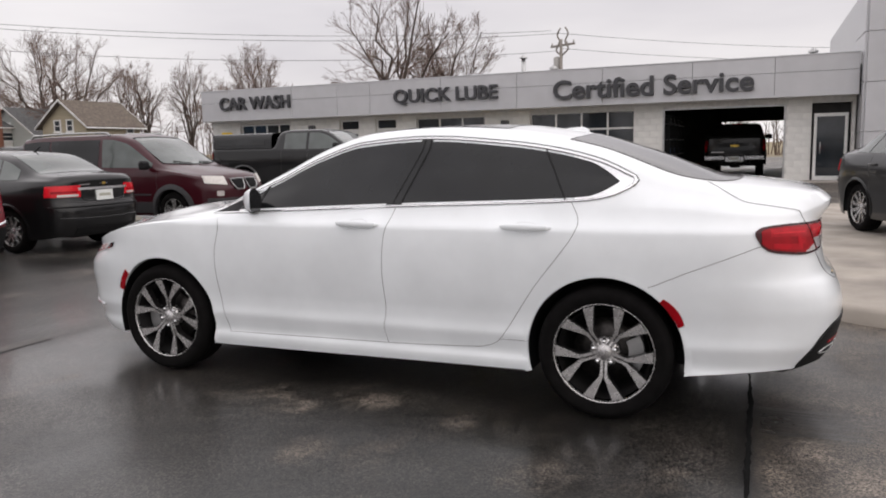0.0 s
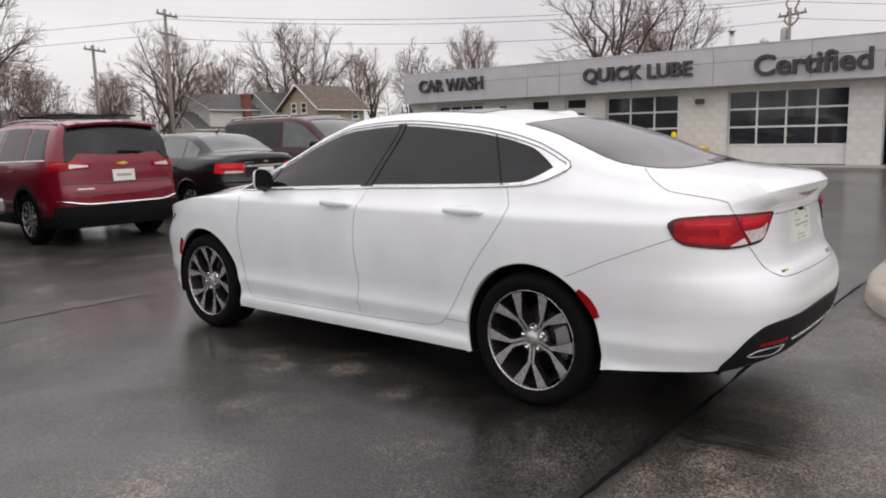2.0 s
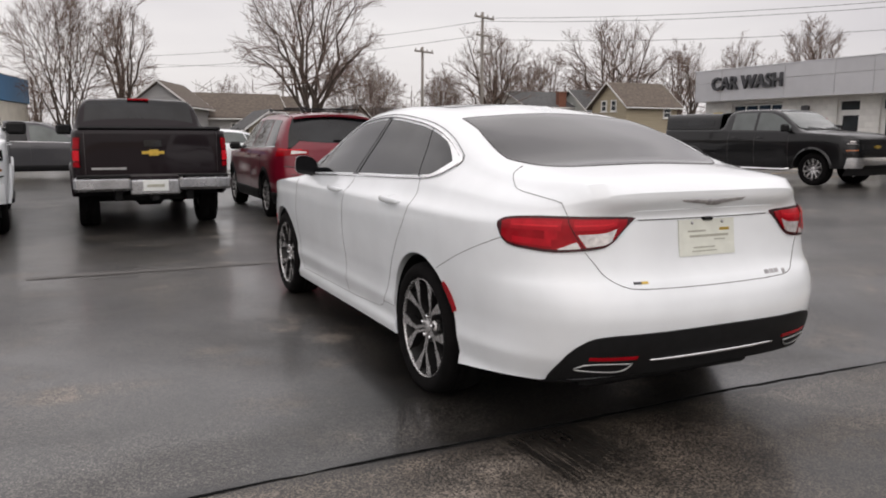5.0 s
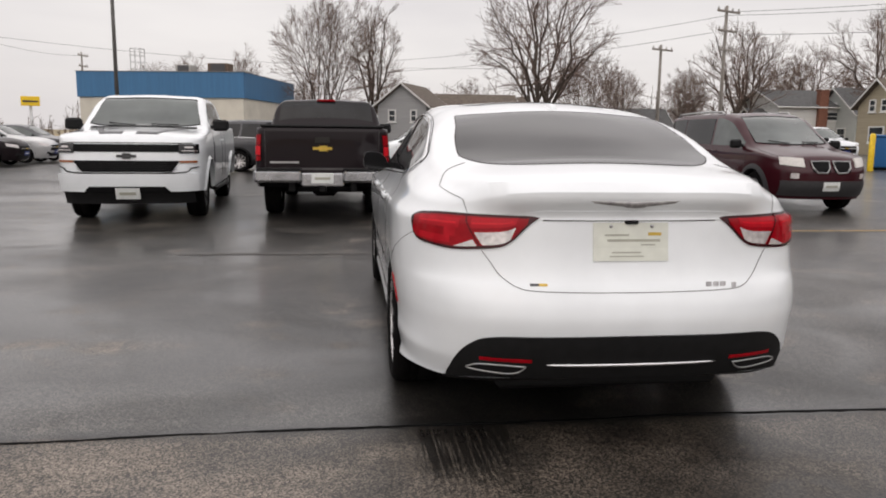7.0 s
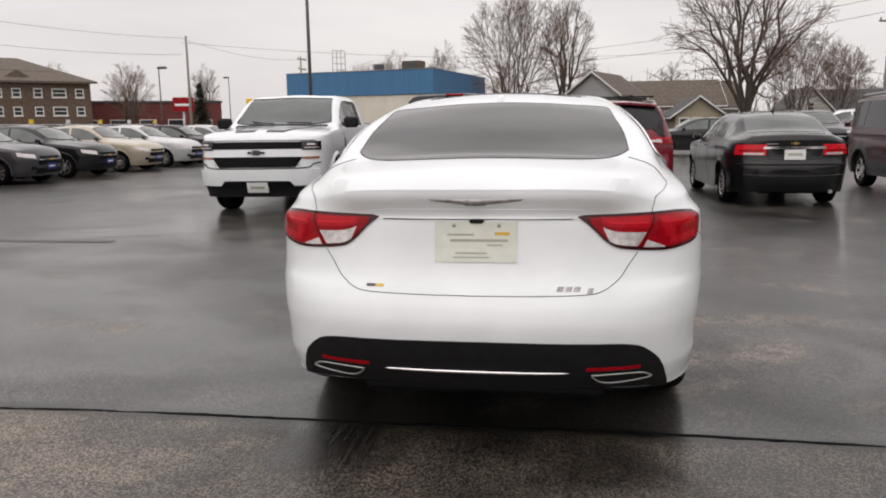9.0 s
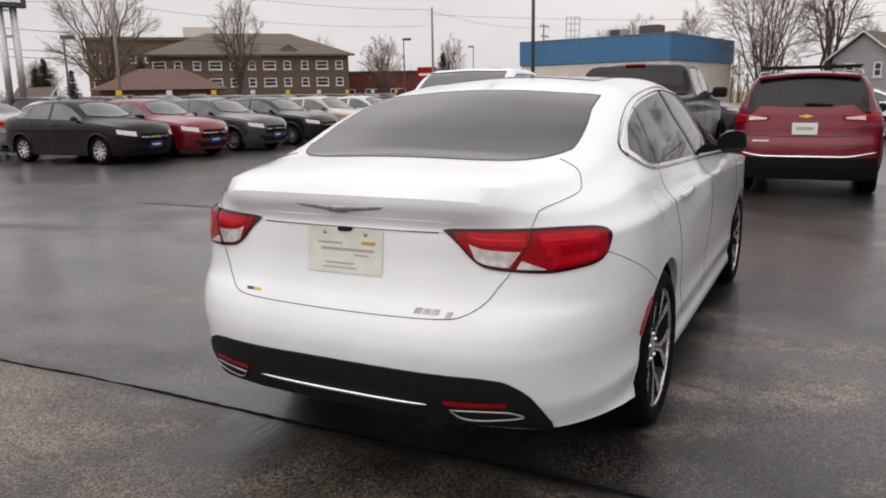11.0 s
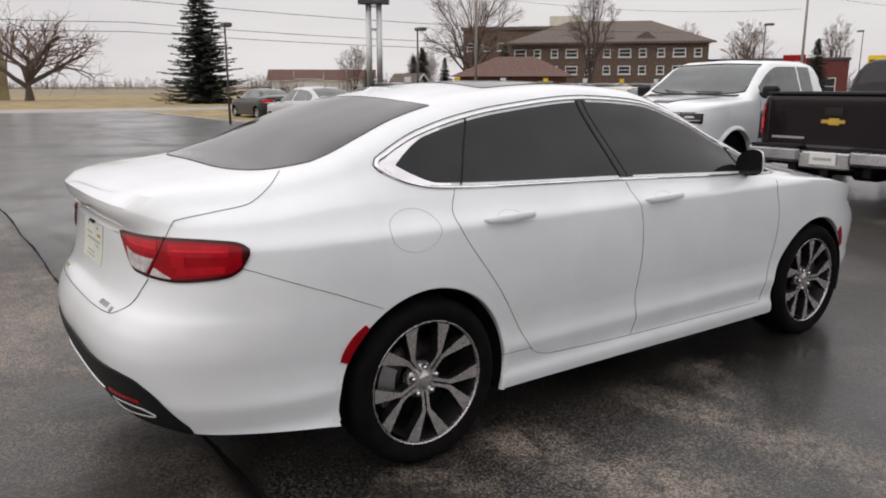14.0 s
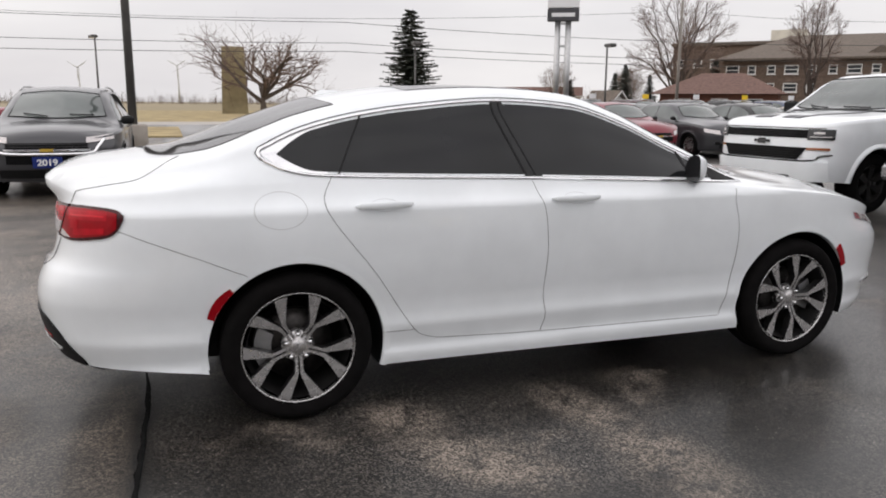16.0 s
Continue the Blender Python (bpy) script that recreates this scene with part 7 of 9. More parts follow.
def garage_door(y0, y1, cols, rows, z_glass, z0=0.17, z1=2.45):
    """An overhead door with rows of panes above a plain lower panel."""
    d = part("garage_door", Geo().box(WX + 0.16, WX + 0.2, y0, y1, z0, z_glass).mesh("garage_door", WHITE_TRIM), bld, "overhead door with white panels and glass panes")
    pw, ph = (y1 - y0) / cols, (z1 - z_glass) / rows
    for i in range(cols + 1):
        part("mullion", Geo().box(WX + 0.14, WX + 0.2, max(y0, y0 + i * pw - 0.03), min(y1, y0 + i * pw + 0.03), z_glass, z1, 0.005).mesh("mullion", WHITE_TRIM), d)
    for j in range(rows + 1):
        part("rail", Geo().box(WX + 0.135, WX + 0.195, y0, y1, z_glass + j * ph - 0.03, z_glass + j * ph + 0.03, 0.005).mesh("rail", WHITE_TRIM), d)
    for i in range(cols):
        for j in range(rows):
            part("pane", Geo().box(WX + 0.165, WX + 0.175, y0 + i * pw + 0.03, y0 + (i + 1) * pw - 0.03, z_glass + j * ph + 0.03, z_glass + (j + 1) * ph - 0.03).mesh("pane", DOOR_GLASS), d)
    part("door_seal", Geo().box(WX + 0.15, WX + 0.2, y0, y1, z0 - 0.01, z0 + 0.03).mesh("door_seal", BLACK_PLASTIC), d)


garage_door(3.12, 6.58, 4, 3, 0.78)
garage_door(8.22, 10.85, 3, 3, 0.80)
garage_door(16.25, 18.6, 4, 1, 1.95)
for y0, y1 in ((11.65, 12.5), (13.2, 14.02)):
    d = part("door", Geo().box(WX + 0.14, WX + 0.19, y0, y0 + 0.12, 0.17, 2.1).box(WX + 0.14, WX + 0.19, y1 - 0.12, y1, 0.17, 2.1).box(WX + 0.14, WX + 0.19, y0 + 0.12, y1 - 0.12, 0.17, 0.42).box(WX + 0.14, WX + 0.19, y0 + 0.12, y1 - 0.12, 1.98, 2.1).mesh("door", WHITE_TRIM), bld, "white door with a tall pane")
    part("pane", Geo().box(WX + 0.155, WX + 0.165, y0 + 0.12, y1 - 0.12, 0.42, 1.98).mesh("pane", DOOR_GLASS), d)
    part("handle", Geo().tube([(WX + 0.1, y0 + 0.1, 1.0), (WX + 0.1, y0 + 0.1, 1.25)], 0.012, 6).mesh("handle", STEEL, True), d)
    door_frame(bld, "door_frame", y0, y1, 0.17, 2.5, WX + 0.1, 0.05)
    part("transom", Geo().box(WX + 0.155, WX + 0.165, y0 + 0.05, y1 - 0.05, 2.16, 2.45).mesh("transom", DOOR_GLASS), bld)
    part("transom_bar", Geo().box(WX + 0.12, WX + 0.18, y0 + 0.05, y1 - 0.05, 2.1, 2.16).mesh("transom_bar", WHITE_TRIM), bld)
# the open bay, its frame and what stands in it
door_frame(bld, "bay_frame", -1.35, 2.22, 0.17, 2.45, WX + 0.02, 0.05, 0.12, STEEL)
# bay walls in near black, their shade put into the colour
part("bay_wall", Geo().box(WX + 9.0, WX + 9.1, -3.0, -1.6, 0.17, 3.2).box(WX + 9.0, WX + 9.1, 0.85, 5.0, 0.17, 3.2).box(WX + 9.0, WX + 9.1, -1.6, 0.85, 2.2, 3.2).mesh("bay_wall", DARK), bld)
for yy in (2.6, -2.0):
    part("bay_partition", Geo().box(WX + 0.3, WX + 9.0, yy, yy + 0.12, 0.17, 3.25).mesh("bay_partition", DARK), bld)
for k in range(4):
    rk = thing("shop_shelf", pose(WX + 1.2 + 1.3 * k, 2.3, 0.175), "dark steel shelf with boxes in the open bay", "shelf", "shelves in the bay")
    for j in range(4):
        part("shelf_board", Geo().box(-0.5, 0.5, -0.25, 0.2, 0.3 + 0.5 * j, 0.33 + 0.5 * j).mesh("shelf_board", STEEL), rk)
        part("box", Geo().box(-0.4 + 0.1 * j, 0.1, -0.2, 0.15, 0.332 + 0.5 * j, 0.55 + 0.5 * j, 0.01).mesh("box", (AMBER, BLUE_SIGN, RED_DARK, PLATE)[j]), rk)
    for sx in (-0.5, 0.48):
        part("upright", Geo().box(sx, sx + 0.03, -0.25, 0.2, 0, 2.1).mesh("upright", BLACK_PLASTIC), rk)
# glazed entry beside the tall block
d = part("door", Geo().box(WX + 0.08, WX + 0.14, -3.02, -2.94, 0.17, 2.15).box(WX + 0.08, WX + 0.14, -2.2, -2.12, 0.17, 2.15).box(WX + 0.08, WX + 0.14, -2.94, -2.2, 2.05, 2.15).box(WX + 0.08, WX + 0.14, -2.94, -2.2, 0.17, 0.3).mesh("door", WHITE_TRIM), bld, "glazed entry door with a pale frame")
part("pane", Geo().box(WX + 0.1, WX + 0.11, -2.94, -2.2, 0.3, 2.05).mesh("pane", DOOR_GLASS), d)
part("handle", Geo().tube([(WX + 0.04, -2.3, 0.95), (WX + 0.04, -2.3, 1.3)], 0.015, 6).mesh("handle", STEEL, True), d)
# dark sheet added behind the entry glass for the unlit room
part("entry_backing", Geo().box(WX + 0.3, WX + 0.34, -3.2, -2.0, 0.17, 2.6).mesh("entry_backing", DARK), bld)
# wall lamps, hose box, signs
for y, z in ((7.45, 2.18), (15.2, 2.25)):
    lm = part("wall_lamp", Geo().box(WX - 0.16, WX - 0.002, y - 0.14, y + 0.14, z - 0.08, z + 0.1, 0.03).mesh("wall_lamp", GRAPHITE), bld, "dark wall lamp")
    part("lamp_glass", Geo().box(WX - 0.14, WX - 0.03, y - 0.11, y + 0.11, z - 0.095, z - 0.075, 0.005).mesh("lamp_glass", CLEAR_LENS), lm)
part("wall_sign", Geo().box(WX - 0.03, WX - 0.002, 14.7, 15.9, 1.75, 2.0, 0.006).mesh("wall_sign", BLUE_SIGN), bld, "small blue wall sign")
part("wall_sign", Geo().box(WX - 0.03, WX - 0.002, 14.35, 14.65, 1.6, 1.9, 0.006).mesh("wall_sign", RED_LENS), bld, "small red wall sign")
part("wall_sign", Geo().box(WX - 0.03, WX - 0.002, 19.0, 19.5, 1.8, 2.2, 0.006).mesh("wall_sign", YELLOW_POST), bld, "small yellow wall sign")
# tall showroom block at the corner
tall = thing("showroom_block", pose(0, 0, 0), "taller showroom block clad in grey metal panels", "building")
part("core", Geo().box(WX - 1.0, WX + 12, -30, Y_CORNER - 0.1, 0.0, 5.6).mesh("core", PANEL), tall)
for i in range(9):
    for j in range(4):
        part("panel", Geo().box(WX - 1.06, WX - 1.0, Y_CORNER - 0.1 - 3.0 * (i + 1) + 0.01, Y_CORNER - 0.1 - 3.0 * i - 0.01, 0.2 + 1.36 * j + 0.008, 0.2 + 1.36 * (j + 1) - 0.008, 0.006).mesh("panel", PANEL), tall)
for j in range(4):
    part("panel", Geo().box(WX - 0.99, WX + 1.4, Y_CORNER - 0.1, Y_CORNER - 0.04, 0.2 + 1.36 * j + 0.008, 0.2 + 1.36 * (j + 1) - 0.008, 0.006).mesh("panel", PANEL), tall)
part("canopy", Geo().box(WX - 1.9, WX - 1.0, -30, Y_CORNER - 1.2, 4.3, 4.9, 0.01).mesh("canopy", PANEL), tall)
for i in range(6):
    wn_ = part("window", Geo().box(WX - 1.11, WX - 1.05, -6.4 - 3.0 * i, -4.4 - 3.0 * i, 1.2, 3.4, 0.006).mesh("window", WHITE_TRIM), tall)
    part("pane", Geo().box(WX - 1.125, WX - 1.1, -6.3 - 3.0 * i, -4.5 - 3.0 * i, 1.3, 3.3).mesh("pane", DOOR_GLASS), wn_)
# roof things
for x, y, h in ((26, 8.4, 1.5), (25, 6.9, 0.9), (28, 3.0, 0.7), (24, -2.2, 0.8)):
    v_ = thing("roof_vent", pose(x, y, 3.5), "grey metal vent pipe on the flat roof", "vent")
    part("pipe", Geo().tube([(0, 0, 0), (0, 0, h)], 0.09, 10).mesh("pipe", STEEL, True), v_)
    part("cap", Geo().lathe([(0, h + 0.12), (0.16, h), (0.16, h - 0.05)], 12, "z").mesh("cap", STEEL, True), v_)
# posts and bin
for y in (10.95, 7.95):
    ps = thing("bollard", pose(WX - 0.9, y, 0.17), "yellow painted steel bollard by the garage door", "bollard", "yellow bollards")
    part("post", Geo().lathe([(0.085, 0), (0.085, 1.0), (0.06, 1.06), (0, 1.08)], 16, "z").mesh("post", YELLOW_POST, True), ps)
    part("foot", Geo().lathe([(0.14, 0), (0.14, 0.015), (0.085, 0.03)], 16, "z").mesh("foot", YELLOW_POST, True), ps)
ps = thing("bollard", pose(POST_X, 21.0, ground_z(POST_X, 21.0)), "yellow painted steel bollard beside a blue bin", "bollard", "yellow bollards")
part("post", Geo().lathe([(0.1, 0), (0.1, 1.25), (0.07, 1.31), (0, 1.33)], 16, "z").mesh("post", YELLOW_POST, True), ps)
wb_ = thing("waste_bin", pose(POST_X + 1.55, 22.0, ground_z(POST_X + 1.5, 22.0), 0, 0, 15), "large blue steel waste bin near the building", "bin")
part("tub", Geo().box(-0.6, 0.6, -0.5, 0.5, 0.08, 1.2, 0.04).mesh("tub", BLUE_SIGN), wb_)
part("lid", Geo().box(-0.64, 0.64, -0.54, 0.54, 1.2, 1.28, 0.03).mesh("lid", BLUE_SIGN), wb_)
for q in (-0.45, 0.45):
    part("foot", Geo().box(q - 0.06, q + 0.06, -0.4, 0.4, 0.0, 0.08, 0.01).mesh("foot", BLACK_PLASTIC), wb_)
bn = thing("grit_bin", pose(WX - 0.7, 7.3, 0.17) @ Matrix.Diagonal((0.9, 0.8, 1.0, 1)), "yellow plastic grit bin beside the wall", "bin")
o = [(-0.28, -0.4), (0.28, -0.4), (0.28, 0.4), (-0.28, 0.4)]
g = Geo().add([(x * 0.85, y * 0.88, 0.0) for x, y in o] + [(x, y, 0.5) for x, y in o], [(0, 1, 2, 3), (4, 5, 6, 7)] + [(i, (i + 1) % 4, 4 + (i + 1) % 4, 4 + i) for i in range(4)])
part("tub", g.mesh("tub", YELLOW_POST), bn)
part("lid", Geo().box(-0.32, 0.32, -0.44, 0.44, 0.5, 0.58, 0.03).mesh("lid", YELLOW_POST), bn)


# ---------- rows of parked cars ----------
FAR_CRUZE = dict(CRUZE_SPEC, detail=0, plates=(("f", 0.0, 0.44, 0.34, 0.14, BLUE_PLATE),))
far_cars = {}


def row_car(kind, paint_, x, y, rz, label, group, sticker=False, s=1.0, sz=1.0):
    """One car of the rows; the first of its kind and colour is built, later ones are copies."""
    key = (kind, paint_.name)
    m = at(x, y, rz) @ Matrix.Diagonal((s, s, s * sz, 1))
    if key not in far_cars:
        if kind == "saloon":
            far_cars[key] = vehicle("car", CRUZE, paint_, pose(0, 0, 0), label, "car", FAR_CRUZE, group)
        else:
            far_cars[key] = suv("car", paint_, pose(0, 0, 0), label, False, group, front_plate=True, detail=0)
        far_cars[key].matrix_basis = m
        ob = far_cars[key]
    else:
        ob = copy_thing(far_cars[key], m)
        tagged(ob, label)
    return ob


G1 = "saloons in the sales row"
for paint_, y, word in ((BROWN_PAINT, 9.4, "dark brown"), (RED_PAINT, 11.3, "red"), (GREY_PAINT, 13.7, "grey"), (BLACK_PAINT, 16.25, "black"), (BEIGE_PAINT, 18.95, "beige"), (SILVER_PAINT, 21.7, "silver"), (BROWN_PAINT, 24.45, "dark brown"), (SILVER_PAINT, 27.2, "silver"), (GREY_PAINT, 30.0, "grey")):
    row_car("saloon", paint_, -15.9, y, -90, word + " four-door saloon in the sales row", G1)
G2 = "cars in the second sales row"
for paint_, y, word, kind in ((SILVER_PAINT, 9.5, "silver", "saloon"), (SILVER_PAINT, 12.1, "silver", "saloon"), (BLACK_PAINT, 14.8, "black", "saloon"), (BLUE_PAINT, 17.5, "dark blue", "saloon"), (RED_PAINT, 20.2, "red", "saloon"), (GREY_PAINT, 23.0, "grey", "saloon"), (BLACK_PAINT, 26.0, "black", "saloon"), (SILVER_PAINT, 29.0, "silver", "saloon")):
    row_car(kind, paint_, -18.3, y, 90, word + " saloon parked back to back with the front row", G2)
G3 = "sport utility cars in the far row"
for i, (paint_, word) in enumerate(((BLACK_PAINT, "black"), (MAROON, "maroon"), (GREY_PAINT, "grey"), (BLACK_PAINT, "black"), (BLUE_PAINT, "dark blue"), (GREY_PAINT, "grey"), (BLACK_PAINT, "black"), (BROWN_PAINT, "dark brown"), (BLACK_PAINT, "black"), (MAROON, "maroon"))):
    c = row_car("suv", paint_, -28.6 + 0.15 * i, 18.0 + 2.8 * i, -90, word + " sport utility car with a sale sticker", G3)
    st = thing("sale_sticker", at(-27.4 + 0.15 * i, 18.0 + 2.8 * i + 0.4, 0) @ pose(0, 0, 1.6, 0, 0, 0), "white and yellow sale flag on a car roof", "flag", "sale flags")
    part("flag", Geo().box(-0.02, 0.02, -0.34, 0.0, 0.08, 0.3, 0.005).mesh("flag", YELLOW_POST if i % 2 else LETTER_WHITE), st)
    part("stem", Geo().tube([(0, 0, -0.1), (0, 0, 0.36)], 0.012, 5).mesh("stem", STEEL), st)
row_car("saloon", BLACK_PAINT, -30.0, 12.6, 90, "low black coupe at the edge of the lot", "", s=1.02, sz=0.92)
row_car("saloon", RED_PAINT, -33.0, -6.5, 0, "red car at the far edge of the lot", "")
big = suv("car", GREY_PAINT, pose(-11.9, -2.15, 0.0, 0, 0, -90) @ Matrix.Diagonal((1.07, 1.08, 0.99, 1)), "dark grey sport utility car with a blue year plate", front_plate=True)
bar = curve_pts([(-0.7, 0.86), (-0.62, 0.74), (-0.52, 0.655), (0.0, 0.645), (0.52, 0.655), (0.62, 0.74), (0.7, 0.86)], 4)
part("grille_surround", Geo().tube([(x, SUV.front(x, z) + 0.02, z) for x, z in bar], 0.024, 8).mesh("grille_surround", CHROME, True), big, "broad chrome grille surround")
for k in range(4):
    part("grille_slat", Geo().tube([(x, SUV.front(x, 0.68 + 0.035 * k) + 0.012, 0.68 + 0.035 * k) for x in np.linspace(-0.5, 0.5, 9)], 0.005, 5).mesh("grille_slat", GREY_PLASTIC), big)
for ch in list(big.children):
    if ch.name.startswith("number_plate"):
        for sub in list(ch.children):
            bpy.data.objects.remove(sub)
        cu = bpy.data.curves.new("year", "FONT")
        cu.body, cu.extrude, cu.size, cu.align_x, cu.offset = "2019", 0.003, 0.125, "CENTER", 0.004
        tmp = bpy.data.objects.new("year", cu)
        scene.collection.objects.link(tmp)
        me = bpy.data.meshes.new_from_object(tmp.evaluated_get(bpy.context.evaluated_depsgraph_get()))
        bpy.data.objects.remove(tmp)
        me.materials.clear()
        me.materials.append(LETTER_WHITE)
        part("lettering", me, ch, "white numerals 2019", pose(0, SUV.front(0, 0.53) + 0.028, 0.487, 90, 0, 180))
# cars behind the parked row and by the kerb
G4 = "cars beyond the parked row"
for kind, paint_, x, y, rz, word in (("saloon", WHITE, 2.6, 21.5, 90, "white"), ("suv", GREY_PAINT, 9.9, 28.3, 180, "grey"), ("suv", WHITE, 14.0, 32.0, 75, "white"), ("saloon", RED_PAINT, 13.8, 29.0, 90, "red"), ("suv", BLACK_PAINT, 15.5, 24.5, 180, "black"), ("saloon", WHITE, 13.0, 21.0, 180, "white"), ("suv", WHITE, 20.5, 30.5, 180, "white"), ("saloon", BLACK_PAINT, 7.2, 28.0, 90, "black")):
    row_car(kind, paint_, x, y, rz, word + " car parked beyond the first row", G4)
row_car("saloon", BLACK_PAINT, 7.2, -2.7, 110, "black saloon parked on the concrete apron", "").location.z = 0.132


# ---------- houses and other buildings ----------
SIDING_BEIGE = mat("beige_siding", (0.36, 0.31, 0.22), 0.75, vary=0.1, scale=3, bump=0.3, bump_scale=8, stretch=(0.2, 0.2, 6))
SIDING_WHITE = mat("white_siding", (0.62, 0.62, 0.60), 0.7, vary=0.06, scale=3, bump=0.3, bump_scale=8, stretch=(0.2, 0.2, 6))
SIDING_GREY = mat("grey_siding", (0.34, 0.34, 0.34), 0.75, vary=0.08, scale=3, bump=0.3, bump_scale=8, stretch=(0.2, 0.2, 6))
SIDING_GREEN = mat("pale_grey_green_siding", (0.42, 0.44, 0.42), 0.75, vary=0.08, scale=3, bump=0.3, bump_scale=8, stretch=(0.2, 0.2, 6))
SHINGLE = mat("brown_shingles", (0.13, 0.105, 0.085), 0.9, vary=0.25, scale=5, bump=0.5, bump_scale=14)
SHINGLE_GREY = mat("grey_shingles", (0.10, 0.10, 0.10), 0.9, vary=0.25, scale=5, bump=0.5, bump_scale=14)
RED_SHINGLE = mat("red_brown_shingles", (0.14, 0.08, 0.065), 0.9, vary=0.25, scale=5, bump=0.5, bump_scale=14)
BRICK_RED = mat("red_brown_brick", (0.20, 0.085, 0.055), 0.85, vary=0.2, scale=8, bump=0.4, bump_scale=30)
BRICK_DARK = mat("dark_brown_brick", (0.125, 0.088, 0.066), 0.85, vary=0.25, scale=4, bump=0.4, bump_scale=30)
WINDOW_GLASS = mat("house_window_glass", (0.03, 0.035, 0.04), 0.06, vary=0.3, scale=1.5)
BLUE_CLAD = mat("blue_metal_cladding", (0.045, 0.165, 0.33), 0.5, vary=0.08, scale=1.5, bump=0.3, bump_scale=4, stretch=(4, 4, 0.2))
CREAM = mat("cream_render", (0.66, 0.62, 0.53), 0.8, vary=0.08, scale=1.0, bump=0.1)
RED_FRONT = mat("dark_red_shopfront", (0.13, 0.028, 0.026), 0.7, vary=0.15, scale=2)
TAN_STONE = mat("tan_weathered_concrete", (0.30, 0.25, 0.15), 0.9, vary=0.2, scale=1.2, bump=0.4, bump_scale=10)
UNIT = mat("roof_unit_metal", (0.38, 0.37, 0.35), 0.5, 0.3, vary=0.15, scale=3)


def window(parent, x, y, z, w, h, face, material=WHITE_TRIM):
    """A window on a wall; face: 'x-', 'x+', 'y-' or 'y+'. It stands a little proud, with frame, sill and a cross bar."""
    s = -1 if face[1] == "-" else 1
    def bx(a0, a1, z0, z1, d0, d1):
        lo, hi = sorted((s * d0, s * d1))
        return (x + lo, x + hi, y + a0, y + a1, z0, z1) if face[0] == "x" else (x + a0, x + a1, y + lo, y + hi, z0, z1)
    f = Geo()
    t = 0.09
    f.box(*bx(-w / 2, -w / 2 + t, z, z + h, 0.0, 0.07)).box(*bx(w / 2 - t, w / 2, z, z + h, 0.0, 0.07)).box(*bx(-w / 2 + t, w / 2 - t, z + h - t, z + h, 0.0, 0.07)).box(*bx(-w / 2 + t, w / 2 - t, z, z + t, 0.0, 0.07)).box(*bx(-w / 2 + t, w / 2 - t, z + h / 2 - 0.03, z + h / 2 + 0.03, 0.0, 0.06))
    wn_ = part("window", f.mesh("window", material), parent)
    part("pane", Geo().box(*bx(-w / 2 + t, w / 2 - t, z + t, z + h - t, 0.0, 0.03)).mesh("pane", WINDOW_GLASS), wn_)
    part("sill", Geo().box(*bx(-w / 2 - 0.06, w / 2 + 0.06, z - 0.07, z - 0.002, 0.0, 0.11)).mesh("sill", material), wn_)


def house(x, y, rz, w, d, wall_h, peak, siding, roofing, label, windows=(), chimney=None, over=0.35, z=0.0):
    """A gabled house: w along its x (the ridge's way), d along y, gables at the x ends."""
    h = thing("house", pose(x, y, z, 0, 0, rz), label, "house")
    g = Geo()
    pr = [(-d / 2, 0), (d / 2, 0), (d / 2, wall_h), (0, peak), (-d / 2, wall_h)]
    g.add([(-w / 2, a, b) for a, b in pr] + [(w / 2, a, b) for a, b in pr], [(4, 3, 2, 1, 0), (5, 6, 7, 8, 9)] + [(i, (i + 1) % 5, 5 + (i + 1) % 5, 5 + i) for i in range(5)])
    part("wall", g.mesh("wall", siding), h)
    sl = (peak - wall_h) / (d / 2)
    for s in (-1, 1):
        r = Geo()
        e = d / 2 + over
        pts = [(0, peak + 0.02), (s * e, peak - sl * e + 0.02), (s * e, peak - sl * e + 0.2), (0, peak + 0.2)]
        r.add([(-w / 2 - over, a, b) for a, b in pts] + [(w / 2 + over, a, b) for a, b in pts], [(0, 1, 2, 3), (7, 6, 5, 4)] + [(i, (i + 1) % 4, 4 + (i + 1) % 4, 4 + i) for i in range(4)])
        part("roof", r.mesh("roof", roofing), h)
        part("gutter", Geo().tube([(-w / 2 - over, s * (e + 0.04), peak - sl * e + 0.06), (w / 2 + over, s * (e + 0.04), peak - sl * e + 0.06)], 0.06, 6).mesh("gutter", WHITE_TRIM), h)
        for ex in (-1, 1):
            bb = Geo().add([(ex * (w / 2 + over + 0.005), 0, peak + 0.2), (ex * (w / 2 + over + 0.005), s * e, peak - sl * e + 0.2), (ex * (w / 2 + over + 0.005), s * e, peak - sl * e + 0.07), (ex * (w / 2 + over + 0.005), 0, peak + 0.07)], [(0, 1, 2, 3)])
            bb.add([(ex * (w / 2 + over + 0.04), p[1], p[2]) for p in bb.v[:4]], [(0, 1, 2, 3)])
            bb.f += [(i, (i + 1) % 4, 4 + (i + 1) % 4, 4 + i) for i in range(4)]
            part("barge_board", bb.mesh("barge_board", WHITE_TRIM), h)
    for face, a, zz, ww, hh in windows:
        px, py = (-w / 2, a) if face == "x-" else (w / 2, a) if face == "x+" else (a, -d / 2) if face == "y-" else (a, d / 2)
        window(h, px, py, zz, ww, hh, face)
    if chimney:
        cx, cy, ch = chimney
        part("chimney", Geo().box(cx - 0.4, cx + 0.4, cy - 0.3, cy + 0.3, 0.5, ch, 0.02).box(cx - 0.46, cx + 0.46, cy - 0.36, cy + 0.36, ch, ch + 0.12, 0.02).mesh("chimney", BRICK_RED), h)
    return h


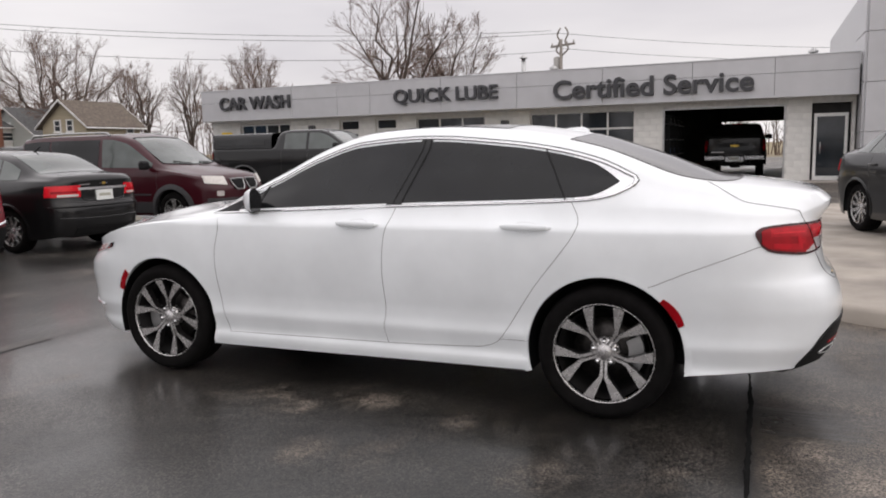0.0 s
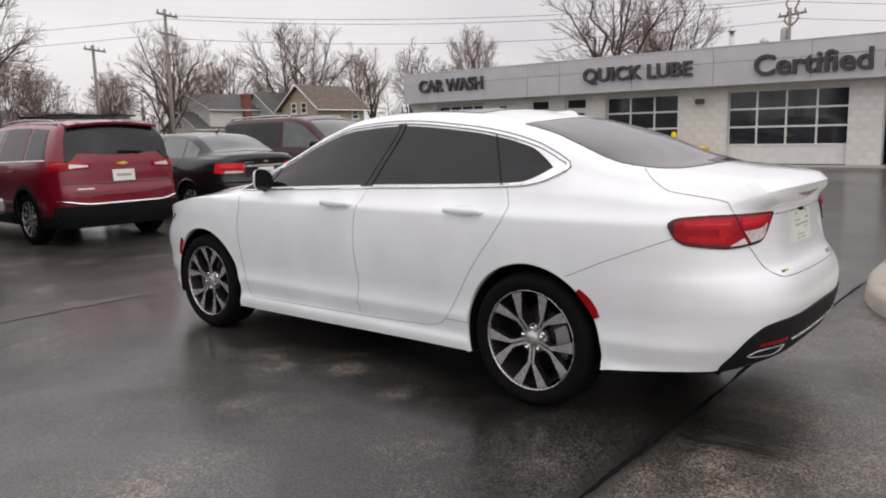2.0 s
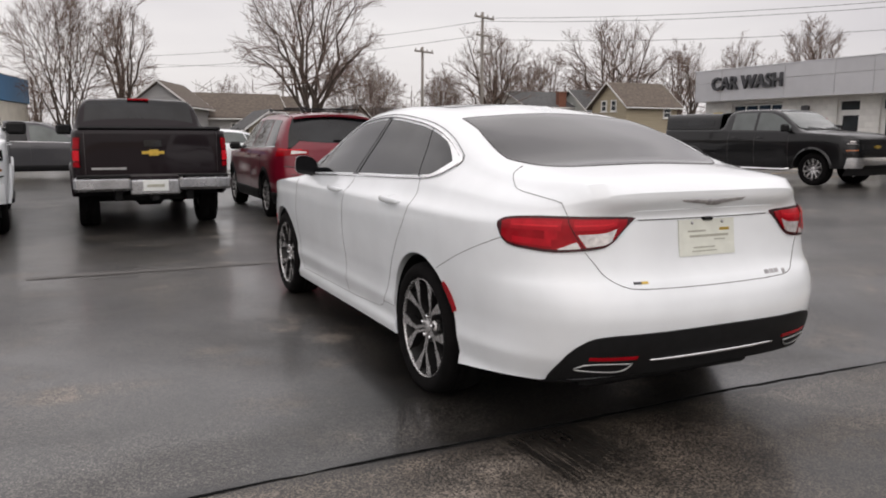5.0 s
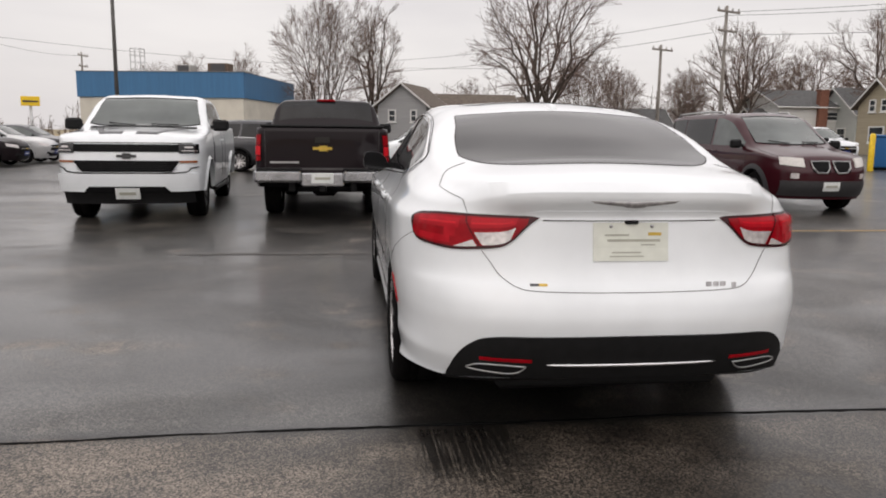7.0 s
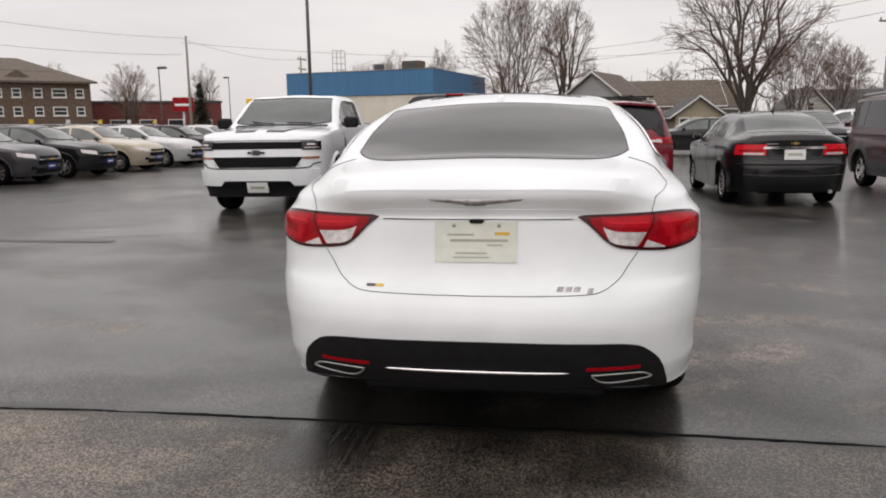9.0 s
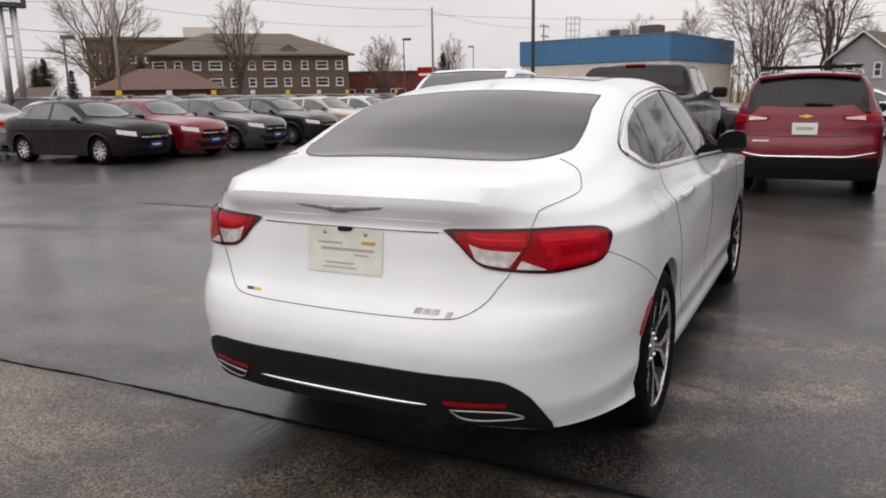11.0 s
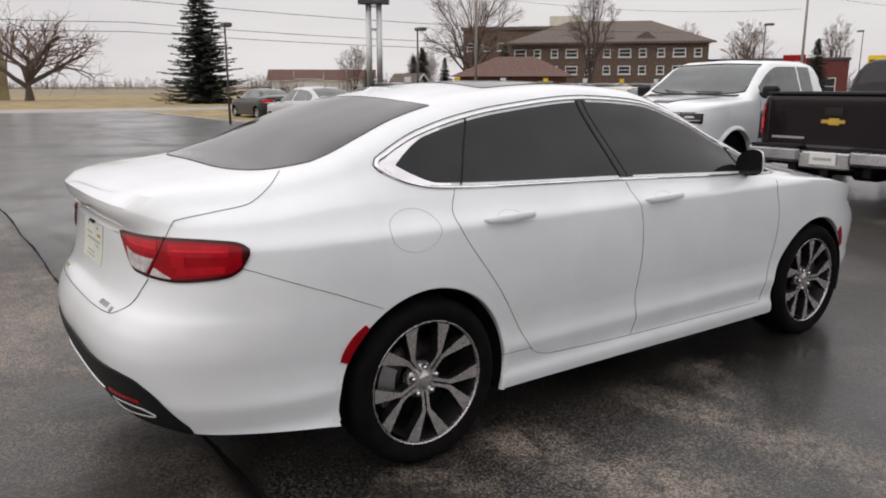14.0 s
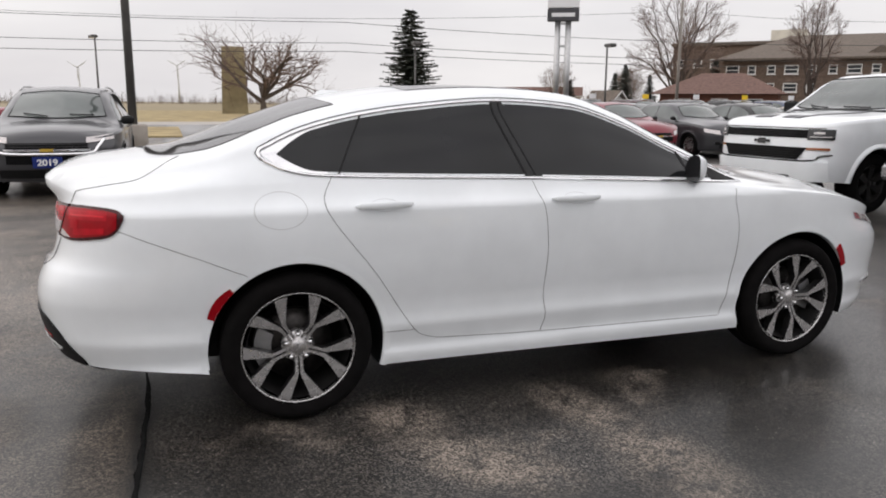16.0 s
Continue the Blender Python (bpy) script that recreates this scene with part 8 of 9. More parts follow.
house(38.9, 46.4, 0, 5.1, 4.4, 3.65, 5.35, SIDING_BEIGE, SHINGLE, "beige one-and-a-half storey house with a brown shingle roof", (("x-", -0.62, 3.2, 0.7, 0.9), ("x-", 0.62, 3.2, 0.7, 0.9), ("x-", 0.0, 1.0, 1.6, 1.2), ("y-", 1.5, 2.7, 0.8, 0.8), ("y-", -2.0, 1.0, 1.4, 1.2)))
house(44.6, 58.4, 0, 7.0, 6.0, 3.4, 5.5, SIDING_GREEN, SHINGLE_GREY, "pale grey-green gabled house with a grey roof", (("x-", 0.0, 3.5, 0.7, 0.9), ("x-", -1.2, 1.0, 1.2, 1.2)))
house(39.2, 61.5, 0, 7.0, 7.0, 4.0, 5.4, SIDING_WHITE, SHINGLE_GREY, "white two-storey house with a brick chimney", (("x-", -1.3, 2.9, 1.2, 0.8), ("x-", 1.5, 1.0, 1.2, 1.0), ("y-", 1.5, 2.8, 1.2, 0.8), ("y-", -1.5, 0.9, 1.2, 1.0)), (0.4, -3.6, 5.3))
house(35.6, 60.6, 0, 2.6, 5.0, 2.3, 3.7, SIDING_WHITE, SHINGLE_GREY, "white porch wing with a small grey gable", (("x-", 0.0, 2.3, 0.6, 0.6),))
house(3.9, 54.6, 68, 6.0, 3.7, 3.3, 4.75, SIDING_GREY, SHINGLE, "light grey two-storey house with a gabled front", (("x-", 0.75, 2.1, 0.6, 0.9), ("x-", -0.9, 2.1, 0.5, 0.9), ("y-", -1.6, 2.2, 0.4, 0.8), ("y-", 0.8, 0.5, 0.5, 0.9)))
house(9.3, 60.0, 0, 6.6, 6.5, 2.6, 4.4, SIDING_GREY, SHINGLE, "long grey house with a low brown shingle roof", (("y-", -0.6, 1.3, 0.7, 0.9), ("y-", 0.9, 1.3, 0.7, 0.9)))
house(9.4, 50.4, 90, 5.0, 2.9, 1.75, 2.8, SIDING_BEIGE, SHINGLE_GREY, "beige bungalow with a white-trimmed gable", (("x-", -0.8, 0.8, 0.6, 0.8), ("x-", 0.1, 0.8, 0.6, 0.8), ("x-", 0.9, 0.3, 0.7, 1.3)))
house(11.2, 61.0, 0, 5.8, 6.0, 2.4, 4.3, SIDING_GREY, SHINGLE, "grey bungalow with a brown roof", (("y-", -1.5, 0.9, 1.1, 1.0), ("y-", 1.5, 0.9, 1.1, 1.0)))
house(19.8, 62.0, 90, 5.0, 3.4, 1.9, 3.7, SIDING_WHITE, SHINGLE_GREY, "small white house with a steep grey gable", (("x-", 0.0, 2.0, 0.6, 0.7), ("x-", 0.0, 0.6, 0.9, 0.9)))
house(24.5, 64.0, 0, 6.4, 5.0, 1.9, 3.6, SIDING_BEIGE, SHINGLE_GREY, "low beige house with a long grey roof", (("y-", -1.8, 0.8, 1.0, 0.9), ("y-", 1.6, 0.8, 1.0, 0.9)))

# blue-topped shop
shop = thing("shop_building", pose(-12.15, 43.5, 0, 0, 0, -11), "long shop with a blue metal band over cream walls", "building")
part("wall", Geo().box(-5.0, 5.0, 0.0, 11.0, 0.0, 3.22).mesh("wall", CREAM), shop)
part("band", Geo().box(-5.1, 5.1, -0.1, 11.1, 3.22, 4.72, 0.02).mesh("band", BLUE_CLAD), shop, "blue ribbed metal band")
for i in range(4):
    part("panel_joint", Geo().box(-5.1 + 2.04 * (i + 1), -5.085 + 2.04 * (i + 1), -0.108, -0.1, 3.25, 4.7).mesh("panel_joint", BLUE_CLAD), shop)
part("coping", Geo().box(-5.14, 5.14, -0.14, 11.14, 4.72, 4.755, 0.01).mesh("coping", ROOFING), shop)
part("roof", Geo().box(-4.9, 4.9, 0.1, 10.9, 4.72, 4.76).mesh("roof", ROOFING), shop)
for x, y, w, hh in ((0.6, 2.5, 1.0, 0.55), (2.6, 3.0, 1.3, 0.7), (3.9, 3.4, 0.8, 0.3), (1.4, 5.5, 1.0, 0.5)):
    u_ = part("roof_unit", Geo().box(x - w / 2, x + w / 2, y - 0.5, y + 0.5, 4.76, 4.76 + hh, 0.03).mesh("roof_unit", UNIT if x != 2.6 else BRICK_DARK), shop, "metal roof unit")
    part("grille", Geo().box(x - w * 0.35, x + w * 0.35, y - 0.53, y - 0.49, 4.8, 4.72 + hh, 0.01).mesh("grille", GRAPHITE), u_)
lad = Geo()
for sx in (-0.3, 0.3):
    lad.tube([(-1.6 + sx, 0.3, 4.5), (-1.6 + sx, 0.3, 6.1)], 0.025, 5).tube([(-1.6 + sx, 0.9, 4.5), (-1.6 + sx, 0.9, 6.1)], 0.025, 5)
for z in (4.9, 5.3, 5.7, 6.1):
    lad.tube([(-1.9, 0.3, z), (-1.3, 0.3, z), (-1.3, 0.9, z), (-1.9, 0.9, z)], 0.02, 5, True)
part("ladder_cage", lad.mesh("ladder_cage", STEEL), shop, "steel ladder cage on the roof")

# brick apartment house
apt = thing("apartment_house", pose(-51.9, 58.4, 0, 0, 0, 41.9), "brown brick apartment house with a hipped roof and white windows", "building")
W2, D2 = 9.9, 8.0
part("wall", Geo().box(-W2, W2, 0, D2 * 2, 0, 5.9).mesh("wall", BRICK_DARK), apt)
rf = Geo().add([(-W2 - 0.6, -0.6, 5.9), (W2 + 0.6, -0.6, 5.9), (W2 + 0.6, 2 * D2 + 0.6, 5.9), (-W2 - 0.6, 2 * D2 + 0.6, 5.9), (-4.5, D2, 8.6), (4.5, D2, 8.6)], [(0, 1, 5, 4), (1, 2, 5), (2, 3, 4, 5), (3, 0, 4), (3, 2, 1, 0)])
part("roof", rf.mesh("roof", SHINGLE), apt)
part("eave", Geo().box(-W2 - 0.62, W2 + 0.62, -0.64, -0.58, 5.72, 5.92, 0.01).mesh("eave", SHINGLE), apt)
for i in range(11):
    for z in (0.9, 2.7, 4.4):
        window(apt, -8.9 + 1.78 * i, 0.0, z, 0.75 if i % 3 else 1.25, 0.85, "y-")
for j in range(5):
    for z in (0.9, 2.7, 4.4):
        window(apt, W2, 2.0 + 3.0 * j, z, 0.9, 0.85, "x+")
part("dormer", Geo().add([(2.2, 0.6, 5.95), (5.4, 0.6, 5.95), (3.8, 0.6, 7.0), (3.8, 4.5, 7.0), (2.2, 4.5, 5.95), (5.4, 4.5, 5.95)], [(0, 1, 2), (0, 2, 3, 4), (1, 5, 3, 2)]).mesh("dormer", SHINGLE), apt, "small gable on the roof")
back = thing("apartment_house", pose(-74.0, 64.0, 0, 0, 0, 41.9), "taller brown brick block behind the apartment house", "building")
part("wall", Geo().box(-6, 10, 0, 12, 0, 8.6).mesh("wall", BRICK_DARK), back)
part("roof", Geo().box(-6.3, 10.3, -0.3, 12.3, 8.6, 9.0, 0.02).mesh("roof", SHINGLE), back)
part("stair_block", Geo().box(5, 9, 2, 7, 9.0, 10.4, 0.02).mesh("stair_block", CREAM), back)
for i in range(8):
    for z in (3.2, 6.0):
        window(back, -5 + 2.0 * i, 0.0, z, 1.0, 1.0, "y-")
# brown-roofed bungalow before it
bg = thing("bungalow", pose(-43.5, 38.5, 0, 0, 0, 45), "low bungalow with a broad brown hipped roof", "house")
part("wall", Geo().box(-4.2, 4.2, 0.0, 7.0, 0, 2.3).mesh("wall", BRICK_RED), bg)
part("roof", Geo().add([(-4.9, -0.7, 2.25), (4.9, -0.7, 2.25), (4.9, 7.7, 2.25), (-4.9, 7.7, 2.25), (-1.6, 3.5, 3.9), (1.6, 3.5, 3.9)], [(0, 1, 5, 4), (1, 2, 5), (2, 3, 4, 5), (3, 0, 4), (3, 2, 1, 0)]).mesh("roof", RED_SHINGLE), bg)
for x in (-2.5, 0.2, 2.6):
    window(bg, x, 0.0, 0.9, 1.2, 1.0, "y-")
house(-48.5, 32.0, 20, 2.2, 1.9, 1.5, 2.3, SIDING_WHITE, SHINGLE, "small white shed with a brown gable roof", ())
# far town houses, red shop, signs
for i in range(4):
    house(-127 + 2.4 * i, 56.0 + 4.0 * i, 60, 4.6, 4.2, 2.7 + 0.25 * (i % 2), 4.3, SIDING_WHITE, RED_SHINGLE, "far row house with a red-brown roof", (("x-", -0.8, 0.7, 0.7, 0.7), ("x-", 0.8, 0.7, 0.7, 0.7), ("y-", 0, 0.7, 0.7, 0.7)))
rs = thing("red_shop", pose(-45, 76, 0, 0, 0, 30), "low dark red shop front across the street", "building")
part("wall", Geo().box(-8, 8, 0, 10, 0, 4.2, 0.02).mesh("wall", RED_FRONT), rs)
part("roof_edge", Geo().box(-8.15, 8.15, -0.15, 10.15, 4.2, 4.45, 0.02).mesh("roof_edge", GRAPHITE), rs)
for x in (-6, -3, 0, 3, 6):
    window(rs, x, 0, 0.6, 1.8, 1.8, "y-")
for x, y, z, w, hh, mt, lab in ((-31.8, 58.7, 2.8, 1.7, 1.2, RED_LENS, "red roadside sign on a post"), (-26.2, 60.8, 3.1, 1.35, 0.75, YELLOW_POST, "yellow price sign on a post")):
    sg = thing("road_sign", pose(x, y, 0, 0, 0, 20), lab, "sign")
    part("panel", Geo().box(-w / 2, w / 2, -0.12, 0.12, z, z + hh, 0.03).mesh("panel", mt), sg)
    part("stripe", Geo().box(-w * 0.4, w * 0.4, -0.14, -0.118, z + hh * 0.38, z + hh * 0.55).mesh("stripe", LETTER_WHITE if mt == RED_LENS else LETTER), sg)
    part("post", Geo().tube([(0, 0, 0), (0, 0, z)], 0.1, 8).mesh("post", STEEL, True), sg)
# tan pylon in the field edge
py_ = Geo()
PYLON_Y = 7.5
o0, o1 = [(-1.0, -0.5), (1.0, -0.5), (1.0, 0.5), (-1.0, 0.5)], [(-0.86, -0.42), (0.86, -0.42), (0.86, 0.42), (-0.86, 0.42)]
py_.add([(x, y, 0) for x, y in o0] + [(x, y, 5.2) for x, y in o1] + [(x * 0.96, y * 0.92, 5.3) for x, y in o1], [(3, 2, 1, 0), (8, 9, 10, 11)] + [(k * 4 + i, k * 4 + (i + 1) % 4, (k + 1) * 4 + (i + 1) % 4, (k + 1) * 4 + i) for k in range(2) for i in range(4)])
solid("concrete_pylon", py_.mesh("concrete_pylon", TAN_STONE), "tan weathered concrete slab tower by the field", "pylon", m=pose(-96.0, PYLON_Y, -0.05, 0, 0, 85) @ Matrix.Diagonal((1.6, 1.6, 1.55, 1)))


# ---------- poles, lamps, wires ----------
WOOD_POLE = mat("weathered_pole_wood", (0.26, 0.235, 0.21), 0.9, vary=0.2, scale=6, bump=0.4, bump_scale=30, stretch=(4, 4, 0.3))
DARK_POLE = mat("dark_bronze_pole", (0.10, 0.095, 0.09), 0.5, 0.2, vary=0.15, scale=4)
WIRE = mat("dark_wire", (0.05, 0.05, 0.05), 0.6, vary=0.1)
CERAMIC = mat("grey_insulator", (0.35, 0.33, 0.31), 0.3, vary=0.1)


def utility_pole(x, y, h, rz=0, arms=2, box=False):
    p = thing("utility_pole", pose(x, y, -0.05, 0, 0, rz), "weathered wooden utility pole with crossarms", "utility pole", "utility poles")
    part("pole", Geo().tube([(0, 0, 0), (0, 0, h * 0.5), (0, 0, h)], [0.13, 0.11, 0.085], 8).mesh("pole", WOOD_POLE, True), p)
    for k in range(arms):
        z = h - 0.35 - 1.1 * k
        a = part("crossarm", Geo().box(-1.0 + 0.15 * k, 1.0 - 0.15 * k, -0.2, -0.1, z - 0.06, z + 0.06, 0.01).mesh("crossarm", WOOD_POLE), p)
        for s in (-0.9 + 0.15 * k, -0.35, 0.35, 0.9 - 0.15 * k):
            part("insulator", Geo().lathe([(0.03, z + 0.06), (0.06, z + 0.1), (0.035, z + 0.16), (0.05, z + 0.2), (0, z + 0.24)], 8, "z").mesh("insulator", CERAMIC, True), a, "", pose(s, -0.15, 0))
    if box:
        part("transformer", Geo().lathe([(0, h - 1.9), (0.2, h - 1.9), (0.22, h - 1.8), (0.22, h - 1.1), (0.1, h - 1.0), (0, h - 1.0)], 12, "z").mesh("transformer", UNIT, True), p, "grey transformer", pose(0.34, 0, 0))
    return p


def light_pole(x, y, h, r=0.07, arm=0.6, rz=0, base=False, label="dark metal lot lamp post"):
    p = thing("lamp_post", pose(x, y, ground_z(x, y) - 0.02, 0, 0, rz), label, "lamp post", "lamp posts")
    part("pole", Geo().tube([(0, 0, 0), (0, 0, h)], [r, r * 0.7], 10).mesh("pole", DARK_POLE, True), p)
    hd = part("lamp_head", Geo().box(-0.05, arm, -0.17, 0.17, h - 0.02, h + 0.14, 0.04).mesh("lamp_head", DARK_POLE), p)
    part("lamp_glass", Geo().box(0.08, arm - 0.08, -0.13, 0.13, h - 0.035, h - 0.015, 0.005).mesh("lamp_glass", CLEAR_LENS), hd)
    if base:
        part("footing", Geo().lathe([(0, 0), (0.3, 0), (0.3, 0.86), (0.27, 0.9), (0, 0.9)], 20, "z").mesh("footing", CONCRETE, True), p, "round concrete footing")
    return p


utility_pole(21.1, 39.8, 9.0, 25, 3)
utility_pole(20.4, 47.5, 7.6, 25, 1)
lyre = utility_pole(42.1, 10.8, 7.9, 60, 1, True)
for q in (-1, 1):
    part("bracket", Geo().tube(curve_pts([(0, -0.05, 6.9), (q * 0.5, -0.1, 7.3), (q * 0.22, -0.12, 7.75), (q * 0.45, -0.14, 8.2), (q * 0.2, -0.15, 8.6)], 4), 0.05, 6).mesh("bracket", WOOD_POLE, True), lyre, "curved insulator bracket")
utility_pole(-44.2, 35.4, 10.5, 20, 1)
utility_pole(-31.2, 58.8, 9.2, 20, 0)
utility_pole(-29.0, 82.0, 9.4, 80, 2)
utility_pole(-52.0, -32.0, 9.5, 0, 1)
utility_pole(17.0, 75.0, 8.6, 25, 2)
light_pole(-14.6, -1.25, 9.0, 0.10, base=True, rz=40, label="dark tapered lamp post on a concrete footing")
light_pole(-10.5, 29.0, 10.5, 0.09, rz=90, label="tall dark lamp post in the sales rows")
light_pole(-29.2, 20.0, 4.2, 0.06, rz=0)
light_pole(-28.6, 49.1, 5.7, 0.06, rz=0)
light_pole(-45.8, -4.3, 5.1, 0.07, 0.8, rz=200)
light_pole(-27.0, 9.4, 3.8, 0.05, 0.4, rz=0)
light_pole(-37.0, 80.0, 7.0, 0.06, rz=180)


def wires(a, b, sag, n=14, r=0.012):
    g = Geo()
    g.tube([(a[0] + (b[0] - a[0]) * i / n, a[1] + (b[1] - a[1]) * i / n, a[2] + (b[2] - a[2]) * i / n - sag * 4 * (i / n) * (1 - i / n)) for i in range(n + 1)], r, 4)
    return g


for k, (a, b, s) in enumerate((((21.1, 39.8, 8.4), (42.1, 10.8, 8.2), 0.7), ((21.9, 39.6, 7.3), (42.4, 11.0, 7.2), 0.7), ((21.1, 39.8, 8.6), (42.1, 11.4, 8.4), 0.6), ((21.1, 39.8, 8.4), (-8, 78, 8.4), 0.9), ((20.3, 39.8, 7.4), (-9, 78, 7.4), 0.9), ((42.1, 10.8, 8.2), (66, -22, 8.2), 0.7), ((42.1, 10.8, 7.3), (66, -22, 7.3), 0.7),
                                ((-52, -32, 9.2), (-44.2, 35.4, 10.0), 1.1), ((-52, -32, 7.6), (-44.2, 35.4, 8.2), 1.2), ((-44.2, 35.4, 10.0), (-31.7, 58.8, 9.0), 0.6), ((-44.2, 35.4, 8.2), (-31.7, 58.8, 7.6), 0.6), ((-31.7, 58.8, 9.0), (-29, 82, 9.0), 0.6), ((-31.7, 58.8, 8.6), (17.0, 75.0, 8.2), 1.0))):
    solid("overhead_wire", wires(a, b, s).mesh("overhead_wire", WIRE, True), "dark overhead wire between poles", "wire", "overhead wires")
# dealer pylon sign on twin posts
dp = thing("pylon_sign", pose(-29.36, 17.6, 0, 0, 0, 60), "tall pylon sign on twin steel posts", "sign")
for s in (-0.25, 0.25):
    part("post", Geo().tube([(s, 0, 0), (s, 0, 5.4)], 0.14, 12).mesh("post", STEEL, True), dp)
for z in (4.1, 5.15):
    part("brace", Geo().box(-0.2, 0.2, -0.05, 0.05, z, z + 0.1, 0.01).mesh("brace", STEEL), dp)
part("panel", Geo().box(-0.75, 0.75, -0.2, 0.2, 5.9, 8.4, 0.03).mesh("panel", LETTER_WHITE), dp, "white sign panel")
part("lower_panel", Geo().box(-0.75, 0.75, -0.2, 0.2, 5.3, 5.88, 0.03).mesh("lower_panel", GRAPHITE), dp, "dark sign panel")
part("print_bar", Geo().box(-0.55, 0.55, -0.22, -0.19, 5.5, 5.68).mesh("print_bar", LETTER_WHITE), dp)
# roadside wires over the field
for z0, z1 in ((7.6, 6.7), (6.0, 5.4), (5.2, 5.0)):
    for a, b in (((-52.0, -45.0, z0), (-52.0, 12.0, (z0 + z1) / 2)), ((-52.0, 12.0, (z0 + z1) / 2), (-46.0, 62.0, z1))):
        solid("overhead_wire", wires(a, b, 0.5, r=0.02).mesh("overhead_wire", WIRE, True), "dark overhead wire along the road", "wire", "overhead wires")
# far wind turbines
for x, y, h in ((-891, -87, 36), (-896, 12, 40), (-980, -330, 40)):
    tb = thing("wind_turbine", pose(x, y, 0, 0, 0, 60), "distant white wind turbine", "wind turbine", "wind turbines")
    part("tower", Geo().tube([(0, 0, 0), (0, 0, h)], [1.2, 0.7], 10).mesh("tower", SIDING_WHITE, True), tb)
    for k in range(3):
        a = radians(30 + 120 * k)
        part("blade", Geo().tube([(0, -2, h), (8 * math.cos(a), -2, h + 8 * math.sin(a)), (14 * math.cos(a), -2, h + 14 * math.sin(a))], [0.5, 0.55, 0.12], 6).mesh("blade", SIDING_WHITE, True), tb)


# ---------- trees ----------
BARK = mat("grey_brown_bark", (0.085, 0.066, 0.054), 0.95, vary=0.3, scale=8, bump=0.6, bump_scale=25)
TWIG = mat("brown_twigs", (0.165, 0.118, 0.098), 0.95, vary=0.25, scale=3)
NEEDLE = mat("dark_spruce_needles", (0.068, 0.076, 0.058), 0.9, vary=0.45, scale=2.5)
BRUSH = mat("bare_brush", (0.12, 0.085, 0.065), 0.95, vary=0.35, scale=1.5)


def limb(geo, p, q, r0, r1, sides):
    """One tapered piece of a branch."""
    d = q - p
    ln = np.linalg.norm(d)
    if ln < 1e-6:
        return
    d = d / ln
    u = np.cross(d, (0, 0, 1) if abs(d[2]) < 0.9 else (1, 0, 0))
    u /= np.linalg.norm(u)
    w = np.cross(d, u)
    o = len(geo.v)
    for c, r in ((p, r0), (q, r1)):
        for k in range(sides):
            a = 2 * math.pi * k / sides
            geo.v.append(tuple(c + (u * math.cos(a) + w * math.sin(a)) * r))
    for k in range(sides):
        j = (k + 1) % sides
        geo.f.append((o + k, o + j, o + sides + j, o + sides + k))


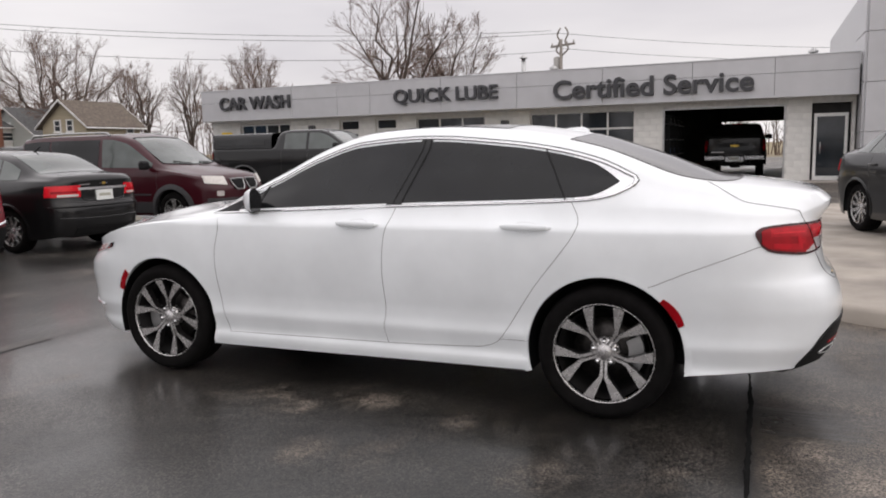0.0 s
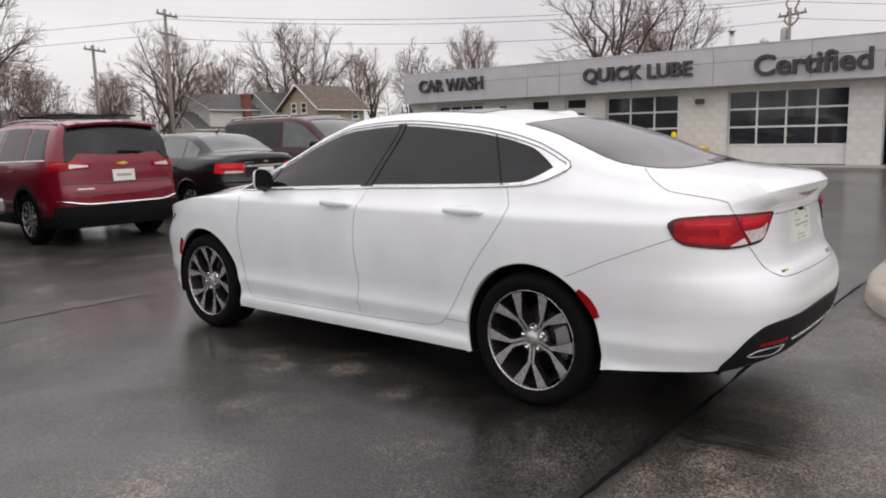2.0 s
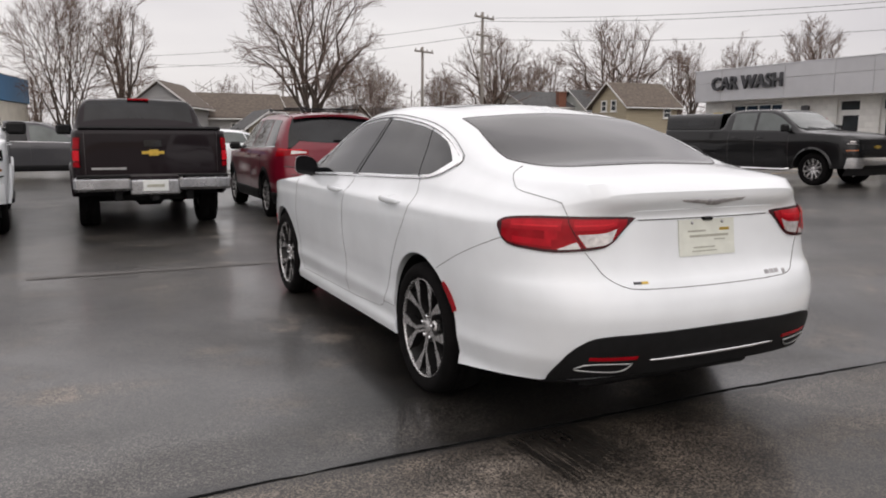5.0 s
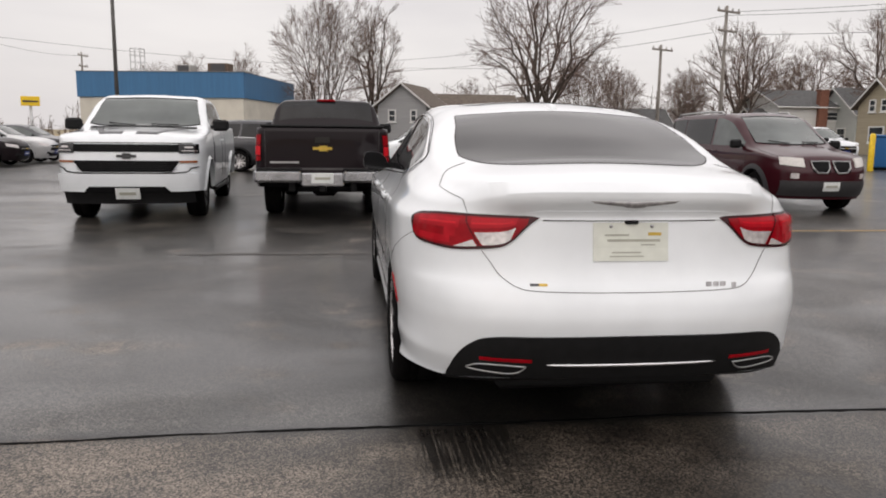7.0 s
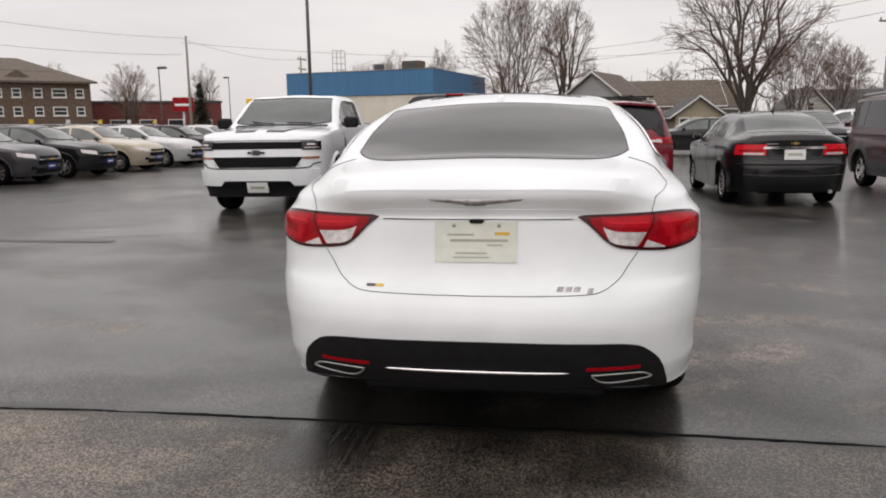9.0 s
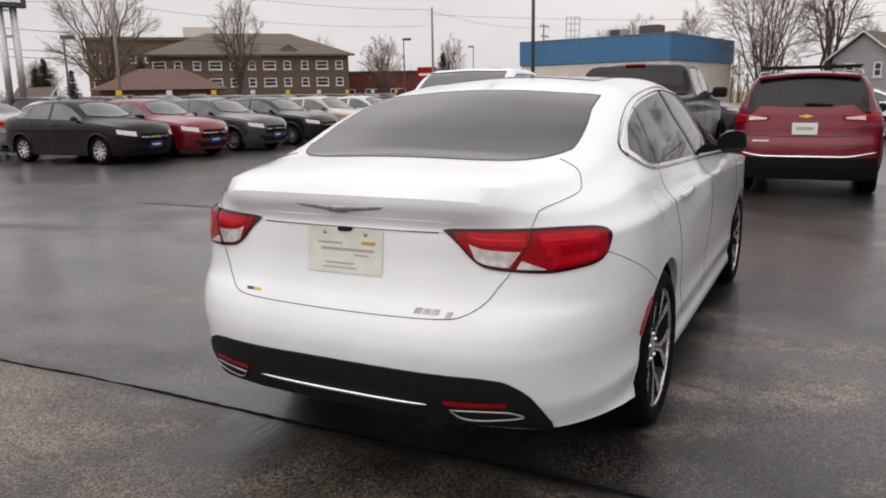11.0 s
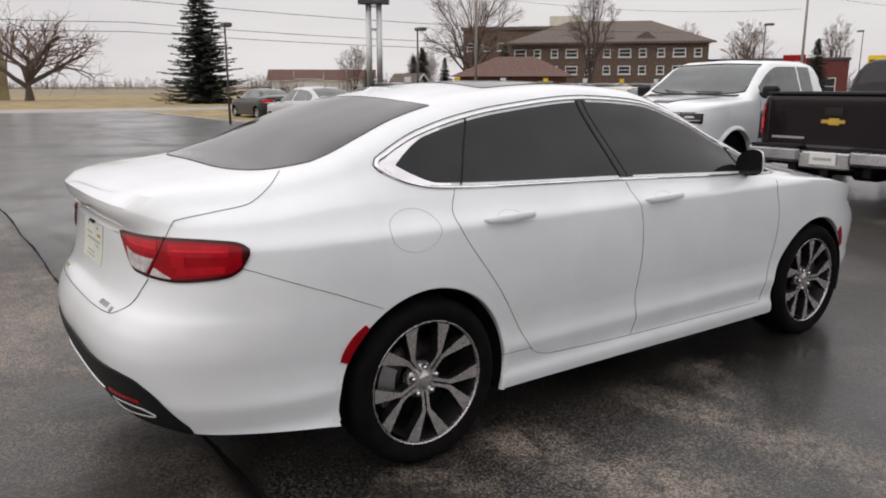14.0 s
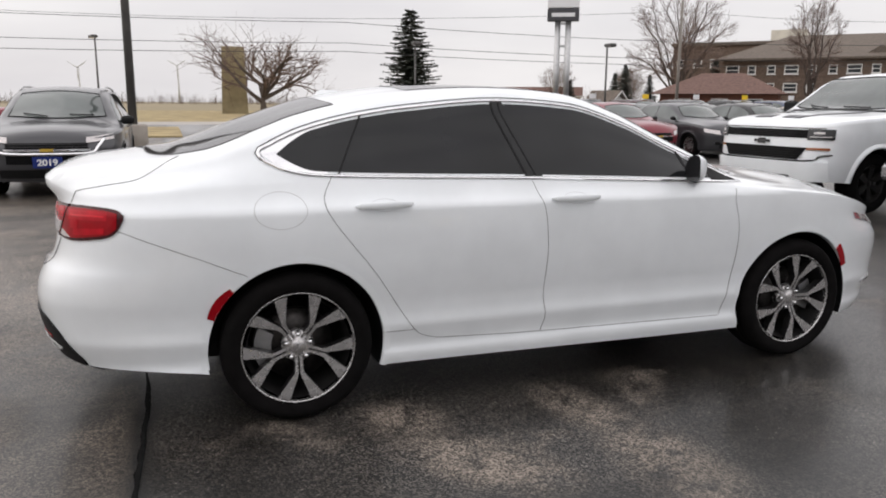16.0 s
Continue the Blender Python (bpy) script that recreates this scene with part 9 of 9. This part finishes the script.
def bare_tree(seed, h, trunk_h, spread, r, kids=(7, 5, 4, 4), stems=1, droop=0.0, start=0.3, gnarl=0.0, limbs=()):
    """A leafless tree one unit tall or more: trunk, limbs that fork four times, fine twigs with uneven gaps."""
    rnd = random.Random(seed)
    trunk, crown = Geo(), Geo()

    def grow(p, d, ln, rad, level):
        n = 6 if level == 0 else 4 if level < 3 else 2 if level == 3 else 1
        pts, dirs = [p], [d]
        for i in range(n):
            wob = 0.05 if level == 0 else 0.14 + gnarl
            d = d + np.array([rnd.gauss(0, wob), rnd.gauss(0, wob), rnd.gauss(0.06 - droop * (level > 2), 0.09)])
            d = d / np.linalg.norm(d)
            p = p + d * ln / n
            pts.append(p)
            dirs.append(d)
        taper = 0.75 if level == 0 else 0.55
        for i in range(n):
            f0, f1 = 1 - taper * i / n, 1 - taper * (i + 1) / n
            limb(trunk if level < 2 else crown, pts[i], pts[i + 1], max(0.009, rad * f0), max(0.006, rad * f1), 7 if level == 0 else 5 if level < 2 else 3)
        if level >= len(kids):
            return
        if level == 0 and limbs:
            for q, az, el, size in limbs:
                i = min(n - 1, int(q * n))
                base = pts[i] + (pts[i + 1] - pts[i]) * (q * n - i)
                nd = np.array([math.cos(radians(az)) * math.cos(radians(el)), math.sin(radians(az)) * math.cos(radians(el)), math.sin(radians(el))])
                grow(base, nd, size, rad * 0.52, 1)
            return
        first = start if level == 0 else 0.22
        a0 = rnd.uniform(0, 6.28)
        for k in range(kids[level]):
            q = first + (1.0 - first) * (k + rnd.uniform(0.2, 1.0)) / kids[level]
            i = min(n - 1, int(q * n))
            base = pts[i] + (pts[i + 1] - pts[i]) * (q * n - i)
            a = a0 + 2.4 * k + rnd.uniform(-0.5, 0.5)
            dd = dirs[i + 1]
            u = np.cross(dd, (0.3, 0.2, 1.0))
            u /= np.linalg.norm(u) + 1e-9
            w = np.cross(dd, u)
            lean = rnd.uniform(0.55, 1.05) * spread * (1.25 - 0.5 * q if level == 0 else 1.0)
            nd = dd + (u * math.cos(a) + w * math.sin(a)) * lean + np.array([0, 0, 0.3 if level < 2 else 0.1])
            nd /= np.linalg.norm(nd)
            size = rnd.uniform(0.62, 0.85) * (1.12 - 0.55 * q) if level == 0 else rnd.uniform(0.55, 0.85) * (1.15 - 0.4 * q)
            grow(base, nd, ln * size, rad * (1 - taper * q) * rnd.uniform(0.55, 0.74), level + 1)

    for s in range(stems):
        a = 2 * math.pi * s / max(1, stems) + rnd.random()
        lean = 0.28 if stems > 1 else 0.04
        grow(np.array([0.02 * h * math.cos(a) * (stems > 1), 0.02 * h * math.sin(a) * (stems > 1), -0.05]), np.array([lean * math.cos(a), lean * math.sin(a), 1.0]) / math.hypot(1, lean), trunk_h, r, 0)
    zs = max(v[2] for v in crown.v)
    k = h / zs
    for gg in (trunk, crown):
        gg.v = [(x * k, y * k, z * k) for x, y, z in gg.v]
    return trunk, crown


def tree_thing(name, trunk, crown, label, m, group):
    t = thing(name, m, label, "tree", group)
    part("trunk", trunk.mesh("trunk", BARK, True, fix=False), t)
    part("crown", crown.mesh("crown", TWIG, False, fix=False), t, "bare twigs")
    return t


def round_tree(seed, h, wide, fork=0.2, limbs=9, stems=1, steep=0.0, twigs=(8, 6, 4), drop=-18):
    """A leafless tree with a rounded crown: limbs arch from a low fork out to the crown's edge and carry ever finer twigs."""
    rnd = random.Random(seed)
    trunk, crown = Geo(), Geo()
    C, E = np.array([0.0, 0.0, h * 0.57]), np.array([wide * h, wide * h, h * 0.43])

    def beyond(p):
        return np.linalg.norm((p - C) / E)

    def arc(p, c, q, n, r0, r1, sides, geo):
        pts = []
        for i in range(n + 1):
            t = i / n
            b = p * (1 - t) ** 2 + c * 2 * t * (1 - t) + q * t * t
            if 0 < i < n:
                b = b + np.array([rnd.gauss(0, 0.05), rnd.gauss(0, 0.05), rnd.gauss(0, 0.04)]) * np.linalg.norm(q - p) * 0.5
            pts.append(b)
        for i in range(n):
            limb(geo, pts[i], pts[i + 1], r0 + (r1 - r0) * i / n, r0 + (r1 - r0) * (i + 1) / n, sides)
        return pts

    def spray(pts, r0, r1, level, ln):
        n = len(pts) - 1
        count = twigs[level]
        for k in range(count):
            t = 0.22 + 0.78 * (k + rnd.random()) / count
            f = t * n
            i = min(n - 1, int(f))
            p = pts[i] + (pts[i + 1] - pts[i]) * (f - i)
            along = (pts[i + 1] - pts[i]) / (np.linalg.norm(pts[i + 1] - pts[i]) + 1e-9)
            out = (p - C) / E
            out = out / (np.linalg.norm(out) + 1e-6)
            side = np.array([rnd.gauss(0, 1), rnd.gauss(0, 1), rnd.gauss(0.1, 0.75)])
            d = along * 0.75 + out * 0.35 + side / np.linalg.norm(side) * 0.85 + np.array([0, 0, 0.18])
            d = d / np.linalg.norm(d)
            size = ln * rnd.uniform(0.55, 1.15) * (1.15 - 0.45 * t)
            q = p + d * size
            if beyond(q) > rnd.uniform(0.9, 1.2):
                size *= 0.5
                q = p + d * size
            c = p + d * size * 0.5 + np.array([0, 0, rnd.uniform(-0.02, 0.1) * size])
            ra = max(0.0085, (r0 + (r1 - r0) * t) * 0.55)
            new_pts = arc(p, c, q, 3 if level == 0 else 2, ra, max(0.006, ra * 0.35), 4 if level == 0 else 3, crown)
            if level + 1 < len(twigs):
                spray(new_pts, ra, ra * 0.35, level + 1, ln * 0.52)

    for s_ in range(stems):
        a = 6.283 * s_ / stems + rnd.random()
        foot = np.array([math.cos(a), math.sin(a), 0.0]) * (0.02 * h if stems > 1 else 0.0) + np.array([0, 0, -0.05])
        r = 0.019 * h / stems ** 0.4
        top_ = foot * (1.6 if stems > 1 else 1.0) + np.array([rnd.gauss(0, 0.01) * h, rnd.gauss(0, 0.01) * h, fork * h])
        arc(foot, (foot + top_) / 2, top_, 3, r * 1.25, r * 0.9, 8, trunk)
        nl = max(3, round(limbs / stems))
        a0 = rnd.uniform(0, 6.28)
        for k in range(nl):
            q = (k + 0.5) / nl
            el = radians(82 - (82 - drop - steep * 45) * q)
            az = (a + rnd.uniform(-0.9, 0.9)) if stems > 1 else a0 + 2.4 * k + rnd.uniform(-0.35, 0.35)
            goal = C + E * np.array([math.cos(az) * math.cos(el), math.sin(az) * math.cos(el), math.sin(el)]) * rnd.uniform(0.86, 1.0)
            base = top_ - np.array([0, 0, fork * h * 0.25 * q])
            mid = base + (goal - base) * 0.5 + np.array([0, 0, (0.06 + 0.10 * q) * h])
            mid[:2] = base[:2] + (mid[:2] - base[:2]) * 0.85
            ra = r * rnd.uniform(0.46, 0.62)
            pts = arc(base, mid, goal, 6, ra, ra * 0.22, 6, trunk)
            spray(pts, ra, ra * 0.22, 0, np.linalg.norm(goal - base) * 0.42)
    return trunk, crown


kinds = [round_tree(11, 10.0, 0.40, 0.2, 10, drop=-24), round_tree(23, 10.0, 0.27, 0.24, 8, steep=0.3), round_tree(31, 10.0, 0.37, 0.07, 15, 4, steep=0.75), round_tree(47, 10.0, 0.22, 0.18, 9, steep=0.7), round_tree(59, 10.0, 0.39, 0.16, 13, drop=-26, twigs=(9, 6, 4))]
made = {}
SPOTS = ((45.2, 55.5, 12.2, 0), (53, 55, 10.6, 1), (56, 51.7, 10.8, 3), (60.2, 46.4, 12.4, 1), (51.2, 26.4, 13.2, 0), (54.5, 23.0, 12.6, 4), (51, 70, 9.0, 1), (11.9, 46.9, 11.4, 4), (35.5, 62.5, 10.8, 3), (42.2, 66, 9.7, 1), (46.2, 60.3, 11.7, 0), (56, 60, 10.8, 3), (63.4, 49.9, 13.1, 1),
         (-2.7, 52.1, 11.0, 2), (0.9, 56.5, 11.2, 3), (-16.3, 74.7, 9.1, 1), (-11.5, 75.5, 9.3, 3), (22.4, 62.1, 7.4, 2), (30.2, 64.3, 7.1, 2), (32.4, 58.6, 9.9, 0), (39.8, 65, 9.1, 1), (-56.5, 44.2, 10.6, 4), (-46.5, 50.5, 10.6, 3), (-44.4, 70.7, 8.3, 1), (-75.8, 42.2, 5.9, 2), (-63.2, 86, 10.1, 1), (-43.2, 86.7, 8.8, 3), (-41.9, 68.3, 8.0, 1), (10.9, 70.9, 7.0, 1), (17.9, 56.3, 7.4, 2), (26, 70, 8.0, 1), (34, 72, 8.5, 3), (48, 72, 10, 0), (70, 60, 11, 1), (66, 30, 11, 3), (-6, 90, 8.5, 3), (4, 92, 9, 1), (-24, 92, 8.5, 0), (-70, 95, 9, 3), (-88, 60, 6.5, 2), (-70, 48, 5.2, 2))
rt = random.Random(8)
for x, y, h, k in SPOTS:
    m = pose(x, y, -0.05, 0, 0, rt.uniform(0, 360)) @ Matrix.Scale(h * 0.94 / 10.0, 4)
    lab = ("broad bare deciduous tree", "slender bare deciduous tree", "multi-stemmed bare tree", "tall narrow bare tree", "spreading bare tree")[k] + " behind the lot"
    if k not in made:
        made[k] = tree_thing("tree", *kinds[k], lab, pose(0, 0, 0), "bare trees")
        made[k].matrix_basis = m
    else:
        copy_thing(made[k], m)
# the old spreading tree by the pylon
ot = bare_tree(77, 12.4, 3.3, 1.1, 0.78, (6, 6, 5, 4), gnarl=0.2, droop=0.04, limbs=((0.62, 265, 30, 10.4), (0.8, 82, 26, 9.6), (0.9, 105, 58, 7.2), (0.98, 262, 66, 8.4), (0.97, 60, 82, 8.6), (0.95, 20, 50, 6.2), (0.9, 175, 48, 6.2)))
tree_thing("tree", *ot, "old gnarled bare tree with wide low limbs", pose(-90.0, 10.3, -0.05), "bare trees")


def spruce(seed, h, width, power=0.62):
    """Whorls of drooping boughs that turn up at the tip, hung with needle sprays, with light between them."""
    rnd = random.Random(seed)
    trunk, crown = Geo(), Geo()
    limb(trunk, np.array([0, 0, -0.05]), np.array([0, 0, h * 0.98]), 0.016 * h, 0.003 * h, 7)
    z = 0.05 * h
    while z < h * 0.985:
        q = z / h
        R = width * (1 - q) ** power * rnd.uniform(0.86, 1.08) + 0.008 * h
        n = max(5, int(11 * (1 - q) + 4))
        a0 = rnd.uniform(0, 6.28)
        for i in range(n):
            a = a0 + 6.283 * i / n + rnd.uniform(-0.25, 0.25)
            L = R * rnd.uniform(0.62, 1.12)
            ca, sa = math.cos(a), math.sin(a)
            dz = rnd.uniform(-0.012, 0.012) * h
            steps = max(3, int(L / (0.022 * h)))
            for k in range(steps):
                t = (k + 0.7) / steps
                c = np.array([ca * L * t, sa * L * t, z + dz + L * (-0.42 * t + 0.34 * t * t) * (1 - 0.6 * q)])
                for _ in range(14):
                    side = rnd.choice((-1, 1)) * rnd.uniform(0.25, 1.1)
                    d = np.array([ca - sa * side, sa + ca * side, rnd.uniform(-0.75, 0.05)])
                    d *= (0.038 * h * rnd.uniform(0.6, 1.2)) * (1.15 - 0.4 * t) / np.linalg.norm(d)
                    w = np.array([-d[1], d[0], rnd.uniform(-0.3, 0.3) * np.linalg.norm(d)]) * 0.3
                    o = len(crown.v)
                    crown.v += [tuple(c - w * 0.3), tuple(c + d * 0.55 - w), tuple(c + d), tuple(c + d * 0.55 + w)]
                    crown.f.append((o, o + 1, o + 2, o + 3))
        z += 0.031 * h * (1.1 - 0.45 * q)
    return trunk, crown


def spruce_thing(seed, h, w, x, y, label, power=0.62):
    tr, cr = spruce(seed, h, w, power)
    t = thing("spruce_tree", pose(x, y, -0.05), label, "tree", "spruces")
    part("trunk", tr.mesh("trunk", BARK, True, fix=False), t)
    part("crown", cr.mesh("crown", NEEDLE, False, fix=False), t, "dark green needle boughs")
    return t


spruce_thing(3, 10.2, 4.05, -66.5, 21.5, "tall dark green spruce at the field edge")
small = spruce_thing(5, 5.4, 1.5, -62.0, 42.4, "young dark spruce by the street", 0.85)
for x, y, h in ((-61.5, 52.8, 6.2), (-32.6, 63.6, 5.6), (-64.5, 47.0, 4.6), (-58.5, 39.0, 4.4), (-66, 38.5, 4.0)):
    copy_thing(small, pose(x, y, -0.05, 0, 0, x * 7) @ Matrix.Scale(h / 5.4, 4))


# far woods, hedges and brush: countless fine stems
def brush_line(pts, h, depth, density, seed, name="far_woods", label="line of far bare woods and brush"):
    rnd = random.Random(seed)
    g = Geo()
    for (x0, y0), (x1, y1) in zip(pts, pts[1:]):
        ln = math.hypot(x1 - x0, y1 - y0)
        for i in range(int(ln * density)):
            q = rnd.random()
            off = rnd.uniform(-depth, depth)
            x, y = x0 + (x1 - x0) * q - (y1 - y0) / ln * off, y0 + (y1 - y0) * q + (x1 - x0) / ln * off
            hh = h * rnd.uniform(0.35, 1.0) * (0.75 + 0.35 * math.sin(x * 0.21 + y * 0.17 + seed))
            base = np.array([x, y, -0.05])
            top_ = base + np.array([rnd.gauss(0, 0.12) * hh, rnd.gauss(0, 0.12) * hh, hh])
            rad = 0.012 * h
            limb(g, base, top_, rad, rad * 0.3, 3)
            for k in range(5):
                t = rnd.uniform(0.25, 0.9)
                b_ = base + (top_ - base) * t
                limb(g, b_, b_ + np.array([rnd.gauss(0, 0.16) * hh, rnd.gauss(0, 0.16) * hh, rnd.uniform(0.1, 0.35) * hh]), rad * 0.5, rad * 0.2, 3)
    solid(name, g.mesh(name, BRUSH, False, fix=False), label, "woods", kind="stuff")


brush_line([(-20, 100), (60, 95), (95, 40), (80, -20)], 7.5, 7, 5, 1)
brush_line([(6, 68), (34, 74)], 4.5, 5, 9, 2)
brush_line([(-100, 110), (-20, 100)], 6, 6, 4, 3)
brush_line([(-110, 45), (-62, 50)], 3.2, 4, 9, 4, "hedge", "bare brown hedge and brush")
brush_line([(-47.5, 27), (-36, 42)], 1.5, 0.8, 45, 5, "hedge", "dense brown hedge")
brush_line([(-520, -320), (-560, 60), (-420, 330), (-180, 420)], 7.5, 25, 5, 6)
brush_line([(24, 66), (48, 68)], 5, 4, 8, 9)


# ---------- block courses of the service building ----------
def block_courses():
    """Single blocks in running bond between the openings."""
    shared = {}
    count = 0
    h = 0.2
    for c in range(12):
        z0 = 0.17 + h * c
        y = Y_CORNER + (0.2 if c % 2 else 0.0)
        while y < Y_END - 0.05:
            y1 = min(y + 0.4, Y_END)
            spans = [(y, y1)]
            for a, b_, zz0, zz1 in OPEN:
                if zz1 > z0 + 0.02:
                    nxt = []
                    for p, q in spans:
                        if q <= a or p >= b_:
                            nxt.append((p, q))
                        else:
                            if p < a:
                                nxt.append((p, a))
                            if q > b_:
                                nxt.append((b_, q))
                    spans = nxt
            for p, q in spans:
                if q - p < 0.06:
                    continue
                key = round(q - p, 2)
                if key not in shared:
                    shared[key] = Geo().box(0, 0.075, 0.005, key - 0.005, 0.005, h - 0.005, 0.006).mesh("block", BLOCK)
                ob = part("block", shared[key], bld, "", pose(WX - 0.002, p, z0))
                count += 1
            y = y1
    return count


block_courses()
